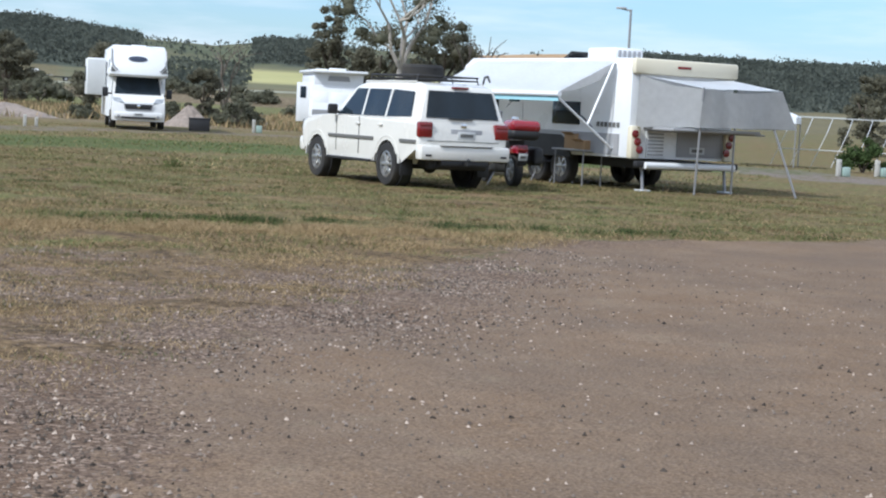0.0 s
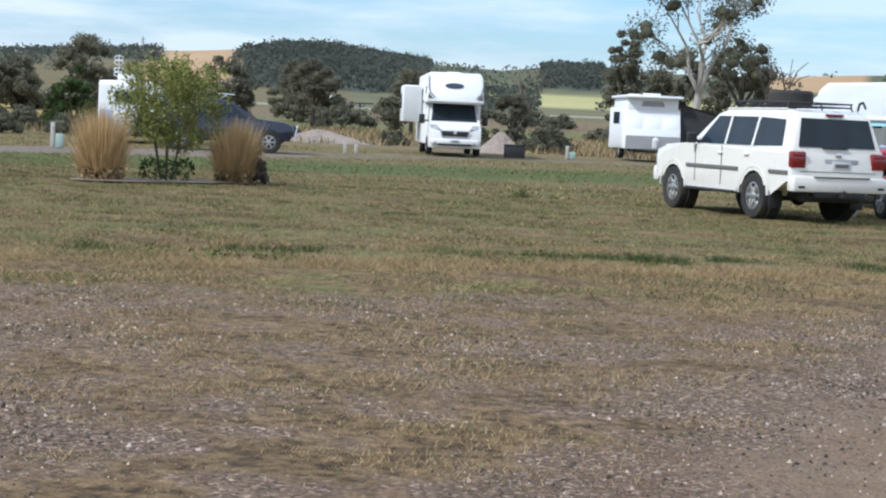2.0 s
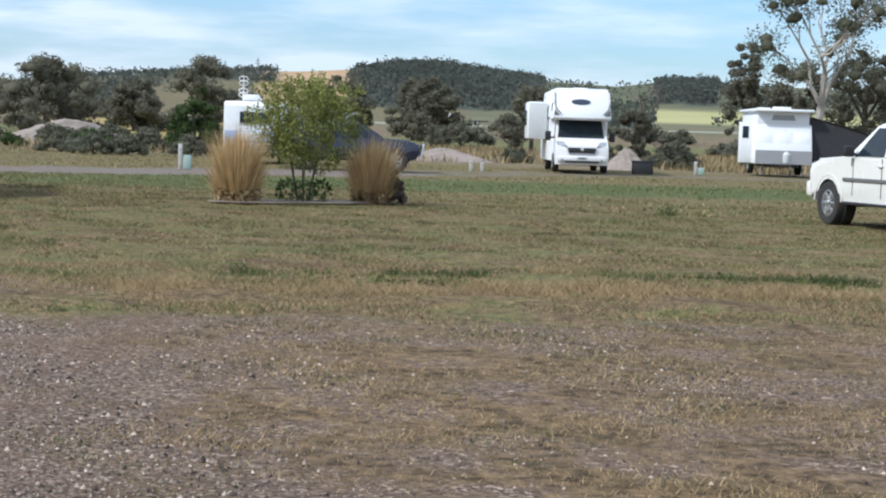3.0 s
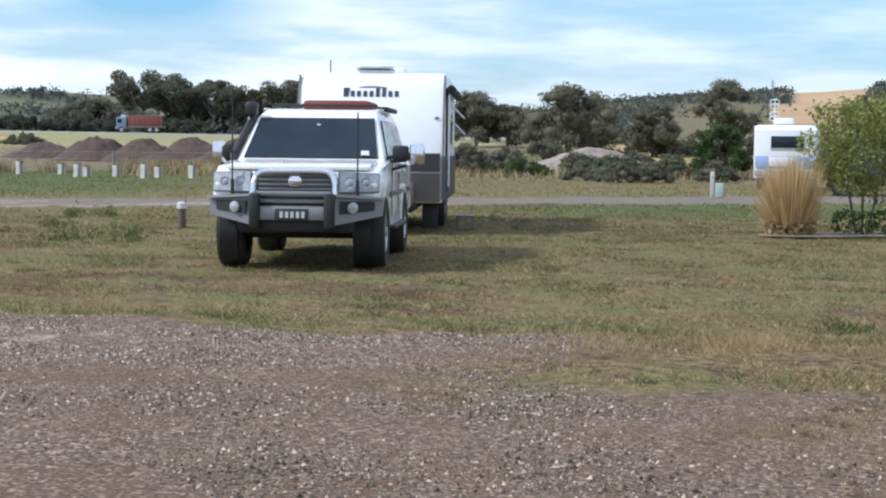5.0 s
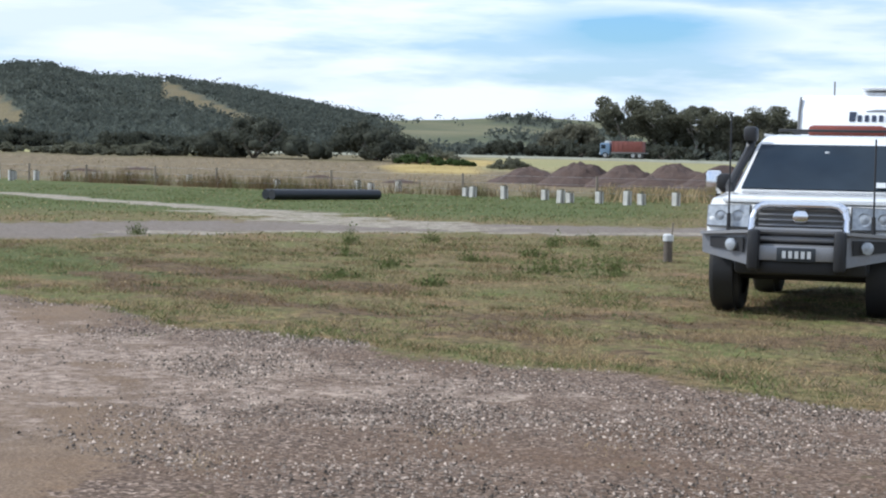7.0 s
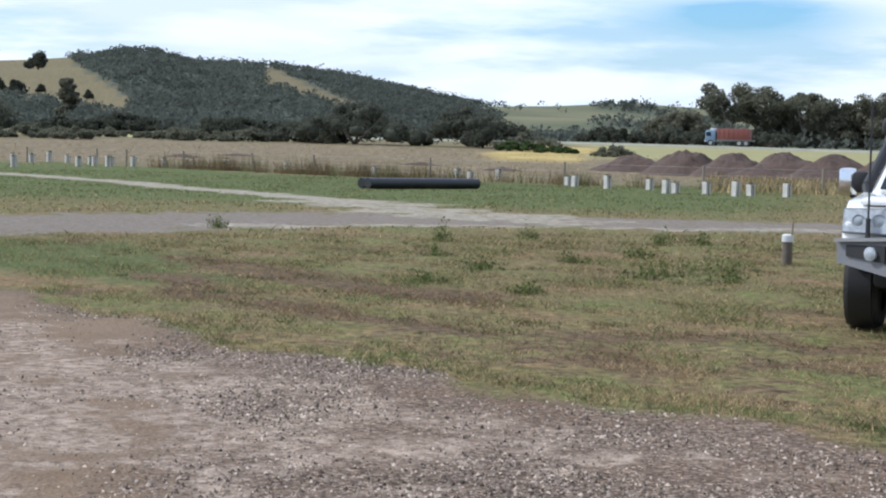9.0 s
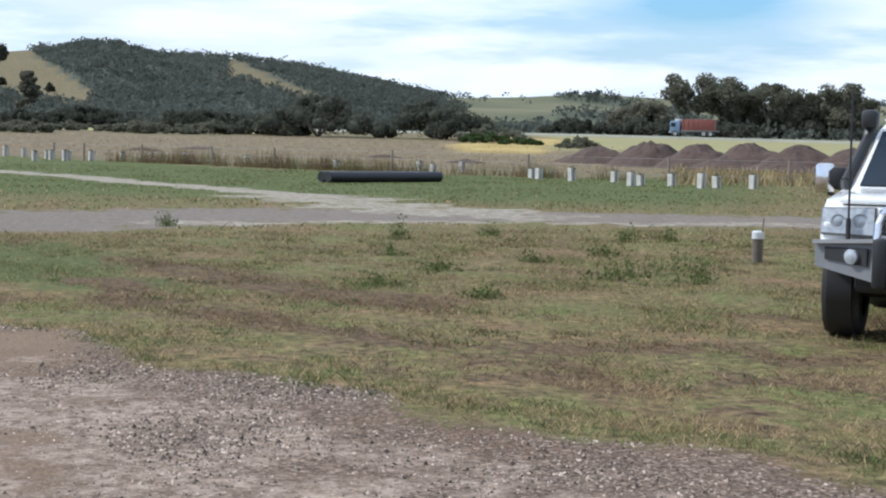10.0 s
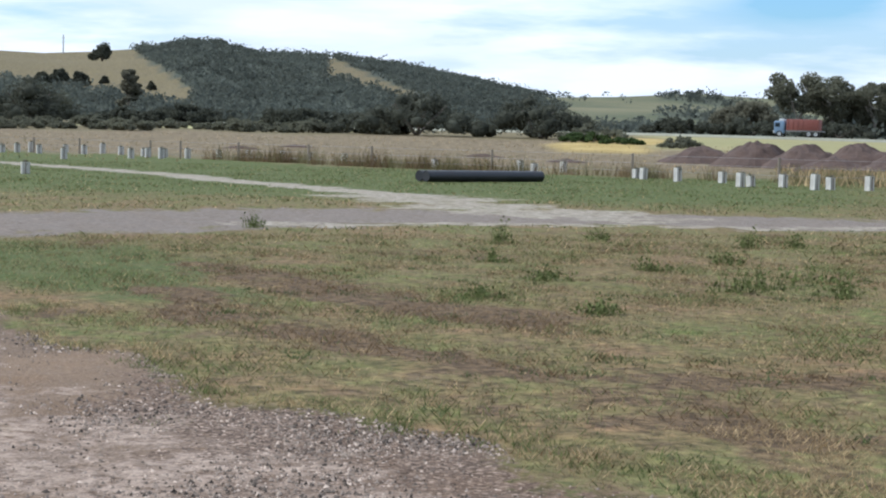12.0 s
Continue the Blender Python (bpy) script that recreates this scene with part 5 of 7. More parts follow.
def poptop_caravan():
    ob = thing("poptop_caravan", (-21.9, 69.6), (0.45, -0.893), "white pop-top caravan with raised roof and grey base", "caravan", z=0.1)
    W = 1.18
    part("body", shell([(x, z, W) for x, z in [(-4.4, 0.45), (-0.05, 0.45), (0.0, 0.9), (-0.1, 1.3), (-0.35, 2.1), (-4.4, 2.1)]], bev=0.04), M_GEL, ob)
    part("stone_guard", slab([(0.03, -1.17, 0.46), (0.03, 1.17, 0.46), (0.03, 1.17, 1.02), (0.03, -1.17, 1.02)], 0.06), M_GREYVAN, ob, "grey lower panel")
    part("roof_skirt", box((-2.35, 0, 2.35), (4.0, 2.16, 0.56), 0.02), M_CANVAS_W, ob, "white vinyl roof skirt")
    part("skirt_window", slab([(-0.34, -0.5, 2.28), (-0.34, 0.5, 2.28), (-0.34, 0.42, 2.50), (-0.34, -0.42, 2.50)], 0.02), M_GREYVAN, ob, "grey mesh window")
    part("roof", box((-2.2, 0, 2.68), (4.5, 2.46, 0.12), 0.05), M_GEL, ob, "raised pop-top roof")
    part("roof_hatch", box((-0.9, 0.0, 2.79), (0.6, 0.7, 0.10), 0.03), M_GEL, ob)
    part("roof_vent", box((-2.4, -0.5, 2.78), (0.5, 0.5, 0.09), 0.03), M_GEL, ob)
    for y in (-0.78, 0.0, 0.78):
        part("front_panel", box((-0.19, y, 1.55), (0.03, 0.66, 0.5), 0.01, tilt=-17), M_GEL, ob)
    door = part("entry_door", box((-0.95, -W - 0.28, 1.32), (0.05, 0.56, 1.7), 0.02), M_GEL, ob, "open white door")
    part("door_window", box((-0.92, -W - 0.28, 1.75), (0.03, 0.26, 0.5), 0.02), M_GLASS, door)
    part("side_window", box((-2.0, -W - 0.01, 1.65), (0.8, 0.03, 0.5), 0.02), M_GLASS, ob)
    part("side_graphic", box((-1.9, -W - 0.006, 1.15), (1.6, 0.012, 0.10)), M_STEEL, ob)
    part("gas_bottle", lathe([(0.02, 0.50), (0.15, 0.52), (0.16, 0.6), (0.16, 0.86), (0.1, 0.94), (0.05, 0.96), (0.05, 1.0)], (0.45, 0.05, 0), "Z", 14), M_PLATE, ob, "pale gas bottle")
    bm = box((-2.1, 0, 0.38), (4.2, 1.3, 0.12), 0.02)
    rod((0, -0.5, 0.42), (1.4, 0, 0.42), 0.05, bm)
    rod((0, 0.5, 0.42), (1.4, 0, 0.42), 0.05, bm)
    part("drawbar", bm, M_BLACK, ob)
    jw = part("jockey_wheel", rod((1.1, 0.1, 0.08), (1.1, 0.1, 0.8), 0.03), M_STEEL, ob)
    part("tyre", lathe([(0.03, -0.03), (0.10, -0.03), (0.10, 0.03), (0.03, 0.03)], (1.1, 0.1, 0.10), "Y", 12), M_RUBBER, jw)
    for s in (1, -1):
        wheel(ob, -2.2, s * 1.02, 0.35, 0.22, s)
        part("stabiliser_leg", rod((-0.3, s * 0.9, 0.0), (-0.3, s * 0.8, 0.5), 0.03), M_STEEL, ob)
    part("awning_sheet", slab([(-0.35, W, 2.45), (-4.2, W, 2.45), (-4.2, W + 2.6, 1.75), (-0.35, W + 2.6, 1.75)], 0.01), M_CANVAS_D, ob, "dark awning")
    part("awning_wall", slab([(-0.4, W, 2.4), (-0.4, W + 2.5, 1.75), (-0.4, W + 2.5, 0.1), (-0.4, W, 0.2)], 0.01), M_CANVAS_D, ob, "dark annexe wall")
    for x in (-0.35, -4.2):
        part("awning_pole", rod((x, W + 2.6, 0), (x, W + 2.6, 1.76), 0.02, sides=6), M_STEEL, ob)
    return ob


def small_van():
    ob = thing("old_caravan", (-36.7, 52.45), (0.515, -0.857), "older white caravan with a pale blue band", "caravan")
    part("body", shell([(x, z, 1.08) for x, z in [(-4.4, 0.45), (-0.05, 0.45), (0.03, 1.1), (-0.05, 2.15), (-0.2, 2.3), (-4.4, 2.38)]], bev=0.06), M_GEL, ob)
    part("blue_band", box((0.02, 0.0, 1.02), (0.03, 2.05, 0.42), 0.01), M_PALEBLUE, ob, "pale blue stripe")
    part("band_patch", box((0.036, -0.1, 1.03), (0.02, 0.9, 0.34), 0.01), M_GEL, ob)
    w = part("rear_window", box((0.0, 0.08, 1.72), (0.04, 1.15, 0.42), 0.03), M_GLASS, ob)
    part("window_frame", box((0.01, 0.08, 1.49), (0.06, 1.2, 0.04), 0.01), M_GREYVAN, w)
    part("lower_panel", box((0.01, 0, 0.62), (0.05, 2.1, 0.20), 0.01), M_GREYVAN, ob)
    part("roof_vent", box((-0.9, -0.1, 2.46), (0.7, 0.7, 0.22), 0.05), M_GEL, ob)
    mast = part("roof_aerial", rod((-0.6, -0.42, 2.3), (-0.6, -0.42, 3.25), 0.02, sides=6), M_GEL, ob, "white looped roof aerial")
    for z in (2.55, 2.70, 2.98, 3.14):
        ring = bend_bar([(-0.6 + 0.05 * math.sin(t), -0.42 + 0.17 * math.cos(t), z + 0.09 * math.sin(t)) for t in np.linspace(0, 6.283, 11)], 0.018, 6)
        part("aerial_loop", ring, M_GEL, mast)
    bm = box((-2.0, 0, 0.36), (4.2, 1.2, 0.14), 0.02)
    rod((0, -0.4, 0.4), (1.2, 0, 0.4), 0.045, bm)
    rod((0, 0.4, 0.4), (1.2, 0, 0.4), 0.045, bm)
    part("drawbar", bm, M_BLACK, ob)
    for s in (1, -1):
        wheel(ob, -2.0, s * 0.95, 0.33, 0.2, s)
    return ob


def dark_ute():
    ob = thing("utility_vehicle", (-32.41, 49.37), (0.857, 0.515), "dark blue four-wheel drive with ladders on its roof", "car")
    low = [(-0.95, 0.6), (-0.5, 0.5)] + arch(0, 0.40, 0.44) + [(0.5, 0.45), (2.5, 0.45)] + arch(3.0, 0.40, 0.44) + [(3.7, 0.45), (3.85, 0.7), (3.8, 0.95), (3.45, 1.08), (2.55, 1.15), (-0.95, 1.12)]
    part("body", shell([(x, z, 0.92) for x, z in low], bev=0.05), M_BLUE_CAR, ob)
    part("cabin", shell([(x, z, w) for x, z, w in [(2.6, 1.12, 0.86), (1.75, 1.66, 0.70), (1.3, 1.76, 0.68), (-0.6, 1.74, 0.68), (-0.9, 1.12, 0.86)]], bev=0.05), M_BLUE_CAR, ob)
    hw = lambda z: np.interp(z, [1.12, 1.7], [0.87, 0.70])
    side_pane(ob, "front_side_window", [(2.2, 1.18), (1.3, 1.18), (1.3, 1.62), (1.7, 1.62)], hw, M_GLASS)
    side_pane(ob, "rear_side_window", [(1.2, 1.18), (0.3, 1.18), (0.25, 1.62), (1.2, 1.62)], hw, M_GLASS)
    part("windscreen", slab([(2.56, -0.76, 1.17), (2.56, 0.76, 1.17), (1.80, 0.64, 1.65), (1.80, -0.64, 1.65)], 0.02), M_GLASS, ob)
    side_pane(ob, "quarter_window", [(0.2, 1.18), (-0.72, 1.18), (-0.52, 1.60), (0.16, 1.62)], hw, M_GLASS)
    part("door_seam", box((1.25, -0.925, 0.82), (0.012, 0.012, 0.6)), M_BLACK, ob)
    part("front_bar", bend_bar([(3.86, -0.75, 0.55), (3.95, -0.7, 0.95), (3.95, 0.7, 0.95), (3.86, 0.75, 0.55)], 0.04), M_CHROME, ob, "chrome bull bar")
    for s in (1, -1):
        part("headlamp", box((3.68, s * 0.72, 0.88), (0.2, 0.3, 0.2), 0.04), M_LAMP, ob)
        for x in (0, 3.0):
            wheel(ob, x, s * 0.80, 0.38, 0.25, s)
            part("wheel_well", lathe([(0.2, -0.12), (0.43, -0.12), (0.43, 0.03), (0.2, 0.04)], (x, s * 0.78, 0.40)), M_BLACK, ob)
    lad = part("roof_ladder", rod((1.8, -0.3, 1.92), (-0.9, -0.3, 2.05), 0.03), M_CHROME, ob, "aluminium ladder")
    part("ladder_rail", rod((1.8, 0.1, 1.92), (-0.9, 0.1, 2.05), 0.03), M_CHROME, lad)
    part("rack_stand", bend_bar([(1.3, -0.5, 1.74), (1.55, -0.5, 1.93), (1.55, 0.5, 1.93), (1.3, 0.5, 1.74)], 0.025), M_CHROME, lad)
    for k in range(8):
        part("ladder_rung", rod((1.6 - 0.34 * k, -0.3, 1.93 + 0.016 * k), (1.6 - 0.34 * k, 0.1, 1.93 + 0.016 * k), 0.018, sides=6), M_CHROME, lad)
    part("underbody", box((1.5, 0, 0.45), (4.0, 1.1, 0.2), 0.03), M_BLACK, ob)
    return ob


def motorcycle():
    ob = thing("motorcycle", (-5.5, 30.05), (-0.55, 0.83), "red touring motorcycle with a red and black top box", "motorcycle")
    wheel(ob, 0.0, 0.0, 0.31, 0.15, 1, 5, 0.66)
    wheel(ob, 1.45, 0.0, 0.31, 0.12, 1, 5, 0.66)
    part("engine", box((0.75, 0, 0.42), (0.6, 0.42, 0.36), 0.08), M_GREY, ob)
    part("seat", shell([(x, z, 0.16) for x, z in [(-0.1, 0.72), (0.6, 0.72), (0.65, 0.80), (0.3, 0.82), (-0.1, 0.86)]], bev=0.03), M_BLACK, ob)
    part("fuel_tank", box((0.86, 0, 0.86), (0.5, 0.34, 0.26), 0.1), M_REDBIKE, ob)
    part("tail", shell([(x, z, 0.12) for x, z in [(-0.4, 0.62), (0.1, 0.6), (0.1, 0.74), (-0.35, 0.78)]], bev=0.03), M_REDBIKE, ob)
    tb = part("top_box", box((-0.30, 0, 0.98), (0.48, 0.58, 0.22), 0.10, seg=4), M_BLACK, ob, "black top box base")
    part("box_lid", box((-0.30, 0, 1.12), (0.50, 0.60, 0.22), 0.105, seg=5), M_REDBIKE, tb, "glossy red lid")
    for s in (1, -1):
        pn = part("pannier", box((-0.12, s * 0.34, 0.58), (0.5, 0.2, 0.34), 0.08, seg=4), M_BLACK, ob, "black pannier")
        part("pannier_lid", box((-0.12, s * 0.45, 0.52), (0.40, 0.06, 0.14), 0.03), M_BLACK, pn)
        part("fork", rod((1.45, s * 0.1, 0.31), (1.18, s * 0.1, 1.0), 0.03), M_STEEL, ob)
        part("handlebar", rod((1.12, 0, 1.02), (0.98, s * 0.38, 1.08), 0.018), M_BLACK, ob)
        part("mirror", box((1.08, s * 0.40, 1.24), (0.04, 0.15, 0.09), 0.02), M_CHROME, ob)
        part("mirror_stalk", rod((1.05, s * 0.30, 1.06), (1.08, s * 0.38, 1.22), 0.01, sides=6), M_BLACK, ob)
    part("fairing", shell([(x, z, 0.2) for x, z in [(1.1, 0.8), (1.45, 0.85), (1.4, 1.05), (1.2, 1.15)]], bev=0.04), M_REDBIKE, ob)
    part("screen", slab([(1.3, -0.18, 1.08), (1.3, 0.18, 1.08), (1.12, 0.15, 1.38), (1.12, -0.15, 1.38)], 0.01), M_LAMP, ob)
    part("tail_lamp", box((-0.41, 0, 0.70), (0.05, 0.2, 0.07), 0.015), M_RED, ob)
    part("mudguard", box((-0.40, 0, 0.52), (0.03, 0.18, 0.24), 0.01, tilt=-15), M_BLACK, ob)
    pl = part("number_plate", box((-0.43, 0, 0.56), (0.012, 0.17, 0.13), 0.004, tilt=-15), M_PLATE, ob)
    part("plate_characters", box((-0.44, 0, 0.56), (0.006, 0.11, 0.05), tilt=-15), M_GREY, pl)
    part("side_stand", rod((0.6, 0.12, 0.3), (0.5, 0.32, 0.0), 0.015), M_STEEL, ob)
    return ob


touring_caravan()
awning_caravan()
motorhome()
poptop_caravan()
small_van()
dark_ute()
motorcycle()


# ---- plants ----
def raw_mesh(name, verts, faces, material, parent=None, smooth=False):
    me = bpy.data.meshes.new(name)
    verts = np.asarray(verts, np.float32).reshape(-1, 3)
    faces = np.asarray(faces, np.int32)
    k = faces.shape[1]
    me.vertices.add(len(verts))
    me.vertices.foreach_set("co", verts.ravel())
    me.loops.add(faces.size)
    me.loops.foreach_set("vertex_index", faces.ravel())
    me.polygons.add(len(faces))
    me.polygons.foreach_set("loop_start", np.arange(0, faces.size, k, dtype=np.int32))
    me.update(calc_edges=True)
    me.validate()
    if smooth:
        me.polygons.foreach_set("use_smooth", [True] * len(me.polygons))
    me.materials.append(material)
    ob = new(name, me)
    ob.parent = parent
    return ob


rng = np.random.default_rng(7)
ICO = bmesh.new()
bmesh.ops.create_icosphere(ICO, subdivisions=1, radius=1)
ICO_V = np.array([v.co[:] for v in ICO.verts])
ICO_F = np.array([[v.index for v in f.verts] for f in ICO.faces])
ICO.free()


def blobs(centres, radii, squash=0.8, rough=0.3):
    """Rough lumps: many jittered low polyhedra as one set of vertices and faces."""
    c, r = np.asarray(centres, float), np.asarray(radii, float)
    n, k = len(c), len(ICO_V)
    v = ICO_V[None] * (1 + rough * rng.standard_normal((n, k, 1))) * r[:, None, None]
    v[:, :, 2] *= squash
    v = v + c[:, None]
    f = ICO_F[None] + (np.arange(n) * k)[:, None, None]
    return v.reshape(-1, 3), f.reshape(-1, 3)


def leaves(centres, size, droop=0.3):
    """Small pointed leaf sprays, each a bent pair of triangles."""
    n = len(centres)
    d = rng.standard_normal((n, 3))
    d[:, 2] -= droop
    d /= np.linalg.norm(d, axis=1, keepdims=True)
    u = np.cross(d, rng.standard_normal((n, 3)))
    u /= np.linalg.norm(u, axis=1, keepdims=True) + 1e-9
    s = size * (0.6 + 0.8 * rng.random((n, 1)))
    w = np.cross(d, u) * s * 0.15
    v = np.stack([centres - d * s * 0.5, centres + u * s * 0.3 + w, centres + d * s * 0.6, centres - u * s * 0.3 + w], 1)
    f = np.stack([np.arange(n) * 4 + i for i in range(4)], -1)
    return v.reshape(-1, 3), f


def lobe_points(c, r, n, squash=0.75):
    p = rng.standard_normal((n, 3))
    p /= np.linalg.norm(p, axis=1, keepdims=True)
    p *= (0.62 + 0.45 * rng.random((n, 1)))
    p[:, 2] *= squash
    return np.asarray(c) + p * r


M_LEAF_OLIVE = mat("olive_leaves", (0.150, 0.150, 0.104), 0.7, var=0.2, scale=0.3, bscale=4, random=0.22, spec=0.06)
M_LEAF_DARK = mat("dark_leaves", (0.175, 0.168, 0.118), 0.7, var=0.2, scale=0.3, bscale=4, random=0.2, spec=0.06)
M_LEAF_DEEP = mat("deep_green_leaves", (0.080, 0.084, 0.062), 0.75, var=0.25, scale=0.3, bscale=4, random=0.2, spec=0.06)
M_LEAF_GREEN = mat("bright_leaves", (0.250, 0.265, 0.085), 0.6, var=0.25, scale=1.2, bscale=8, random=0.45, spec=0.06)
M_LEAF_MID = mat("green_leaves", (0.065, 0.095, 0.035), 0.65, var=0.3, scale=0.8, bscale=5, random=0.45, spec=0.06)
# grey-green leaves, lifted and blued so the colour holds distance haze
M_WOODS = mat("hazy_wood_leaves", (0.108, 0.119, 0.098), 0.95, var=0.40, scale=0.03, bscale=0.14, bump=0.0, random=0.15, spec=0.06)


def leafy(m, share=0.42):
    """Lets light through the leaves of a material."""
    n, l = m.node_tree.nodes, m.node_tree.links
    b, out = n["Principled BSDF"], n["Material Output"]
    t = n.new("ShaderNodeBsdfTranslucent")
    l.new(b.inputs["Base Color"].links[0].from_socket, t.inputs["Color"])
    x = n.new("ShaderNodeMixShader")
    x.inputs[0].default_value = share
    l.new(b.outputs[0], x.inputs[1]), l.new(t.outputs[0], x.inputs[2])
    l.new(x.outputs[0], out.inputs["Surface"])


M_BARK = mat("pale_gum_bark", (0.42, 0.38, 0.33), 0.8, var=0.25, scale=1.0, bscale=9, bump=0.3)
M_BARK_D = mat("brown_bark", (0.11, 0.09, 0.07), 0.9, var=0.3, scale=2, bscale=14, bump=0.4)
M_STRAW = mat("straw_blades", (0.37, 0.275, 0.150), 0.75, var=0.15, scale=2, random=0.45, spec=0.06)
M_TUSSOCK = mat("tussock_blades", (0.56, 0.41, 0.215), 0.7, var=0.15, scale=2, random=0.4, spec=0.06)
M_BLADE = mat("grass_blades", (0.178, 0.160, 0.078), 0.8, var=0.3, scale=1.1, bscale=6, random=0.5, spec=0.06)
M_BLADE_G = mat("green_blades", (0.122, 0.142, 0.052), 0.75, var=0.25, scale=1.1, bscale=6, random=0.5, spec=0.06)
M_RUST = mat("rusty_blades", (0.170, 0.118, 0.064), 0.85, var=0.25, scale=1.1, bscale=6, random=0.45, spec=0.06)
for leaf_kind in (M_LEAF_OLIVE, M_LEAF_DARK, M_LEAF_DEEP, M_LEAF_GREEN, M_LEAF_MID, M_WOODS):
    leafy(leaf_kind)
for leaf_kind in (M_STRAW, M_TUSSOCK, M_BLADE, M_BLADE_G, M_RUST, M_TUBE):
    leafy(leaf_kind, 0.3)
M_SOIL = mat("heaped_soil", (0.078, 0.050, 0.038), 0.95, var=0.35, scale=0.7, bscale=6, bump=0.6)
M_RUBBLE = mat("pale_rubble", (0.26, 0.215, 0.18), 0.95, var=0.35, scale=1.2, bscale=7, bump=0.6)


def limb(bm, a, b, r0, r1):
    rod(a, b, r0, bm, 7, r1)


def grow(bm, a, direction, length, r, depth, tips, spread=0.7):
    """Branches that fork and thin out; tips gathers their ends."""
    d = Vector(direction).normalized()
    mid = Vector(a) + d * length * 0.55 + Vector(rng.standard_normal(3)) * length * 0.06
    end = mid + (d + Vector(rng.standard_normal(3)) * 0.22).normalized() * length * 0.5
    limb(bm, a, mid, r, r * 0.8)
    limb(bm, mid, end, r * 0.8, r * 0.6)
    if depth == 0:
        tips.append(end)
        return
    for _ in range(2 + (rng.random() < 0.4)):
        nd = (d + Vector(rng.standard_normal(3)) * spread)
        nd.z = abs(nd.z) * 0.8 + 0.15
        grow(bm, end if rng.random() < 0.7 else mid, nd, length * (0.62 + 0.2 * rng.random()), r * 0.55, depth - 1, tips, spread)


def tree(kind, x, y, top, hw, leaf=None, label=None):
    z0 = ground_z(x, y)
    h = max(top - z0, 0.8)
    names = {"gum": ("gum_tree", "tall gum tree with pale bark and open crown", "tree"), "dense": ("tree", "dark rounded tree with a dense crown", "tree"),
             "bare": ("dead_tree", "bare grey dead tree", "tree"), "scrub": ("shrub", "low spreading dark green scrub", "shrub")}
    name, lab, cat = names[kind]
    ob = thing(name, (x, y), (1, 0), label or lab, cat, z=z0)
    dist = math.hypot(x - EYE[0], y - EYE[1])
    bm = bmesh.new()
    tips = []
    if kind == "gum":
        limb(bm, (0, 0, -0.1), (h * 0.03, 0, h * 0.25), h * 0.030, h * 0.022)
        for k in range(4):
            a = k * 1.6 + rng.random()
            grow(bm, (h * 0.03, 0, h * 0.25), (0.55 * math.cos(a), 0.55 * math.sin(a), 1), h * 0.30, h * 0.014, 2, tips, 0.5)
        part("trunk", bm, M_BARK, ob, "pale smooth bark")
        cs = [(t, hw * (0.22 + 0.2 * rng.random())) for t in tips if rng.random() < 0.8]
        cs = [(Vector((np.clip(t.x, -hw, hw), np.clip(t.y, -hw, hw), min(t.z, h * 0.98))), r) for t, r in cs]
        cs += [(Vector((hw * math.cos(a) * 0.7, hw * math.sin(a) * 0.5, h * (0.35 + 0.25 * rng.random()))), hw * 0.34) for a in np.linspace(0, 6, 5)]
    elif kind == "bare":
        for k in range(3):
            a = k * 2.1
            grow(bm, (0, 0, -0.1), (0.25 * math.cos(a), 0.25 * math.sin(a), 1), h * 0.42, h * 0.018, 2, tips, 0.45)
        part("trunk", bm, M_BARK_D, ob, "grey bare limbs")
        return ob
    elif kind == "dense":
        limb(bm, (0, 0, -0.1), (0, 0, h * 0.35), h * 0.035, h * 0.025)
        for k in range(4):
            a = k * 1.57 + 0.4
            limb(bm, (0, 0, h * 0.28), (hw * 0.5 * math.cos(a), hw * 0.5 * math.sin(a), h * 0.6), h * 0.02, h * 0.01)
        part("trunk", bm, M_BARK_D, ob)
        cs = [(Vector((0, 0, h * 0.5)), hw * 0.5)]
        for k in range(46):
            a, e = rng.random() * 6.28, rng.random()
            q = hw * (0.40 + 0.62 * rng.random()) * math.sqrt(max(0.06, 1 - abs((e - 0.30) / 0.72) ** 2.4))
            cs.append((Vector((q * math.cos(a), q * math.sin(a), h * (0.10 + 0.80 * e))), hw * (0.17 + 0.17 * rng.random())))
    else:
        for k in range(5):
            a = k * 1.26
            limb(bm, (0, 0, -0.05), (hw * 0.4 * math.cos(a), hw * 0.4 * math.sin(a), h * 0.6), h * 0.03, h * 0.012)
        part("stem", bm, M_BARK_D, ob)
        cs = []
        for k in range(34):
            a, q = rng.random() * 6.28, math.sqrt(rng.random())
            zz = h * (0.12 + 0.72 * (1 - q ** 2.4) * (0.4 + 0.6 * rng.random()))
            cs.append((Vector((hw * 0.85 * q * math.cos(a), hw * 0.85 * q * math.sin(a), zz)), min(hw * 0.26, h * 0.30) * (0.7 + 0.6 * rng.random())))
    size = np.clip(dist * 0.0015, 0.09, 0.5)
    core_v, core_f = blobs([c for c, _ in cs], [r * (0.56 if kind != "gum" else 0.36) for _, r in cs], 0.8, 0.25)
    material = leaf or (M_LEAF_OLIVE if kind == "gum" else M_LEAF_DARK)
    count = int((1400 if h < 2.8 else 5600 if kind != "scrub" else 4200) / len(cs)) + 14
    pts = np.vstack([lobe_points(c, r, count, 0.75) for c, r in cs])
    pts = pts[(pts[:, 2] > h * 0.05) & (pts[:, 2] < h * 1.03)]
    lv, lf = leaves(pts, size)
    crown = raw_mesh("crown", lv, lf, material, ob)
    raw_mesh("inner_foliage", core_v, core_f, material, crown, True)
    return ob


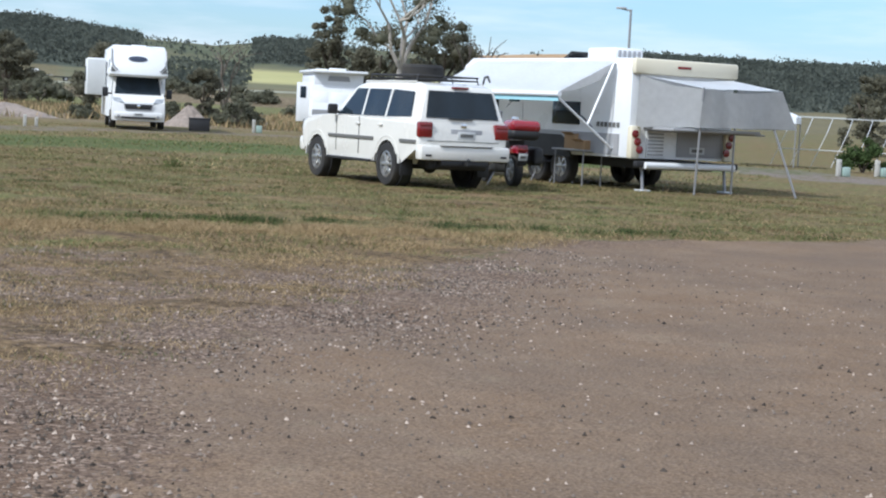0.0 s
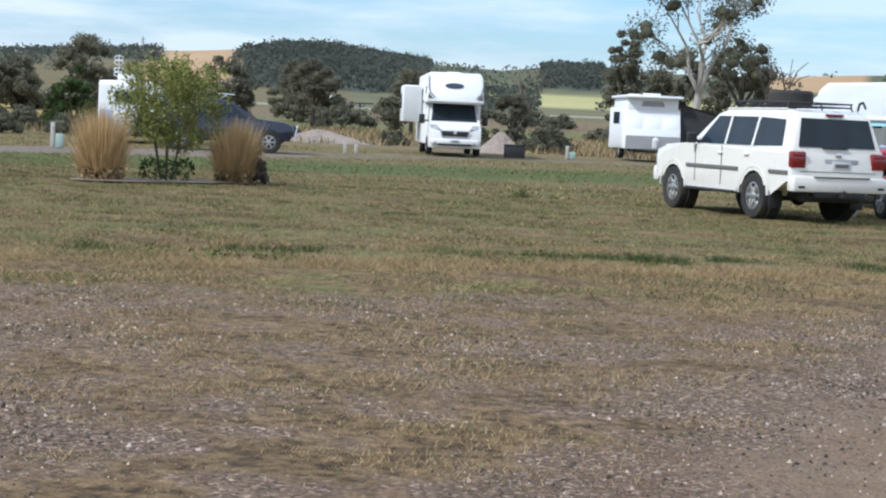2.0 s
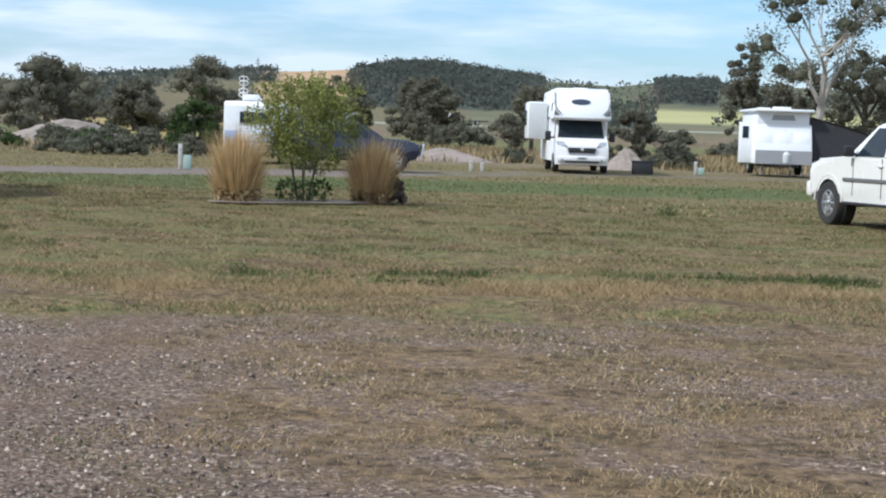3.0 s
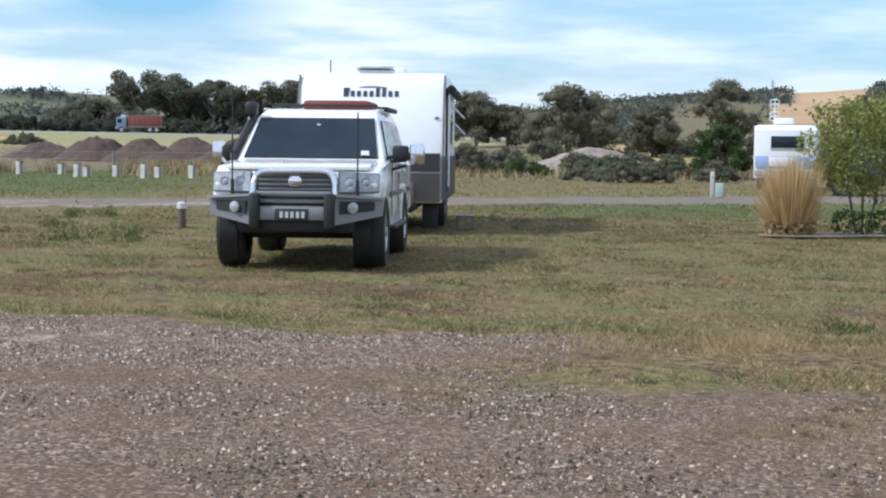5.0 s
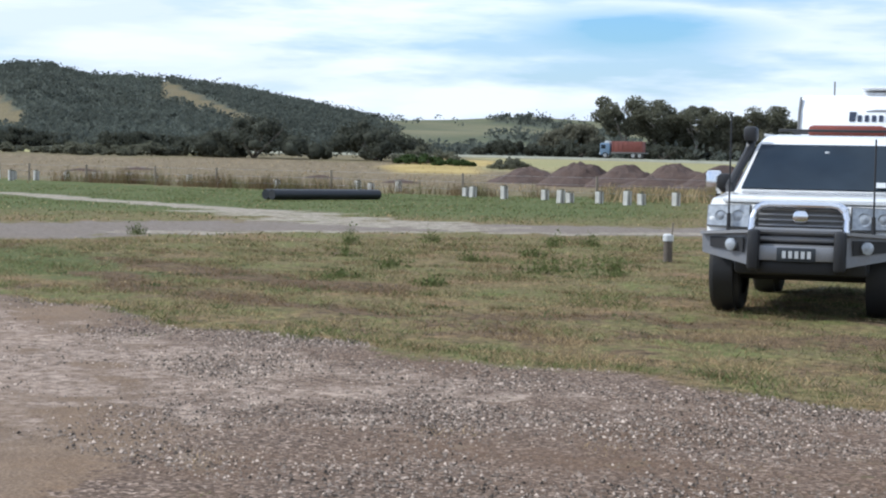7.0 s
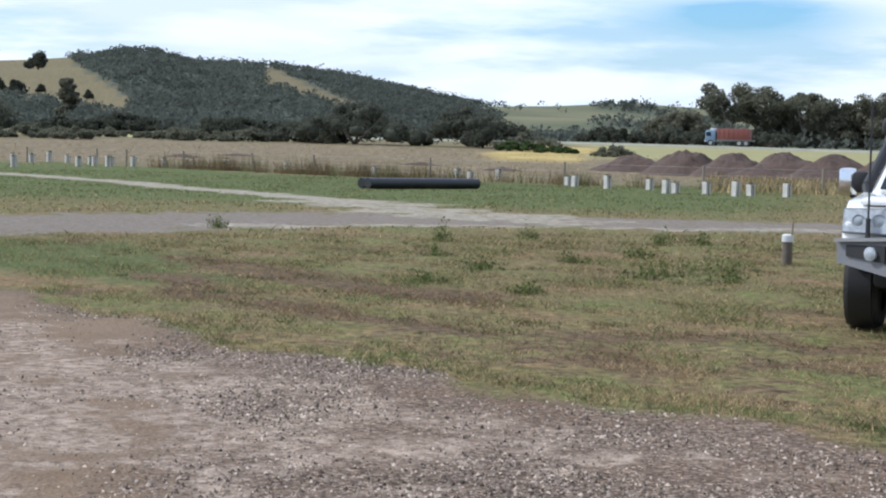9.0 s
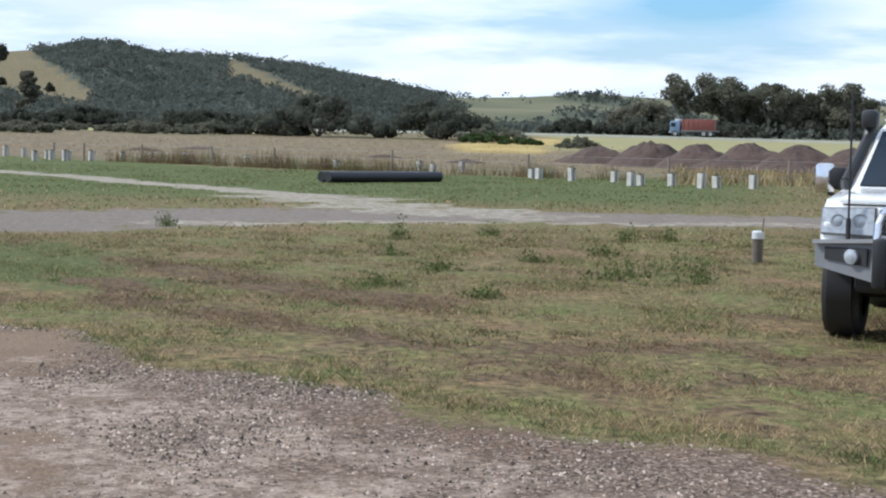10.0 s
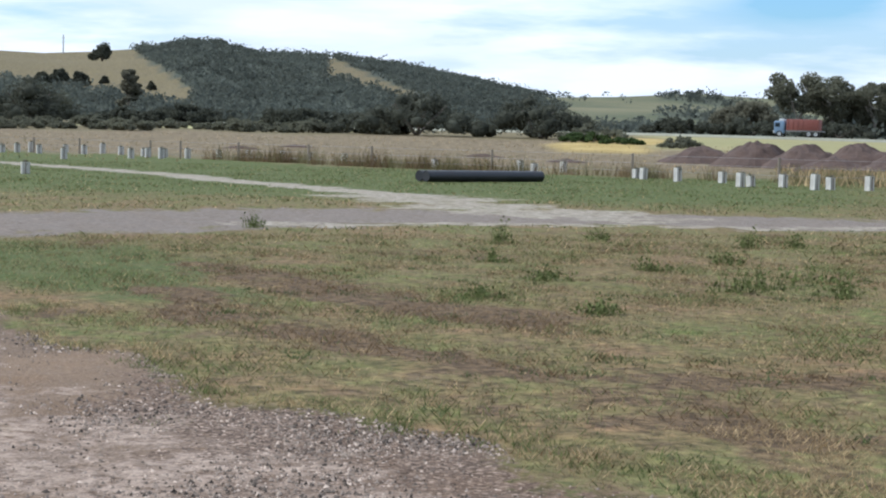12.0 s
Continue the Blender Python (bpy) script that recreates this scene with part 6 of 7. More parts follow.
TREES = [
    ("gum", -47.1, 164.2, 18.1, 5.6), ("dense", -56.6, 171.8, 12.8, 2.6), ("dense", -43.8, 170.2, 11.4, 3.9), ("dense", -51.3, 172.3, 10.6, 3.4),
    ("bare", -52.0, 130.9, 7.2, 0.9), ("bare", -39.4, 166.2, 10.9, 1.4), ("dense", -81.0, 110.2, 7.1, 2.8), ("dense", -79.9, 90.7, 6.0, 3.4),
    ("dense", -94.9, 119.8, 5.6, 2.3), ("dense", -74.7, 133.1, 6.6, 2.5), ("dense", -72.0, 116.2, 6.1, 2.3), ("dense", -47.7, 100.2, 4.9, 2.0),
    ("dense", -34.3, 84.2, 3.2, 1.0), ("dense", -57.2, 104.3, 5.6, 1.9), ("dense", 0.1, 99.5, 5.0, 1.5), ("dense", -86.0, 99.0, 5.9, 3.3),
    ("dense", -94.1, 118.2, 5.0, 2.5), ("gum", -250.0, 173.2, 14.6, 4.6), ("gum", -246.6, 177.6, 13.6, 5.0), ("gum", -242.0, 183.0, 13.0, 4.6), ("dense", -246.5, 182.0, 10.8, 6.0), ("dense", -240.1, 188.6, 10.2, 5.0), ("gum", -235.5, 192.5, 13.0, 4.8),
    ("dense", -235.9, 191.8, 10.4, 5.8), ("dense", -255.0, 166.0, 9.2, 5.6), ("dense", -128.4, 131.8, 7.6, 3.1), ("dense", -126.0, 134.1, 6.1, 2.6),
    ("scrub", -185.1, 77.3, 7.6, 8.2), ("scrub", -191.8, 73.9, 4.6, 5.6), ("scrub", -179.4, 90.0, 7.0, 7.6), ("scrub", -167.9, 90.4, 3.7, 4.6),
    ("scrub", -150.6, 90.7, 2.5, 2.5), ("scrub", -236.2, 42.9, 9.0, 7.2), ("dense", -331.2, 77.6, 14.5, 2.3), ("scrub", -537.9, 115.3, 30.2, 4.2),
    ("scrub", -217.9, 57.3, 3.4, 5.5), ("scrub", -214.5, 69.5, 3.6, 5.5), ("scrub", -64.1, 64.5, 1.8, 1.5), ("scrub", -47.0, 56.0, 1.1, 1.1),
    ("scrub", -46.0, 56.9, 1.0, 0.9), ("scrub", -29.5, 77.5, 1.5, 1.2), ("scrub", -50.0, 57.4, 0.9, 1.1), ("scrub", -29.0, 75.6, 1.6, 0.9),
    ("scrub", -33.2, 77.2, 1.3, 0.9), ("scrub", -237.6, 155.7, 6.4, 7.0), ("scrub", -243.4, 146.4, 6.2, 7.0), ("scrub", -228.0, 166.0, 6.0, 6.0),
]
HEDGE = []
for k in range(26):
    h_az = 66.5 + 0.62 * k + rng.uniform(-0.15, 0.15)
    h_r = rng.uniform(278, 300)
    h_top = 1.4 + math.tan(radians(np.interp(h_az, [66, 68, 72, 75, 78, 80, 83], [0.75, 0.85, 0.95, 0.92, 0.80, 0.95, 1.5]) + rng.uniform(-0.1, 0.12))) * h_r
    HEDGE.append(("scrub", EYE[0] - math.sin(radians(h_az)) * h_r, EYE[1] + math.cos(radians(h_az)) * h_r, h_top, rng.uniform(4.0, 5.4)))
for k in range(30):
    h_az, h_r = rng.uniform(68.3, 83), rng.uniform(190, 212)
    h_x, h_y = EYE[0] - math.sin(radians(h_az)) * h_r, EYE[1] + math.cos(radians(h_az)) * h_r
    HEDGE.append(("scrub", h_x, h_y, ground_z(h_x, h_y) + rng.uniform(0.6, 1.7), rng.uniform(1.2, 3.0)))
for row in TREES + HEDGE:
    low = row[0] == "scrub" and row[3] - ground_z(row[1], row[2]) < 2.2
    tree(*row, leaf=M_LEAF_OLIVE if low else M_LEAF_DEEP if row[0] == "scrub" and row[1] < -140 else None)
tree("scrub", -165.0, 88.0, 2.8, 3.4, M_LEAF_MID, "bright green scrub before darker bushes")
tree("scrub", -160.0, 89.5, 2.3, 2.6, M_LEAF_MID, "bright green scrub before darker bushes")
for _ in range(24):
    m_az, m_r = radians(rng.uniform(8, 40)), rng.uniform(112, 215)
    tree("scrub", EYE[0] - math.sin(m_az) * m_r, EYE[1] + math.cos(m_az) * m_r, ground_z(EYE[0] - math.sin(m_az) * m_r, EYE[1] + math.cos(m_az) * m_r) + rng.uniform(1.0, 2.6), rng.uniform(1.4, 4.2), M_LEAF_OLIVE, "low olive scrub in the rough paddock")
tree("scrub", -447.7, 81.4, ground_z(-447.7, 81.4) + 4.2, 2.6, M_LEAF_DEEP, "dark tree clump on the dry hillside")
tree("scrub", -449.9, 86.1, ground_z(-449.9, 86.1) + 5.0, 3.2, M_LEAF_DEEP, "dark tree clump on the dry hillside")
tree("scrub", -444.8, 90.2, ground_z(-444.8, 90.2) + 4.4, 2.8, M_LEAF_DEEP, "dark tree clump on the dry hillside")
tree("scrub", -448.9, 97.5, ground_z(-448.9, 97.5) + 2.2, 1.3, M_LEAF_DEEP, "dark tree clump on the dry hillside")
tree("scrub", -422.3, 103.5, ground_z(-422.3, 103.5) + 2.4, 1.2, M_LEAF_DEEP, "dark tree clump on the dry hillside")
tree("scrub", -48.3, 64.8, 3.7, 1.5, M_LEAF_MID, "green bushy tree with foliage to the ground")
tree("scrub", -58.1, 61.9, 0.9, 2.0, M_LEAF_MID, "low bright green shrub by the lane")
tree("scrub", -55.9, 66.5, 1.1, 1.5, M_LEAF_MID, "low green shrub by the lane")
tree("scrub", 0.4, 58.0, 1.3, 0.9, M_LEAF_MID, "rounded green shrub near service posts")


def garden_bush():
    """The pale green bush of the planted island, on several thin stems."""
    ob = thing("garden_bush", (-17.95, 26.65), (1, 0), "feathery yellow-green bush on thin stems in bark mulch", "bush")
    bm = bmesh.new()
    tips = []
    for k in range(6):
        a = k * 1.05
        s = (0.10 * math.cos(a), 0.10 * math.sin(a), 0)
        limb(bm, s, (0.28 * math.cos(a), 0.28 * math.sin(a), 0.85), 0.022, 0.016)
        grow(bm, (0.28 * math.cos(a), 0.28 * math.sin(a), 0.85), (0.6 * math.cos(a), 0.6 * math.sin(a), 1), 0.55, 0.014, 1, tips, 0.5)
    part("stem", bm, M_BARK_D, ob)
    cs = [(t, 0.30) for t in tips]
    for k in range(84):
        a, e = 2.399 * k, rng.random()
        reach = 0.98 * math.sin(math.pi * (0.14 + 0.70 * e)) * (1 + 0.22 * math.sin(3 * a + 4 * e) + 0.15 * math.sin(5 * a))
        q = reach * math.sqrt(0.15 + 0.85 * rng.random())
        cs.append((Vector((q * math.cos(a), q * math.sin(a), 0.72 + 1.36 * e)), 0.09 + 0.15 * rng.random()))
    pts = np.vstack([lobe_points(c, r, 95, 1.3) for c, r in cs])
    # loose sprigs that stand up out of the crown
    for k in range(46):
        a, q = rng.random() * 6.28, 0.85 * math.sqrt(rng.random())
        foot = np.array((q * math.cos(a), q * math.sin(a), 1.55 + 0.40 * (1 - q)))
        up = np.array((0.35 * math.cos(a) * q, 0.35 * math.sin(a) * q, 0.42 + 0.12 * rng.random()))
        pts = np.vstack([pts, foot + up * rng.random((46, 1)) + rng.normal(0, 0.035, (46, 3))])
    pts = pts[pts[:, 2] < 2.42]
    lv, lf = leaves(pts, 0.055, -0.5)
    raw_mesh("crown", lv, lf, M_LEAF_GREEN, ob)
    pts = np.vstack([lobe_points((0.35 * math.cos(a), 0.35 * math.sin(a), 0.24), 0.22, 80, 1.0) for a in np.linspace(0, 5.5, 6)])
    lv, lf = leaves(pts[pts[:, 2] > 0.02], 0.07)
    raw_mesh("undergrowth", lv, lf, M_LEAF_MID, ob)


def blade_set(x, y, z, h, w, lean, material, name, parent=None, parts=1):
    """Bent grass blades, each of one triangle or of a quad and a triangle."""
    n = len(x)
    a = rng.random(n) * 2 * np.pi
    b = rng.random(n) * 2 * np.pi
    base = np.stack([x, y, z], -1)
    side = np.stack([np.cos(a), np.sin(a), 0 * a], -1) * (w / 2)[:, None]
    tip = base + np.stack([np.cos(b) * lean * h, np.sin(b) * lean * h, h], -1)
    if parts == 1:
        v = np.stack([base - side, base + side, tip], 1)
        f = np.arange(n * 3).reshape(-1, 3)
    else:
        mid = base * 0.45 + tip * 0.55
        mid[:, 2] += 0.12 * h
        mid[:, :2] -= (tip[:, :2] - base[:, :2]) * 0.25
        v = np.stack([base - side, base + side, mid + side * 0.8, mid - side * 0.8, tip], 1)
        k = np.arange(n)[:, None] * 5
        f = np.vstack([k + [0, 1, 2], k + [0, 2, 3], k + [3, 2, 4]])
    return raw_mesh(name, v, f, material, parent)


def tussock(x, y, h, r, label):
    ob = thing("tussock_grass", (x, y), (1, 0), label, "grass clump", "straw tussocks")
    n = 3600
    q, a = np.sqrt(rng.random(n)) * r * 0.42, rng.random(n) * 6.28
    px, py = q * np.cos(a), q * np.sin(a)
    hh = h * (0.30 + 0.85 * rng.random(n) ** 0.8) * (1 - 0.4 * (q / (0.36 * r)) ** 2 * rng.random(n))
    n_out = np.stack([np.cos(a), np.sin(a)], -1) * (-0.12 + 0.92 * rng.random((n, 1)) ** 1.5)
    base = np.stack([px, py, 0 * px], -1)
    tip = base + np.stack([n_out[:, 0] * r * 1.1, n_out[:, 1] * r * 1.1, hh], -1)
    mid = base * 0.5 + tip * 0.5
    mid[:, 2] += 0.10 * hh
    s = rng.standard_normal((n, 3)) * [1, 1, 0]
    s = s / np.linalg.norm(s, axis=1, keepdims=True) * 0.0042
    v = np.stack([base - s, base + s, mid + s, mid - s, tip], 1)
    k = np.arange(n)[:, None] * 5
    f = np.vstack([k + [0, 1, 2], k + [0, 2, 3], k + [3, 2, 4]])
    raw_mesh("blades", v, f, M_TUSSOCK, ob)
    n = 900
    a = rng.random(n) * 6.28
    q = r * (0.3 + 0.35 * rng.random(n))
    raw_mesh("dry_skirt", *leaves(np.stack([q * np.cos(a), q * np.sin(a), 0.03 + 0.22 * rng.random(n)], -1), 0.12), M_STRAW, ob)


def rut_clumps():
    """Lush dark clumps along the old wheel rut."""
    cx = np.concatenate([rng.normal(c, w, k) for c, w, k in RUT])
    cy = np.interp(cx, VERGE_X, VERGE_Y) + 1.25 + rng.normal(0, 0.24, len(cx))
    m = 60
    x, y = np.repeat(cx, m) + rng.normal(0, 0.10, len(cx) * m), np.repeat(cy, m) + rng.normal(0, 0.06, len(cx) * m)
    n = len(x)
    ob = blade_set(x, y, np.zeros(n) - 0.005, rng.uniform(0.03, 0.10, n), rng.uniform(0.006, 0.012, n), 0.7, M_LEAF_MID, "rut_grass")
    tagged(ob, "dark green grass clumps along an old rut", "grass", kind="stuff")


RUT = [(-6.2, 0.35, 20), (-5.2, 0.25, 8), (-3.2, 0.5, 14), (-1.6, 0.4, 7), (-8.8, 0.25, 7), (-10.2, 0.2, 4)]
rut_clumps()
garden_bush()
tussock(-18.55, 25.45, 1.32, 0.62, "tall straw-coloured tussock beside the green bush")
tussock(-17.15, 27.75, 1.20, 0.58, "straw-coloured tussock with a dark base")
tree("scrub", -16.85, 28.0, 0.42, 0.22, M_BARK_D, "small dry brown shrub beside a tussock")
bm = bmesh.new()
bmesh.ops.create_circle(bm, cap_ends=True, segments=28, radius=1, matrix=Matrix.Translation((-17.85, 26.6, 0.03)) @ Matrix.Rotation(radians(64), 4, "Z") @ Matrix.Diagonal((1.9, 0.62, 1, 1)))
for v in bm.verts:
    v.co.x += 0.12 * math.sin(v.co.y * 5)
ext = bmesh.ops.extrude_face_region(bm, geom=bm.faces[:])
for v in [e for e in ext["geom"] if isinstance(e, bmesh.types.BMVert)]:
    v.co.z += 0.02
mulch = part("mulch_bed", bm, mat("bark_mulch", (0.27, 0.22, 0.17), 0.95, var=0.4, scale=5, bscale=40, bump=0.8), None)
tagged(mulch, "pale bark mulch bed under bush and tussocks", "mulch bed")


# ---- hill woods ----
def far_woods():
    """Small leafy crowns, crowded on the wooded slopes and single on the paddocks."""
    n = 110000
    az = rng.uniform(-8, 92, n)
    r = np.sqrt(rng.uniform(285 ** 2, 655 ** 2, n))
    x, y = EYE[0] - np.sin(np.radians(az)) * r, EYE[1] + np.cos(np.radians(az)) * r
    z = land_height(x, y)
    el = np.degrees(np.arctan2(z - 1.4, r))
    keep = (wooded(az, el, x, y) > rng.random(n)) & (rng.random(n) < 0.40)
    x, y, z = x[keep], y[keep], z[keep]
    n = len(x)
    size = rng.uniform(0.9, 1.6, n) * (1 + 0.9 * rng.random(n) ** 5)
    m = 9
    d = rng.standard_normal((n, m, 3))
    d /= np.linalg.norm(d, axis=2, keepdims=True)
    d[:, :, 2] = np.abs(d[:, :, 2]) * 1.15 - 0.15
    c = np.stack([x, y, z + size * 0.35], -1)[:, None] + d * (size * rng.uniform(0.7, 1.05, n))[:, None, None]
    v, f = leaves(c.reshape(-1, 3), 0.95, 0.0)
    ob = raw_mesh("hill_woods", v, f, M_WOODS)
    tagged(ob, "grey-green eucalypt woods covering the hills", "woods", kind="stuff")


far_woods()


# ---- grass, straw and gravel underfoot ----
def scatter(n, x0, x1, y0, y1):
    return rng.uniform(x0, x1, n), rng.uniform(y0, y1, n)


def seen_ground(x, y):
    """The wedge of the flat that lies ahead of the walk."""
    return (y > np.interp(x, [-30, -16, -9, -4, 0, 3], [7.0, 6.0, 7.0, 3.5, 3.0, 3.0]))


def low_cover():
    x, y = scatter(620000, -34, 3, 8, 36)
    g, d, s, la, tr, go, lu, br = zones(x, y)
    patch = 0.5 + 0.5 * np.sin(x * 1.3 + 2 * np.sin(y * 0.9)) * np.cos(y * 1.7 + np.sin(x * 0.7))
    far = np.hypot(x - EYE[0], y - EYE[1])
    keep = (g < 0.4) & (la < 0.4) & (rng.random(len(x)) > 0.45 * br) & (rng.random(len(x)) < (0.30 + 0.55 * patch) * np.clip(24 / far, 0.35, 1))
    x, y, patch, br = x[keep], y[keep], patch[keep], br[keep]
    verge = y - np.interp(x, VERGE_X, VERGE_Y)
    dead = rng.random(len(x)) < 0.10 + 1.1 * br
    green = ~dead & (rng.random(len(x)) < 0.20 + 0.30 * (patch > 0.75) + 0.10 * (verge < 0.9))
    straw = ~green & ~dead & (rng.random(len(x)) < 0.36)
    n = len(x)
    h = rng.uniform(0.016, 0.052, n) * (0.6 + 0.8 * patch) * np.where(green, 1.2, 1)
    w = rng.uniform(0.006, 0.013, n)
    z = np.zeros(n) - 0.005
    for mask, m, name in ((green, M_BLADE_G, "green_grass"), (straw, M_STRAW, "dry_grass"), (dead, M_RUST, "dead_grass"), (~green & ~straw & ~dead, M_BLADE, "olive_grass")):
        ob = blade_set(x[mask], y[mask], z[mask], h[mask], w[mask], 1.1, m, name)
        tagged(ob, {"green_grass": "short green grass blades", "dry_grass": "short bleached grass blades", "dead_grass": "rust-brown dead grass blades", "olive_grass": "short olive grass blades"}[name], "grass", kind="stuff")
    # straw on the dry verge
    x, y = scatter(760000, -17, -1, 6, 20)
    g, d, s, la, tr, go, lu, br = zones(x, y)
    clump = 0.5 + 0.5 * np.sin(x * 3.1 + 1.7 * np.sin(y * 2.3)) * np.cos(y * 3.7 + np.sin(x * 1.9))
    keep = (s > 0.12) & (rng.random(len(x)) < 1.5 * s * (0.22 + 0.78 * clump ** 1.4) * (0.45 + 0.55 * step01(y - np.interp(x, VERGE_X, VERGE_Y), -3.0, -0.8)))
    x, y, clump = x[keep], y[keep], clump[keep]
    n = len(x)
    ob = blade_set(x, y, np.zeros(n) - 0.005, rng.uniform(0.014, 0.056, n) * (0.4 + 0.9 * clump) * (0.70 + 1.35 * step01(y - np.interp(x, VERGE_X, VERGE_Y), -1.9, -0.7)) * (1 - 0.55 * step01(y - np.interp(x, VERGE_X, VERGE_Y), 0.0, 0.5)), rng.uniform(0.004, 0.008, n), 1.2, M_STRAW, "straw_grass")
    tagged(ob, "tufts of bleached dry grass beside gravel", "grass", kind="stuff")
    # tufts along the edge of the gravel and dark clumps by the rut
    cx = np.concatenate([rng.uniform(-24, -10, 110), rng.uniform(-11, -4, 60), rng.uniform(-4, 1.5, 30)])
    cy = np.interp(cx, VERGE_X, VERGE_Y) + np.abs(rng.normal(0.1, 0.5, len(cx)))
    m = 55
    x = np.repeat(cx, m) + rng.normal(0, 0.12, len(cx) * m)
    y = np.repeat(cy, m) + rng.normal(0, 0.07, len(cx) * m)
    n = len(x)
    fresh = np.repeat(rng.random(len(cx)) < 0.42, m)
    for mask, mm, name, lab in ((fresh, M_BLADE_G, "verge_grass", "longer green grass tufts along the gravel edge"), (~fresh, M_STRAW, "verge_straw", "bleached grass tufts along the gravel edge")):
        ob = blade_set(x[mask], y[mask], np.zeros(mask.sum()) - 0.005, rng.uniform(0.015, 0.06, mask.sum()), rng.uniform(0.005, 0.009, mask.sum()), 0.8, mm, name)
        tagged(ob, lab, "grass", kind="stuff")
    # sparse dry tufts that grow in the gravel
    cx = np.concatenate([rng.uniform(-20, -1.8, 200), rng.uniform(-11.5, -2.4, 620)])
    cy = np.concatenate([rng.uniform(4.5, 15, 200), rng.uniform(5.0, 14, 620)])
    gz = zones(cx, cy)
    side = (cx + 2.55) * 0.79 + (cy - 1.6) * 0.61
    ok = (gz[1] < 0.4) & (cy < np.interp(cx, VERGE_X, VERGE_Y)) & ((side > 0.2 + rng.normal(0, 0.6, len(cx))) | (rng.random(len(cx)) < 0.12))
    cx, cy = cx[ok], cy[ok]
    m = 70
    x = np.repeat(cx, m) + rng.normal(0, 0.14, len(cx) * m)
    y = np.repeat(cy, m) + rng.normal(0, 0.09, len(cx) * m)
    n = len(x)
    half = np.repeat(rng.random(len(cx)) < 0.75, m)
    for mask, mm, name in ((half, M_STRAW, "gravel_straw"), (~half, M_BLADE_G, "gravel_weeds")):
        ob = blade_set(x[mask], y[mask], np.zeros(mask.sum()) - 0.005, rng.uniform(0.010, 0.034, mask.sum()), rng.uniform(0.004, 0.007, mask.sum()), 1.1, mm, name)
        tagged(ob, "small tufts growing through the gravel", "grass", kind="stuff")


def gravel_bed():
    """Loose stones of three tones: faceted pyramids, half sunk."""
    for count, lo, hi, tone, name in ((64000, 0.0040, 0.014, 0.175, "gravel"), (36000, 0.004, 0.014, 0.36, "pale_gravel"), (26000, 0.004, 0.014, 0.055, "dark_gravel")):
        x, y = scatter(count * 5, -22, 2.5, 3.2, 16)
        g, d, s, la, tr, go, lu, br = zones(x, y)
        seen = y > np.interp(x, [-22, -14, -9, -5, -2, 1, 3], [6.5, 5.2, 6.2, 5.0, 4.0, 4.0, 5.0])
        heaped = 0.5 + 0.5 * np.sin(x * 1.7 + 1.5 * np.sin(y * 1.3)) * np.cos(y * 1.5 + np.sin(x * 0.9))
        pale_lean = 0.55 + 0.45 * step01(-x, 9.5, 12.5) if name == "pale_gravel" else 1.0
        keep = seen & (g > 0.3) & (rng.random(len(x)) < pale_lean * np.clip(1 - 0.88 * d - 1.45 * s, 0.05, 1) * (0.25 + 0.75 * heaped))
        x, y = x[keep][:count], y[keep][:count]
        n = len(x)
        r = lo + (hi - lo) * rng.random(n) ** 2.4
        pyr_v = np.array([[1, 0, -0.3], [0, 1, -0.3], [-1, 0, -0.3], [0, -1, -0.3], [0.15, 0.1, 0.75]])
        pyr_f = np.array([[0, 1, 4], [1, 2, 4], [2, 3, 4], [3, 0, 4]])
        v = pyr_v[None] * (1 + 0.35 * rng.standard_normal((n, 5, 3))) * r[:, None, None]
        a = rng.random(n) * 6.28
        c, s2 = np.cos(a)[:, None], np.sin(a)[:, None]
        v = np.stack([v[:, :, 0] * c - v[:, :, 1] * s2, v[:, :, 0] * s2 + v[:, :, 1] * c, v[:, :, 2]], -1)
        v += np.stack([x, y, r * 0.2], -1)[:, None]
        f = pyr_f[None] + (np.arange(n) * 5)[:, None, None]
        m = mat(name + "_stone", (tone * 1.0, tone * 0.80, tone * 0.64), 0.9, var=0.2, scale=3, bscale=50, random=0.45, spec=0.15)
        ob = raw_mesh(name, v.reshape(-1, 3), f.reshape(-1, 3), m)
        tagged(ob, "loose crushed gravel on the bare ground", "gravel", kind="stuff")


def mid_cover():
    """Coarser tufts over the grass beyond the wagon and the lane."""
    x, y = scatter(150000, -95, 2, 10, 62)
    g, d, s, la, tr, go, lu, br = zones(x, y)
    far = np.hypot(x - EYE[0], y - EYE[1])
    az = np.degrees(np.arctan2(-(x - EYE[0]), y - EYE[1]))
    patch = 0.5 + 0.5 * np.sin(x * 0.7 + 2 * np.sin(y * 0.5)) * np.cos(y * 0.9 + np.sin(x * 0.4))
    keep = (far > 28) & (far < 90) & (az > -3) & (az < 86) & (g < 0.3) & (la + tr < 0.35) & (go < 0.4) & (rng.random(len(x)) < 0.35 + 0.65 * patch)
    x, y, patch, lu = x[keep], y[keep], patch[keep], lu[keep]
    n = len(x)
    green = rng.random(n) < 0.25 + 0.5 * lu
    straw = ~green & (rng.random(n) < 0.4)
    h, w = rng.uniform(0.03, 0.085, n) * (0.6 + 0.7 * patch), rng.uniform(0.02, 0.05, n)
    for mask, m, name in ((green, M_BLADE_G, "green_sward"), (straw, M_STRAW, "dry_sward"), (~green & ~straw, M_BLADE, "olive_sward")):
        ob = blade_set(x[mask], y[mask], land_height(x[mask], y[mask]) - 0.01, h[mask], w[mask], 1.2, m, name)
        tagged(ob, "tufted mown grass of the camping flat", "grass", kind="stuff")


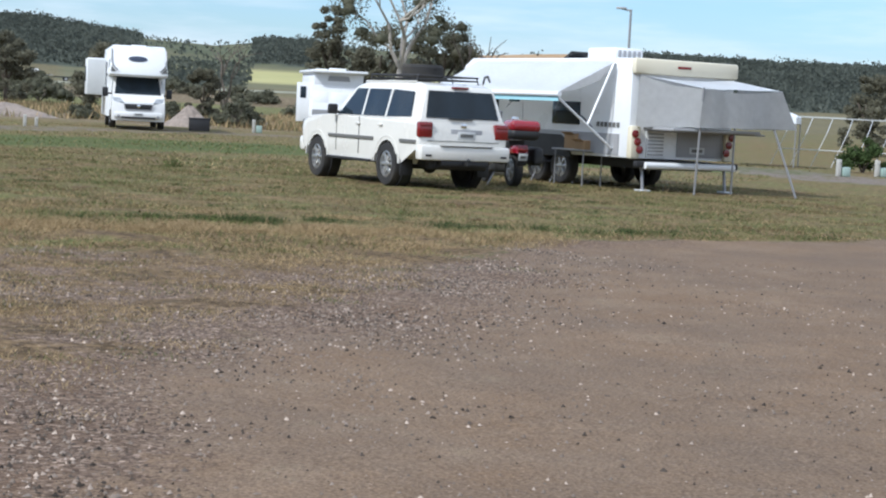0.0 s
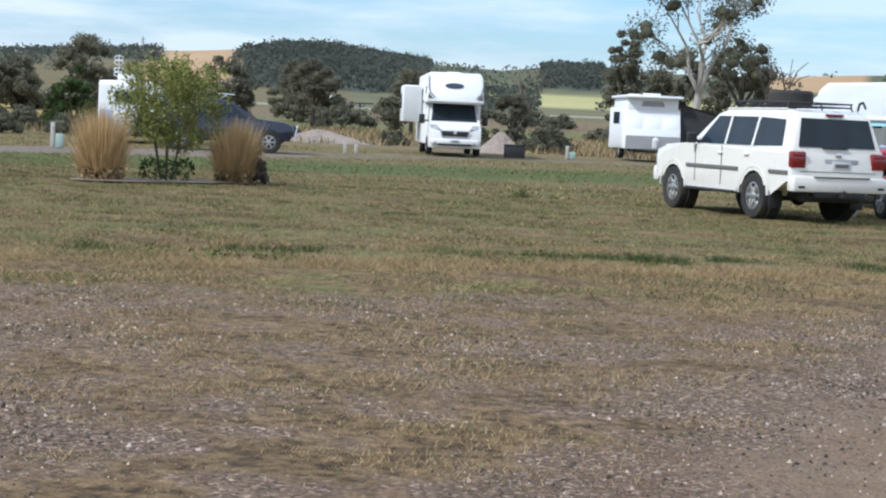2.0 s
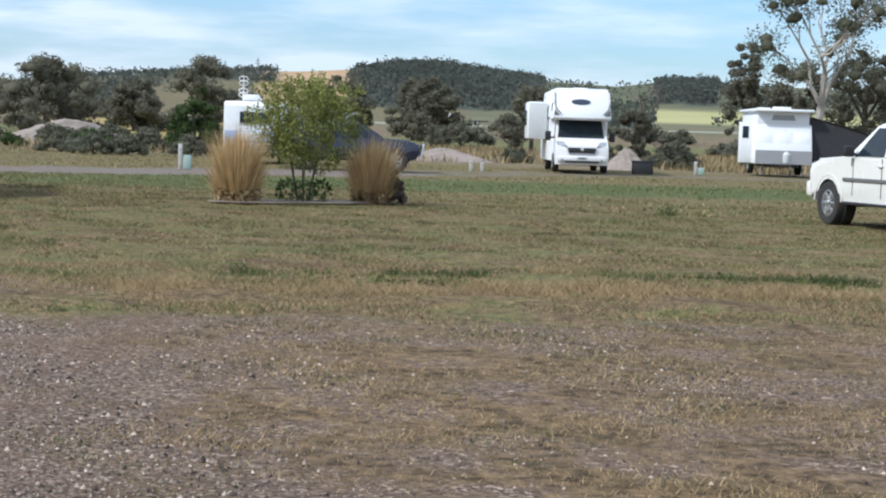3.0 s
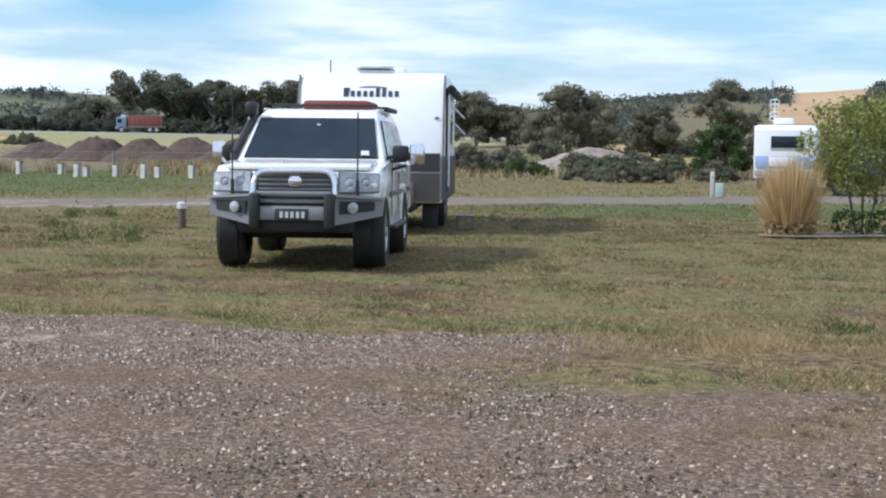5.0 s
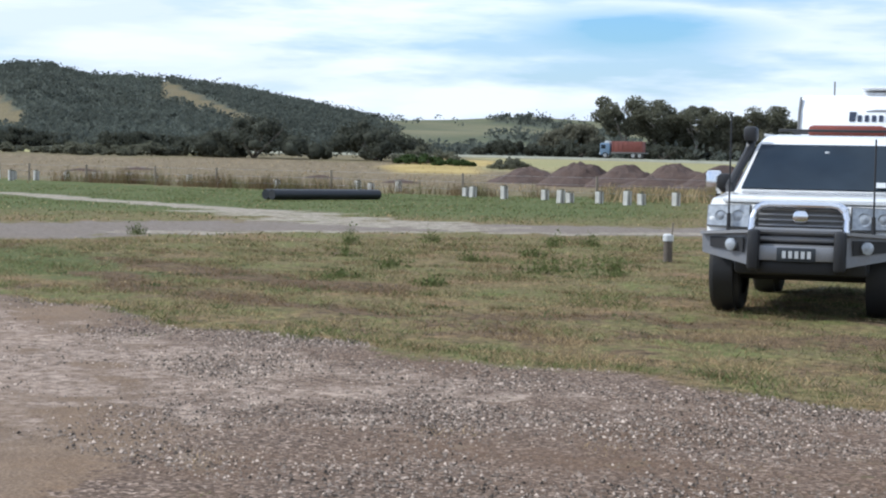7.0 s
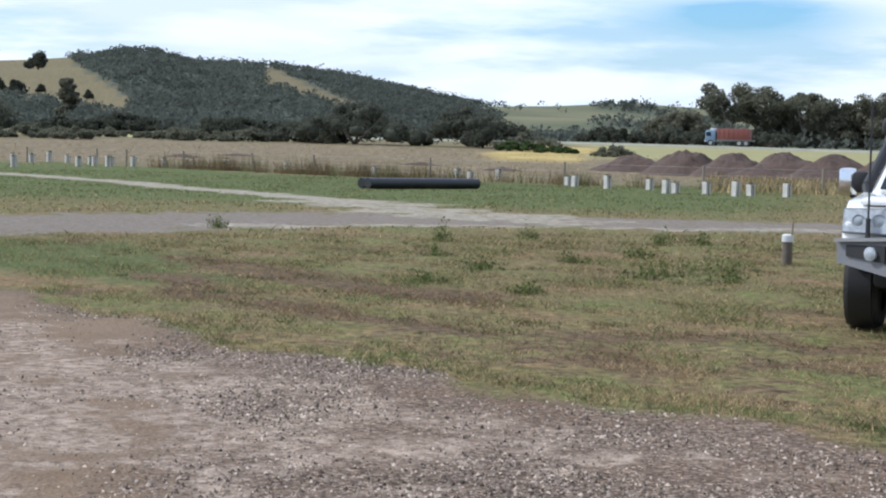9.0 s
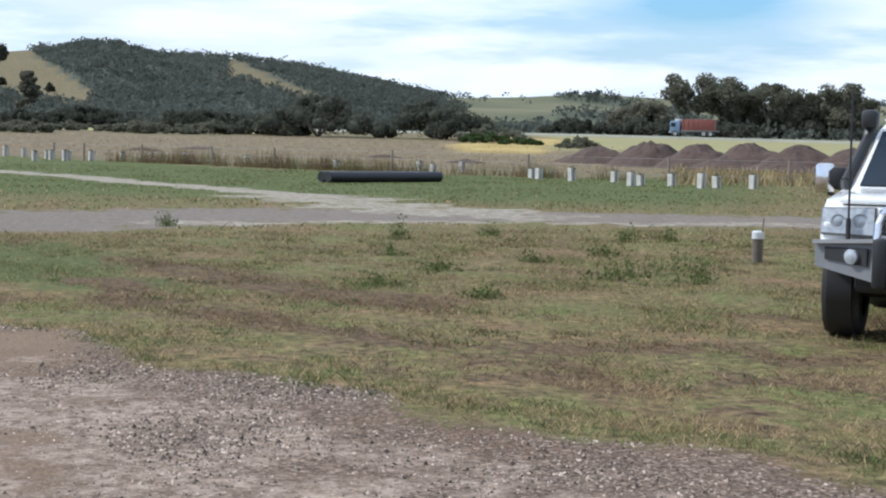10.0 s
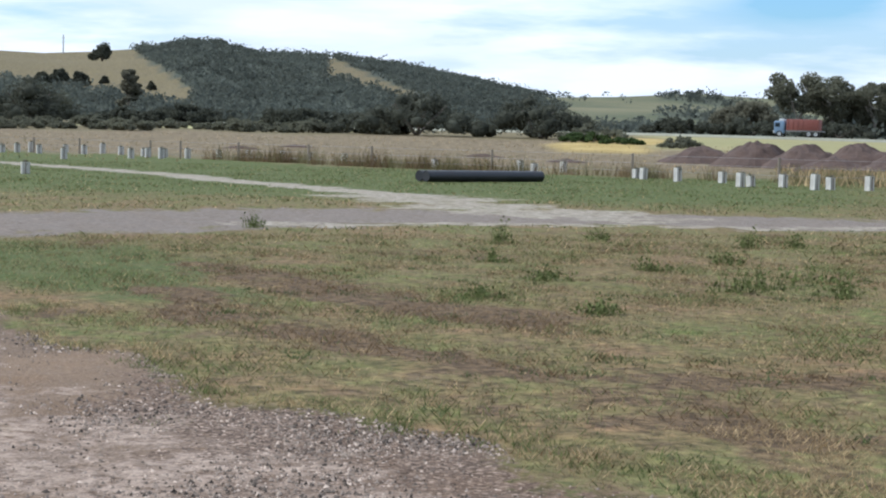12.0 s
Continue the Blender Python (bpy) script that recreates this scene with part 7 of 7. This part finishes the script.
def turf_tufts():
    """Uneven clumps that break up the mown grass."""
    cx, cy = scatter(3200, -32, 1, 9, 30)
    g, d, s, la, tr, go, lu, br = zones(cx, cy)
    ok = (g < 0.2) & (la < 0.2) & (s < 0.3)
    cx, cy = cx[ok], cy[ok]
    pick = rng.random(len(cx))
    m = 34
    for lo, hi, mm, name, tall in ((0, 0.40, M_LEAF_MID, "dark_tufts", 1.0), (0.40, 0.72, M_STRAW, "bleached_tufts", 0.8), (0.72, 1.0, M_RUST, "rusty_tufts", 0.9)):
        k = (pick >= lo) & (pick < hi)
        wide = np.repeat(rng.uniform(0.05, 0.16, k.sum()), m)
        x = np.repeat(cx[k], m) + rng.standard_normal(k.sum() * m) * wide
        y = np.repeat(cy[k], m) + rng.standard_normal(k.sum() * m) * wide * 0.7
        n = len(x)
        ob = blade_set(x, y, np.zeros(n) - 0.005, rng.uniform(0.015, 0.055, n) * tall, rng.uniform(0.006, 0.013, n), 1.1, mm, name)
        tagged(ob, {"dark_tufts": "dark green tufts in mown grass", "bleached_tufts": "bleached dry tufts in mown grass", "rusty_tufts": "rust-brown dead tufts in mown grass"}[name], "grass", kind="stuff")


low_cover()
turf_tufts()
mid_cover()
gravel_bed()


def weed(x, y, h, r):
    """A spindly weed: thin stalks that lean apart, with small narrow leaves along them."""
    ob = thing("weed", (x, y), (1, 0), "leafy green weed standing above mown grass", "weed", "weeds in the grass")
    n = 60
    q, a = rng.random(n) ** 0.8 * r * 1.15, rng.random(n) * 6.28
    hh = h * (0.3 + 0.95 * rng.random(n) ** 1.4) * (1 - 0.5 * q / r)
    blade_set(q * np.cos(a), q * np.sin(a), 0 * q - 0.01, hh, rng.uniform(0.005, 0.010, n), 0.45, M_BLADE_G, "stalk", ob, 2)["kind"] = "stuff"
    k = rng.integers(0, n, 150)
    pts = np.stack([q[k] * np.cos(a[k]) * 1.1, q[k] * np.sin(a[k]) * 1.1, hh[k] * rng.uniform(0.1, 0.95, 150)], -1) + rng.normal(0, 0.025, (150, 3))
    raw_mesh("foliage", *leaves(pts[pts[:, 2] > 0], 0.042, -0.3), M_BLADE_G, ob)["kind"] = "stuff"


for wx, wy, wh, wr in [(-32.0, 16.2, 0.42, 0.16), (-32.7, 18.2, 0.3, 0.2), (-25.9, 13.9, 0.26, 0.22), (-30.7, 19.7, 0.36, 0.22), (-30.6, 20.4, 0.34, 0.2), (-24.6, 15.8, 0.34, 0.30), (-23.4, 16.0, 0.42, 0.24), (-22.5, 12.7, 0.16, 0.2), (-24.1, 12.3, 0.15, 0.2), (-26.9, 15.8, 0.2, 0.2), (-36.1, 13.6, 0.30, 0.18), (-24.0, 15.1, 0.3, 0.26), (-25.2, 16.9, 0.3, 0.3), (-12.0, 29.4, 0.28, 0.14), (-27.8, 17.4, 0.25, 0.2), (-28.4, 14.4, 0.2, 0.2), (-9.3, 13.3, 0.12, 0.3), (-8.7, 13.4, 0.10, 0.25), (-8.2, 13.9, 0.12, 0.3), (-6.3, 15.9, 0.12, 0.35), (-5.8, 16.5, 0.12, 0.35), (-7.1, 14.9, 0.10, 0.2)]:
    weed(wx, wy, wh, wr)


# ---- heaps ----
def heap(x, y, h, r, material, label, name="soil_mound", stretch=1.3, turn=0.0):
    """A tipped heap: steep, lumpy, with a skirt that runs out onto the ground."""
    z0 = ground_z(x, y)
    n, m = 44, 16
    v, f = [(0, 0, h)], []
    for i in range(1, m + 1):
        d = 1.25 * i / m
        for k in range(n):
            a = 6.2832 * k / n
            p = Vector((math.cos(a) * d, math.sin(a) * d, 0))
            q = p + Vector((x, y, 0))
            lump = 0.22 * noise.noise(q * 1.6) + 0.12 * noise.noise(q * 4.1) + 0.07 * noise.noise(q * 9.3)
            z = h * max(1 - d ** 1.35 + lump * (1.2 - 0.7 * d), -0.12) if i < m else -0.2
            v.append((p.x * r * stretch * (1 + 0.15 * noise.noise(p * 1.3 + q)), p.y * r, z))
    for k in range(n):
        f.append((0, 1 + k, 1 + (k + 1) % n, 1 + (k + 1) % n))
        for i in range(m - 1):
            a, b = 1 + i * n + k, 1 + i * n + (k + 1) % n
            f.append((a, a + n, b + n, b))
    me = bpy.data.meshes.new(name)
    me.from_pydata(v, [], [q[:3] if q[2] == q[3] else q for q in f])
    me.materials.append(material)
    me.update()
    ob = new(name, me)
    ob.matrix_world = Matrix.Translation((x, y, z0)) @ Matrix.Rotation(turn, 4, "Z")
    return tagged(ob, label, "heap")


for h_az, h_r, hh, hr in ((58.3, 131, 1.35, 2.3), (56.6, 124, 1.85, 2.5), (55.0, 122, 1.65, 2.5), (53.4, 120, 1.8, 2.7), (51.8, 118, 1.7, 2.5), (50.2, 117, 1.6, 2.5), (48.6, 116, 1.7, 2.4), (54.2, 114, 1.0, 2.0), (52.5, 112, 0.9, 1.9)):
    heap(EYE[0] - math.sin(radians(h_az)) * h_r, EYE[1] + math.cos(radians(h_az)) * h_r, hh, hr, M_SOIL, "heap of dark brown soil at the paddock edge", turn=0.95)
for hx, hy in ((-131.0, 41.0), (-138.5, 48.0), (-122.5, 57.0), (-112.0, 58.5)):
    heap(hx, hy, 0.24, 0.6, M_SOIL, "low ridge of dark soil in the dry paddock", "soil_ridge", 2.6, 1.2)
heap(-38.7, 71.2, 0.62, 1.2, M_RUBBLE, "low heap of pale rubble among weeds", "rubble_mound", 1.9, 0.45)
heap(-41.0, 70.2, 0.45, 0.8, M_RUBBLE, "low heap of pale rubble among weeds", "rubble_mound", 1.5, 0.45)
heap(-29.2, 70.2, 0.85, 0.9, M_RUBBLE, "pale gravel pile behind a motorhome", "gravel_mound", 1.2)
heap(-63.5, 73.8, 1.3, 2.6, M_RUBBLE, "pale rubble heap grown over with scrub", "rubble_mound", 1.6, 0.8)
heap(-70.0, 68.5, 1.3, 2.4, M_SOIL, "dark soil heap grown over with scrub", "soil_mound", 1.6, 0.8)
for sx, sy, st, sw in [(-62.0, 71.0, 1.4, 1.3), (-66.5, 70.0, 1.7, 1.4), (-59.5, 70.5, 1.2, 1.2), (-69.5, 66.5, 1.5, 1.5), (-72.5, 63.5, 1.2, 1.3), (-56.5, 69.0, 1.5, 1.2), (-52.5, 66.5, 1.3, 1.1), (-41.5, 73.0, 0.9, 0.8), (-36.5, 74.5, 0.9, 0.8), (-31.0, 80.0, 1.3, 1.2), (-26.5, 82.0, 1.3, 1.2), (-45.5, 60.5, 1.0, 1.1)]:
    tree("scrub", sx, sy, st, sw, M_LEAF_OLIVE, "low olive scrub at the edge of the flat")


# ---- small things of the flat ----
def drain_pipe():
    ob = thing("drain_pipe", (-67.0, 31.8), (-0.36, 0.93), "long black corrugated drain pipes lying on grass", "pipe")
    for y, z in ((0.0, 0.2), (0.36, 0.2)):
        prof = []
        for i in range(60):
            t = -2.95 + 6.15 * i / 59
            prof.append((0.20 + 0.012 * (i % 2), t))
        part("pipe_length", lathe(prof, (0, y, z), "X", 14), M_POLY, ob)


def tree_guard(x, y, h=0.48, lean=0.0):
    ob = thing("tree_guard", (x, y), (1, 0), "white plastic sapling guard on a timber stake", "tree guard", "row of sapling guards", z=ground_z(x, y))
    bm = bmesh.new()
    q = [(-0.15, -0.13), (0.15, -0.13), (0.02, 0.17)]
    for (ax, ay), (bx, by) in zip(q, q[1:] + q[:1]):
        slab([(ax, ay, 0), (bx, by, 0), (bx + lean, by, h), (ax + lean, ay, h)], 0.008, bm)
    part("sleeve", bm, M_TUBE, ob)
    part("stake", box((0.12, 0.0, h * 0.6), (0.03, 0.03, h * 1.2)), M_WOOD, ob)
    lv, lf = leaves(lobe_points((0, 0, h * 0.95), 0.12, 30), 0.1)
    raw_mesh("sapling", lv, lf, M_LEAF_OLIVE, ob)


GUARDS = [(-104.9, 19.9), (-105.5, 20.8), (-106.4, 21.7), (-104.3, 21.8), (-94.3, 21.3), (-108.3, 24.0), (-105.4, 24.5), (-107.6, 26.0), (-105.9, 26.7), (-98.0, 25.5), (-103.2, 27.4), (-101.0, 27.1), (-99.1, 27.4), (-102.0, 28.3), (-100.5, 29.2), (-103.4, 31.8), (-101.0, 32.8), (-98.5, 34.0), (-99.9, 36.1), (-95.1, 36.4), (-92.7, 37.2), (-87.5, 38.5), (-83.3, 41.2), (-82.6, 41.6), (-85.9, 44.9), (-75.5, 43.2), (-73.8, 42.6), (-70.9, 42.6), (-69.5, 43.9), (-64.0, 41.2), (-64.2, 41.8), (-63.8, 43.0), (-61.2, 42.6), (-61.6, 43.6), (-60.6, 44.6), (-70.4, 15.5)]
for k, (gx, gy) in enumerate(GUARDS):
    tree_guard(gx, gy, 0.42 + 0.16 * ((k * 7) % 5) / 4, 0.03 * ((k % 3) - 1))
drain_pipe()


def fence():
    ob = thing("paddock_fence", (-112.3, 22.8), (1, 0), "post and wire fence along the dry paddock", "fence")
    for ax, ay in FENCE:
        px, py = ax + 112.3, ay - 22.8
        part("post", rod((px, py, -0.1), (px, py, 1.12), 0.06, sides=8), M_WOOD, ob)
    for (ax, ay), (bx, by) in zip(FENCE[:-1], FENCE[1:]):
        for z in (0.35, 0.7, 1.05):
            part("wire", rod((ax + 112.3, ay - 22.8, z), (bx + 112.3, by - 22.8, z), 0.005, sides=4), M_STEEL, ob)


fence()


def reeds():
    """Dry stalks in clumps along the fence, thickest behind the drain pipes."""
    t = np.concatenate([rng.uniform(0.30, 0.95, 90), rng.normal(0.62, 0.10, 60), np.repeat([0.50, 0.58, 0.70, 0.84], 9) + rng.normal(0, 0.006, 36)])
    cx = np.interp(t, [0, 0.5, 0.7, 1], [-105, -96, -86, -66])
    cy = np.interp(cx, [-105, -98.5, -94, -90, -84, -76.6, -66], [24, 31.5, 34, 36, 40, 43.6, 50]) + rng.normal(0.6, 0.7, len(cx))
    m = 30
    x = np.repeat(cx, m) + rng.normal(0, 0.28, len(cx) * m)
    y = np.repeat(cy, m) + rng.normal(0, 0.28, len(cx) * m)
    n = len(x)
    tall = np.repeat(rng.uniform(0.5, 1.25, len(cx)), m) * rng.uniform(0.4, 1.0, n)
    brown = np.repeat(rng.random(len(cx)) < 0.45, m)
    for mask, mm, name in ((brown, M_RUST, "brown_stalks"), (~brown, M_BLADE, "paddock_reeds")):
        ob = blade_set(x[mask], y[mask], land_height(x[mask], y[mask]), tall[mask], rng.uniform(0.015, 0.035, mask.sum()), 0.3, mm, name)
        tagged(ob, "tall dry grass along the paddock fence", "grass", kind="stuff")


reeds()


def rough_grass():
    n = 46000
    az, r = rng.uniform(8, 88, n), rng.uniform(74, 118, n)
    r = np.where(az > 56, 92 + (r - 74) * 2.0, r)
    az = np.radians(az)
    x, y = EYE[0] - np.sin(az) * r, EYE[1] + np.cos(az) * r
    keep = (np.sin(x * 0.35 + np.sin(y * 0.3)) * np.cos(y * 0.4) > -0.25) & (near_line(x, y, LANE) > 5)
    x, y = x[keep], y[keep]
    west = np.degrees(np.arctan2(-(x - EYE[0]), y - EYE[1])) > 56
    thin = ~west | (rng.random(len(x)) < 0.25)
    x, y, west = x[thin], y[thin], west[thin]
    half = rng.random(len(x)) < np.where(west, 0.75, 0.6)
    for mask, m, name in ((half, M_STRAW, "rough_straw"), (~half, M_BLADE, "rough_sedge")):
        k = mask.sum()
        ob = blade_set(x[mask], y[mask], land_height(x[mask], y[mask]) - 0.02, rng.uniform(0.15, 0.55, k) * np.where(west[mask], 0.45, 1.0), rng.uniform(0.05, 0.12, k), 0.5, m, name)
        tagged(ob, "rank unmown grass beyond the lane", "grass", kind="stuff")


rough_grass()


def bollard():
    ob = thing("timber_stump", (-26.25, 18.95), (0.7, -0.7), "short weathered timber post with a metal cap", "post")
    part("post", rod((0, 0, -0.1), (0, 0, 0.34), 0.075, sides=12, r2=0.07), M_BARK_D, ob)
    part("cap", lathe([(0.085, 0.33), (0.085, 0.42), (0.06, 0.44)], (0, 0, 0), "Z", 14), M_PLATE, ob, "pale metal cap")
    part("stick", rod((0.02, 0.05, 0.3), (0.05, 0.08, 0.62), 0.012, sides=6), M_WOOD, ob)


def water_post(x, y, h, label, green=True):
    ob = thing("water_post", (x, y), (0.5, -0.85), label, "tap post", z=ground_z(x, y))
    part("post", box((0, 0, h / 2), (0.14, 0.12, h), 0.015), M_TUBE, ob)
    part("tap", rod((0.06, 0, h * 0.8), (0.16, 0, h * 0.78), 0.02), M_CHROME, ob)
    if green:
        part("meter_box", box((0.0, 0.22, h * 0.28), (0.24, 0.24, h * 0.56), 0.03), M_GREENPL, ob, "green plastic box")


bollard()
water_post(-32.9, 43.0, 0.78, "white tap post with a pale green box")
water_post(-29.2, 55.4, 0.42, "short white tap post at the lane edge", False)
water_post(-28.9, 55.7, 0.34, "short white tap post at the lane edge", False)
water_post(-0.2, 51.1, 0.5, "pale green service post in grass")
water_post(0.9, 53.3, 0.5, "pale green service post in grass")
water_post(-24.6, 66.5, 0.55, "pale service post beside a caravan")


def lamp_post():
    ob = thing("street_lamp", (-7.85, 59.0), (-1, 0), "tall thin steel lamp post with one arm", "street lamp")
    part("pole", rod((0, 0, 0), (0, 0, 5.2), 0.06, sides=10, r2=0.04), M_STEEL, ob)
    part("arm", rod((0, 0, 5.15), (0.42, 0, 5.24), 0.03), M_STEEL, ob)
    part("lamp_head", box((0.34, 0, 5.24), (0.36, 0.14, 0.07), 0.02), M_GREYVAN, ob)


def crate():
    ob = thing("storage_crate", (-25.0, 61.6), (0.47, -0.88), "black plastic crate beside a motorhome", "crate", z=0.06)
    part("tub", box((0, 0, 0.24), (0.5, 0.78, 0.48), 0.03), M_BLACK, ob)
    part("lid", box((0, 0, 0.49), (0.54, 0.82, 0.05), 0.015), M_BLACK, ob)


def camp_table():
    ob = thing("camp_table", (-4.75, 32.55), (-0.707, 0.707), "folding camp table under the awning", "table")
    part("tabletop", box((0, 0, 0.70), (1.1, 0.55, 0.03), 0.008), M_GREYVAN, ob)
    for sx in (-0.48, 0.48):
        for sy in (-0.22, 0.22):
            part("leg", rod((sx, sy, 0), (sx, sy, 0.69), 0.015, sides=6), M_STEEL, ob)
    for k, (dx, dy, s, m, lab) in enumerate([(0.12, 0.0, (0.36, 0.3, 0.30), M_CARD, "open brown cardboard box"), (-0.3, 0.05, (0.34, 0.3, 0.18), M_CARD, "brown cardboard carton")]):
        b = thing("cardboard_box", (0, 0), (1, 0), lab + " on a camp table", "box")
        b.matrix_world = ob.matrix_world @ Matrix.Translation((dx, dy, 0.716))
        part("carton", box((0, 0, s[2] / 2), s, 0.006), m, b)
        part("flap", box((0.0, s[1] / 2 + 0.05, s[2]), (s[0], 0.11, 0.006), 0.0, None, 25, "X"), m, b)


def camp_chair():
    ob = thing("camp_chair", (-5.6, 33.6), (-0.3, -0.95), "black folding camp chair under the awning", "chair")
    part("seat", box((0, 0, 0.42), (0.46, 0.5, 0.04), 0.015), M_CANVAS_D, ob)
    part("backrest", box((-0.22, 0, 0.70), (0.04, 0.5, 0.5), 0.015, tilt=-10), M_CANVAS_D, ob)
    for sx in (-0.2, 0.2):
        for sy in (-0.22, 0.22):
            part("leg", rod((sx, sy, 0), (-sx * 0.8, sy, 0.42), 0.012, sides=6), M_STEEL, ob)


def pipe_frame():
    ob = thing("hothouse_frame", (1.5, 64.0), (1, 0.05), "long low hothouse frame of pale steel hoops", "frame")
    for k in range(22):
        x = -4.5 + 0.72 * k
        pts = [(x, -1.6, 0), (x + 0.5, -1.3, 1.2), (x + 0.7, 0, 1.75), (x + 0.7, 1.3, 1.75)]
        part("hoop", bend_bar(pts, 0.014, 6), M_PLATE, ob)
    for y, z in ((0, 1.78), (1.3, 1.78), (-1.45, 0.6)):
        part("rail", rod((-4.2, y, z), (11, y, z), 0.016, sides=6), M_PLATE, ob)


def marquee():
    ob = thing("small_marquee", (-3.4, 60.5), (1, 0), "white peaked canopy behind the annexe", "marquee")
    bm = bmesh.new()
    base = [bm.verts.new((sx * 1.5, sy * 1.5, 1.75)) for sx, sy in ((-1, -1), (1, -1), (1, 1), (-1, 1))]
    drop = [bm.verts.new((sx * 1.5, sy * 1.5, 1.5)) for sx, sy in ((-1, -1), (1, -1), (1, 1), (-1, 1))]
    tip = bm.verts.new((0, 0, 2.35))
    for k in range(4):
        bm.faces.new((base[k], base[(k + 1) % 4], tip))
        bm.faces.new((drop[k], drop[(k + 1) % 4], base[(k + 1) % 4], base[k]))
    part("canopy", bm, M_CANVAS_W, ob)
    for sx in (-1.48, 1.48):
        for sy in (-1.48, 1.48):
            part("leg", rod((sx, sy, 0), (sx, sy, 1.7), 0.025, sides=6), M_STEEL, ob)


def highway():
    """The main road on its low bank, with pale gravel shoulders."""
    line = [(-330, 35), (-262, 100), (-213.5, 147), (-178, 186), (-121, 229), (-60, 264), (20, 300), (110, 330)]
    pts = []
    for (ax, ay), (bx, by) in zip(line[:-1], line[1:]):
        for t in np.linspace(0, 1, 12, endpoint=False):
            pts.append(Vector((ax + (bx - ax) * t, ay + (by - ay) * t, 0)))
    road_v, road_f = [], []
    for k, p in enumerate(pts):
        d = (pts[min(k + 1, len(pts) - 1)] - pts[max(k - 1, 0)]).normalized()
        side = Vector((d.y, -d.x, 0))
        z = ground_z(p.x, p.y)
        for off, up in ((-6.5, -0.3), (-4.4, 0.20), (-3.4, 0.25), (3.4, 0.25), (4.4, 0.20), (6.5, -0.3)):
            q = p + side * off
            road_v.append((q.x, q.y, z + up))
    for k in range(len(pts) - 1):
        for j in range(5):
            a = k * 6 + j
            road_f.append((a, a + 1, a + 7, a + 6))
    ob = raw_mesh("road", road_v, road_f, mat("pale_road_gravel", (0.24, 0.235, 0.17), 0.9, var=0.3, scale=0.4, bscale=3))
    tagged(ob, "pale country road on a low bank", "road", kind="structure")


def road_truck():
    ob = thing("truck", (-213.5, 147.0), (-0.73, -0.68), "distant truck with a blue cab and red load on the road", "truck", z=ground_z(-213.5, 147.0) + 0.25)
    part("tray", box((-1.9, 0, 0.85), (5.2, 2.3, 0.22), 0.03), M_GREY, ob)
    rust = mat("rust_red_steel", (0.20, 0.060, 0.045), 0.6, var=0.25, scale=0.6)
    load = part("load", box((-1.7, 0, 1.75), (4.6, 2.25, 1.6), 0.05), rust, ob, "rust-red bin")
    for k in range(7):
        part("load_rib", box((-3.8 + 0.7 * k, 0, 1.75), (0.08, 2.33, 1.5), 0.02), rust, load)
    cab = part("cab", box((1.65, 0, 1.40), (1.5, 2.2, 1.75), 0.15), mat("blue_cab_paint", (0.17, 0.25, 0.35), 0.35, var=0.1), ob, "pale blue cab")
    part("windscreen", box((2.42, 0, 1.75), (0.03, 1.9, 0.7), 0.01), M_GLASS, cab)
    part("bumper", box((2.42, 0, 0.72), (0.15, 2.2, 0.35), 0.05), M_PLATE, cab, "white bumper")
    part("wind_deflector", box((1.4, 0, 2.42), (0.7, 1.7, 0.35), 0.1), M_PLATE, cab)
    for s in (1, -1):
        part("cab_window", box((1.9, s * 1.11, 1.75), (0.7, 0.03, 0.6), 0.02), M_GLASS, cab)
        for x in (-3.6, -2.6, 1.6):
            wheel(ob, x, s * 0.98, 0.46, 0.28, s)


def road_ute():
    ob = thing("farm_ute", (-121.0, 228.0), (-0.84, -0.54), "distant white tray ute towing a low trailer", "car", z=ground_z(-121, 228) + 0.25)
    part("body", shell([(x, z, 0.85) for x, z in [(2.4, 0.4), (2.45, 0.85), (1.5, 1.0), (0.95, 1.62), (-0.2, 1.65), (-0.3, 0.95), (-0.3, 0.4)]], bev=0.05), M_WHITE, ob)
    part("tray", box((-1.3, 0, 0.82), (2.0, 1.8, 0.12), 0.02), M_STEEL, ob)
    part("side_window", box((0.4, -0.86, 1.32), (0.9, 0.03, 0.38), 0.02), M_GLASS, ob)
    for s in (1, -1):
        for x in (-1.4, 1.6):
            wheel(ob, x, s * 0.75, 0.36, 0.22, s)
        wheel(ob, -4.2, s * 0.85, 0.34, 0.2, s)
    part("trailer_deck", box((-4.2, 0, 0.62), (3.4, 1.9, 0.16), 0.03), M_BLACK, ob, "dark trailer deck")
    part("drawbar", rod((-2.6, 0, 0.55), (-1.5, 0, 0.5), 0.05), M_BLACK, ob)


def pylon(x, y, h, label):
    """A lattice mast far off on the ridge."""
    ob = thing("lattice_mast", (x, y), (1, 0), label, "mast", z=ground_z(x, y))
    for sx in (-1, 1):
        part("leg", rod((sx * h * 0.09, 0, -0.5), (sx * h * 0.02, 0, h), h * 0.020, sides=6), M_STEEL, ob)
    for z, w in ((0.6, 0.22), (0.8, 0.2)):
        part("cross_arm", rod((-h * w, 0, h * z), (h * w, 0, h * z), h * 0.020, sides=6), M_STEEL, ob)
    for k in range(5):
        a, b = k / 5, (k + 1) / 5
        part("brace", rod((h * 0.09 * (1 - a), 0, h * a), (-h * 0.09 * (1 - b), 0, h * b), h * 0.014, sides=6), M_STEEL, ob)


lamp_post()
crate()
camp_table()
camp_chair()
pipe_frame()
marquee()
highway()
road_truck()
road_ute()
pylon(-599.2, 114.6, 6.5, "steel lattice mast on the far ridge")
pylon(-335.0, 491.0, 5.0, "small steel mast on the far ridge")
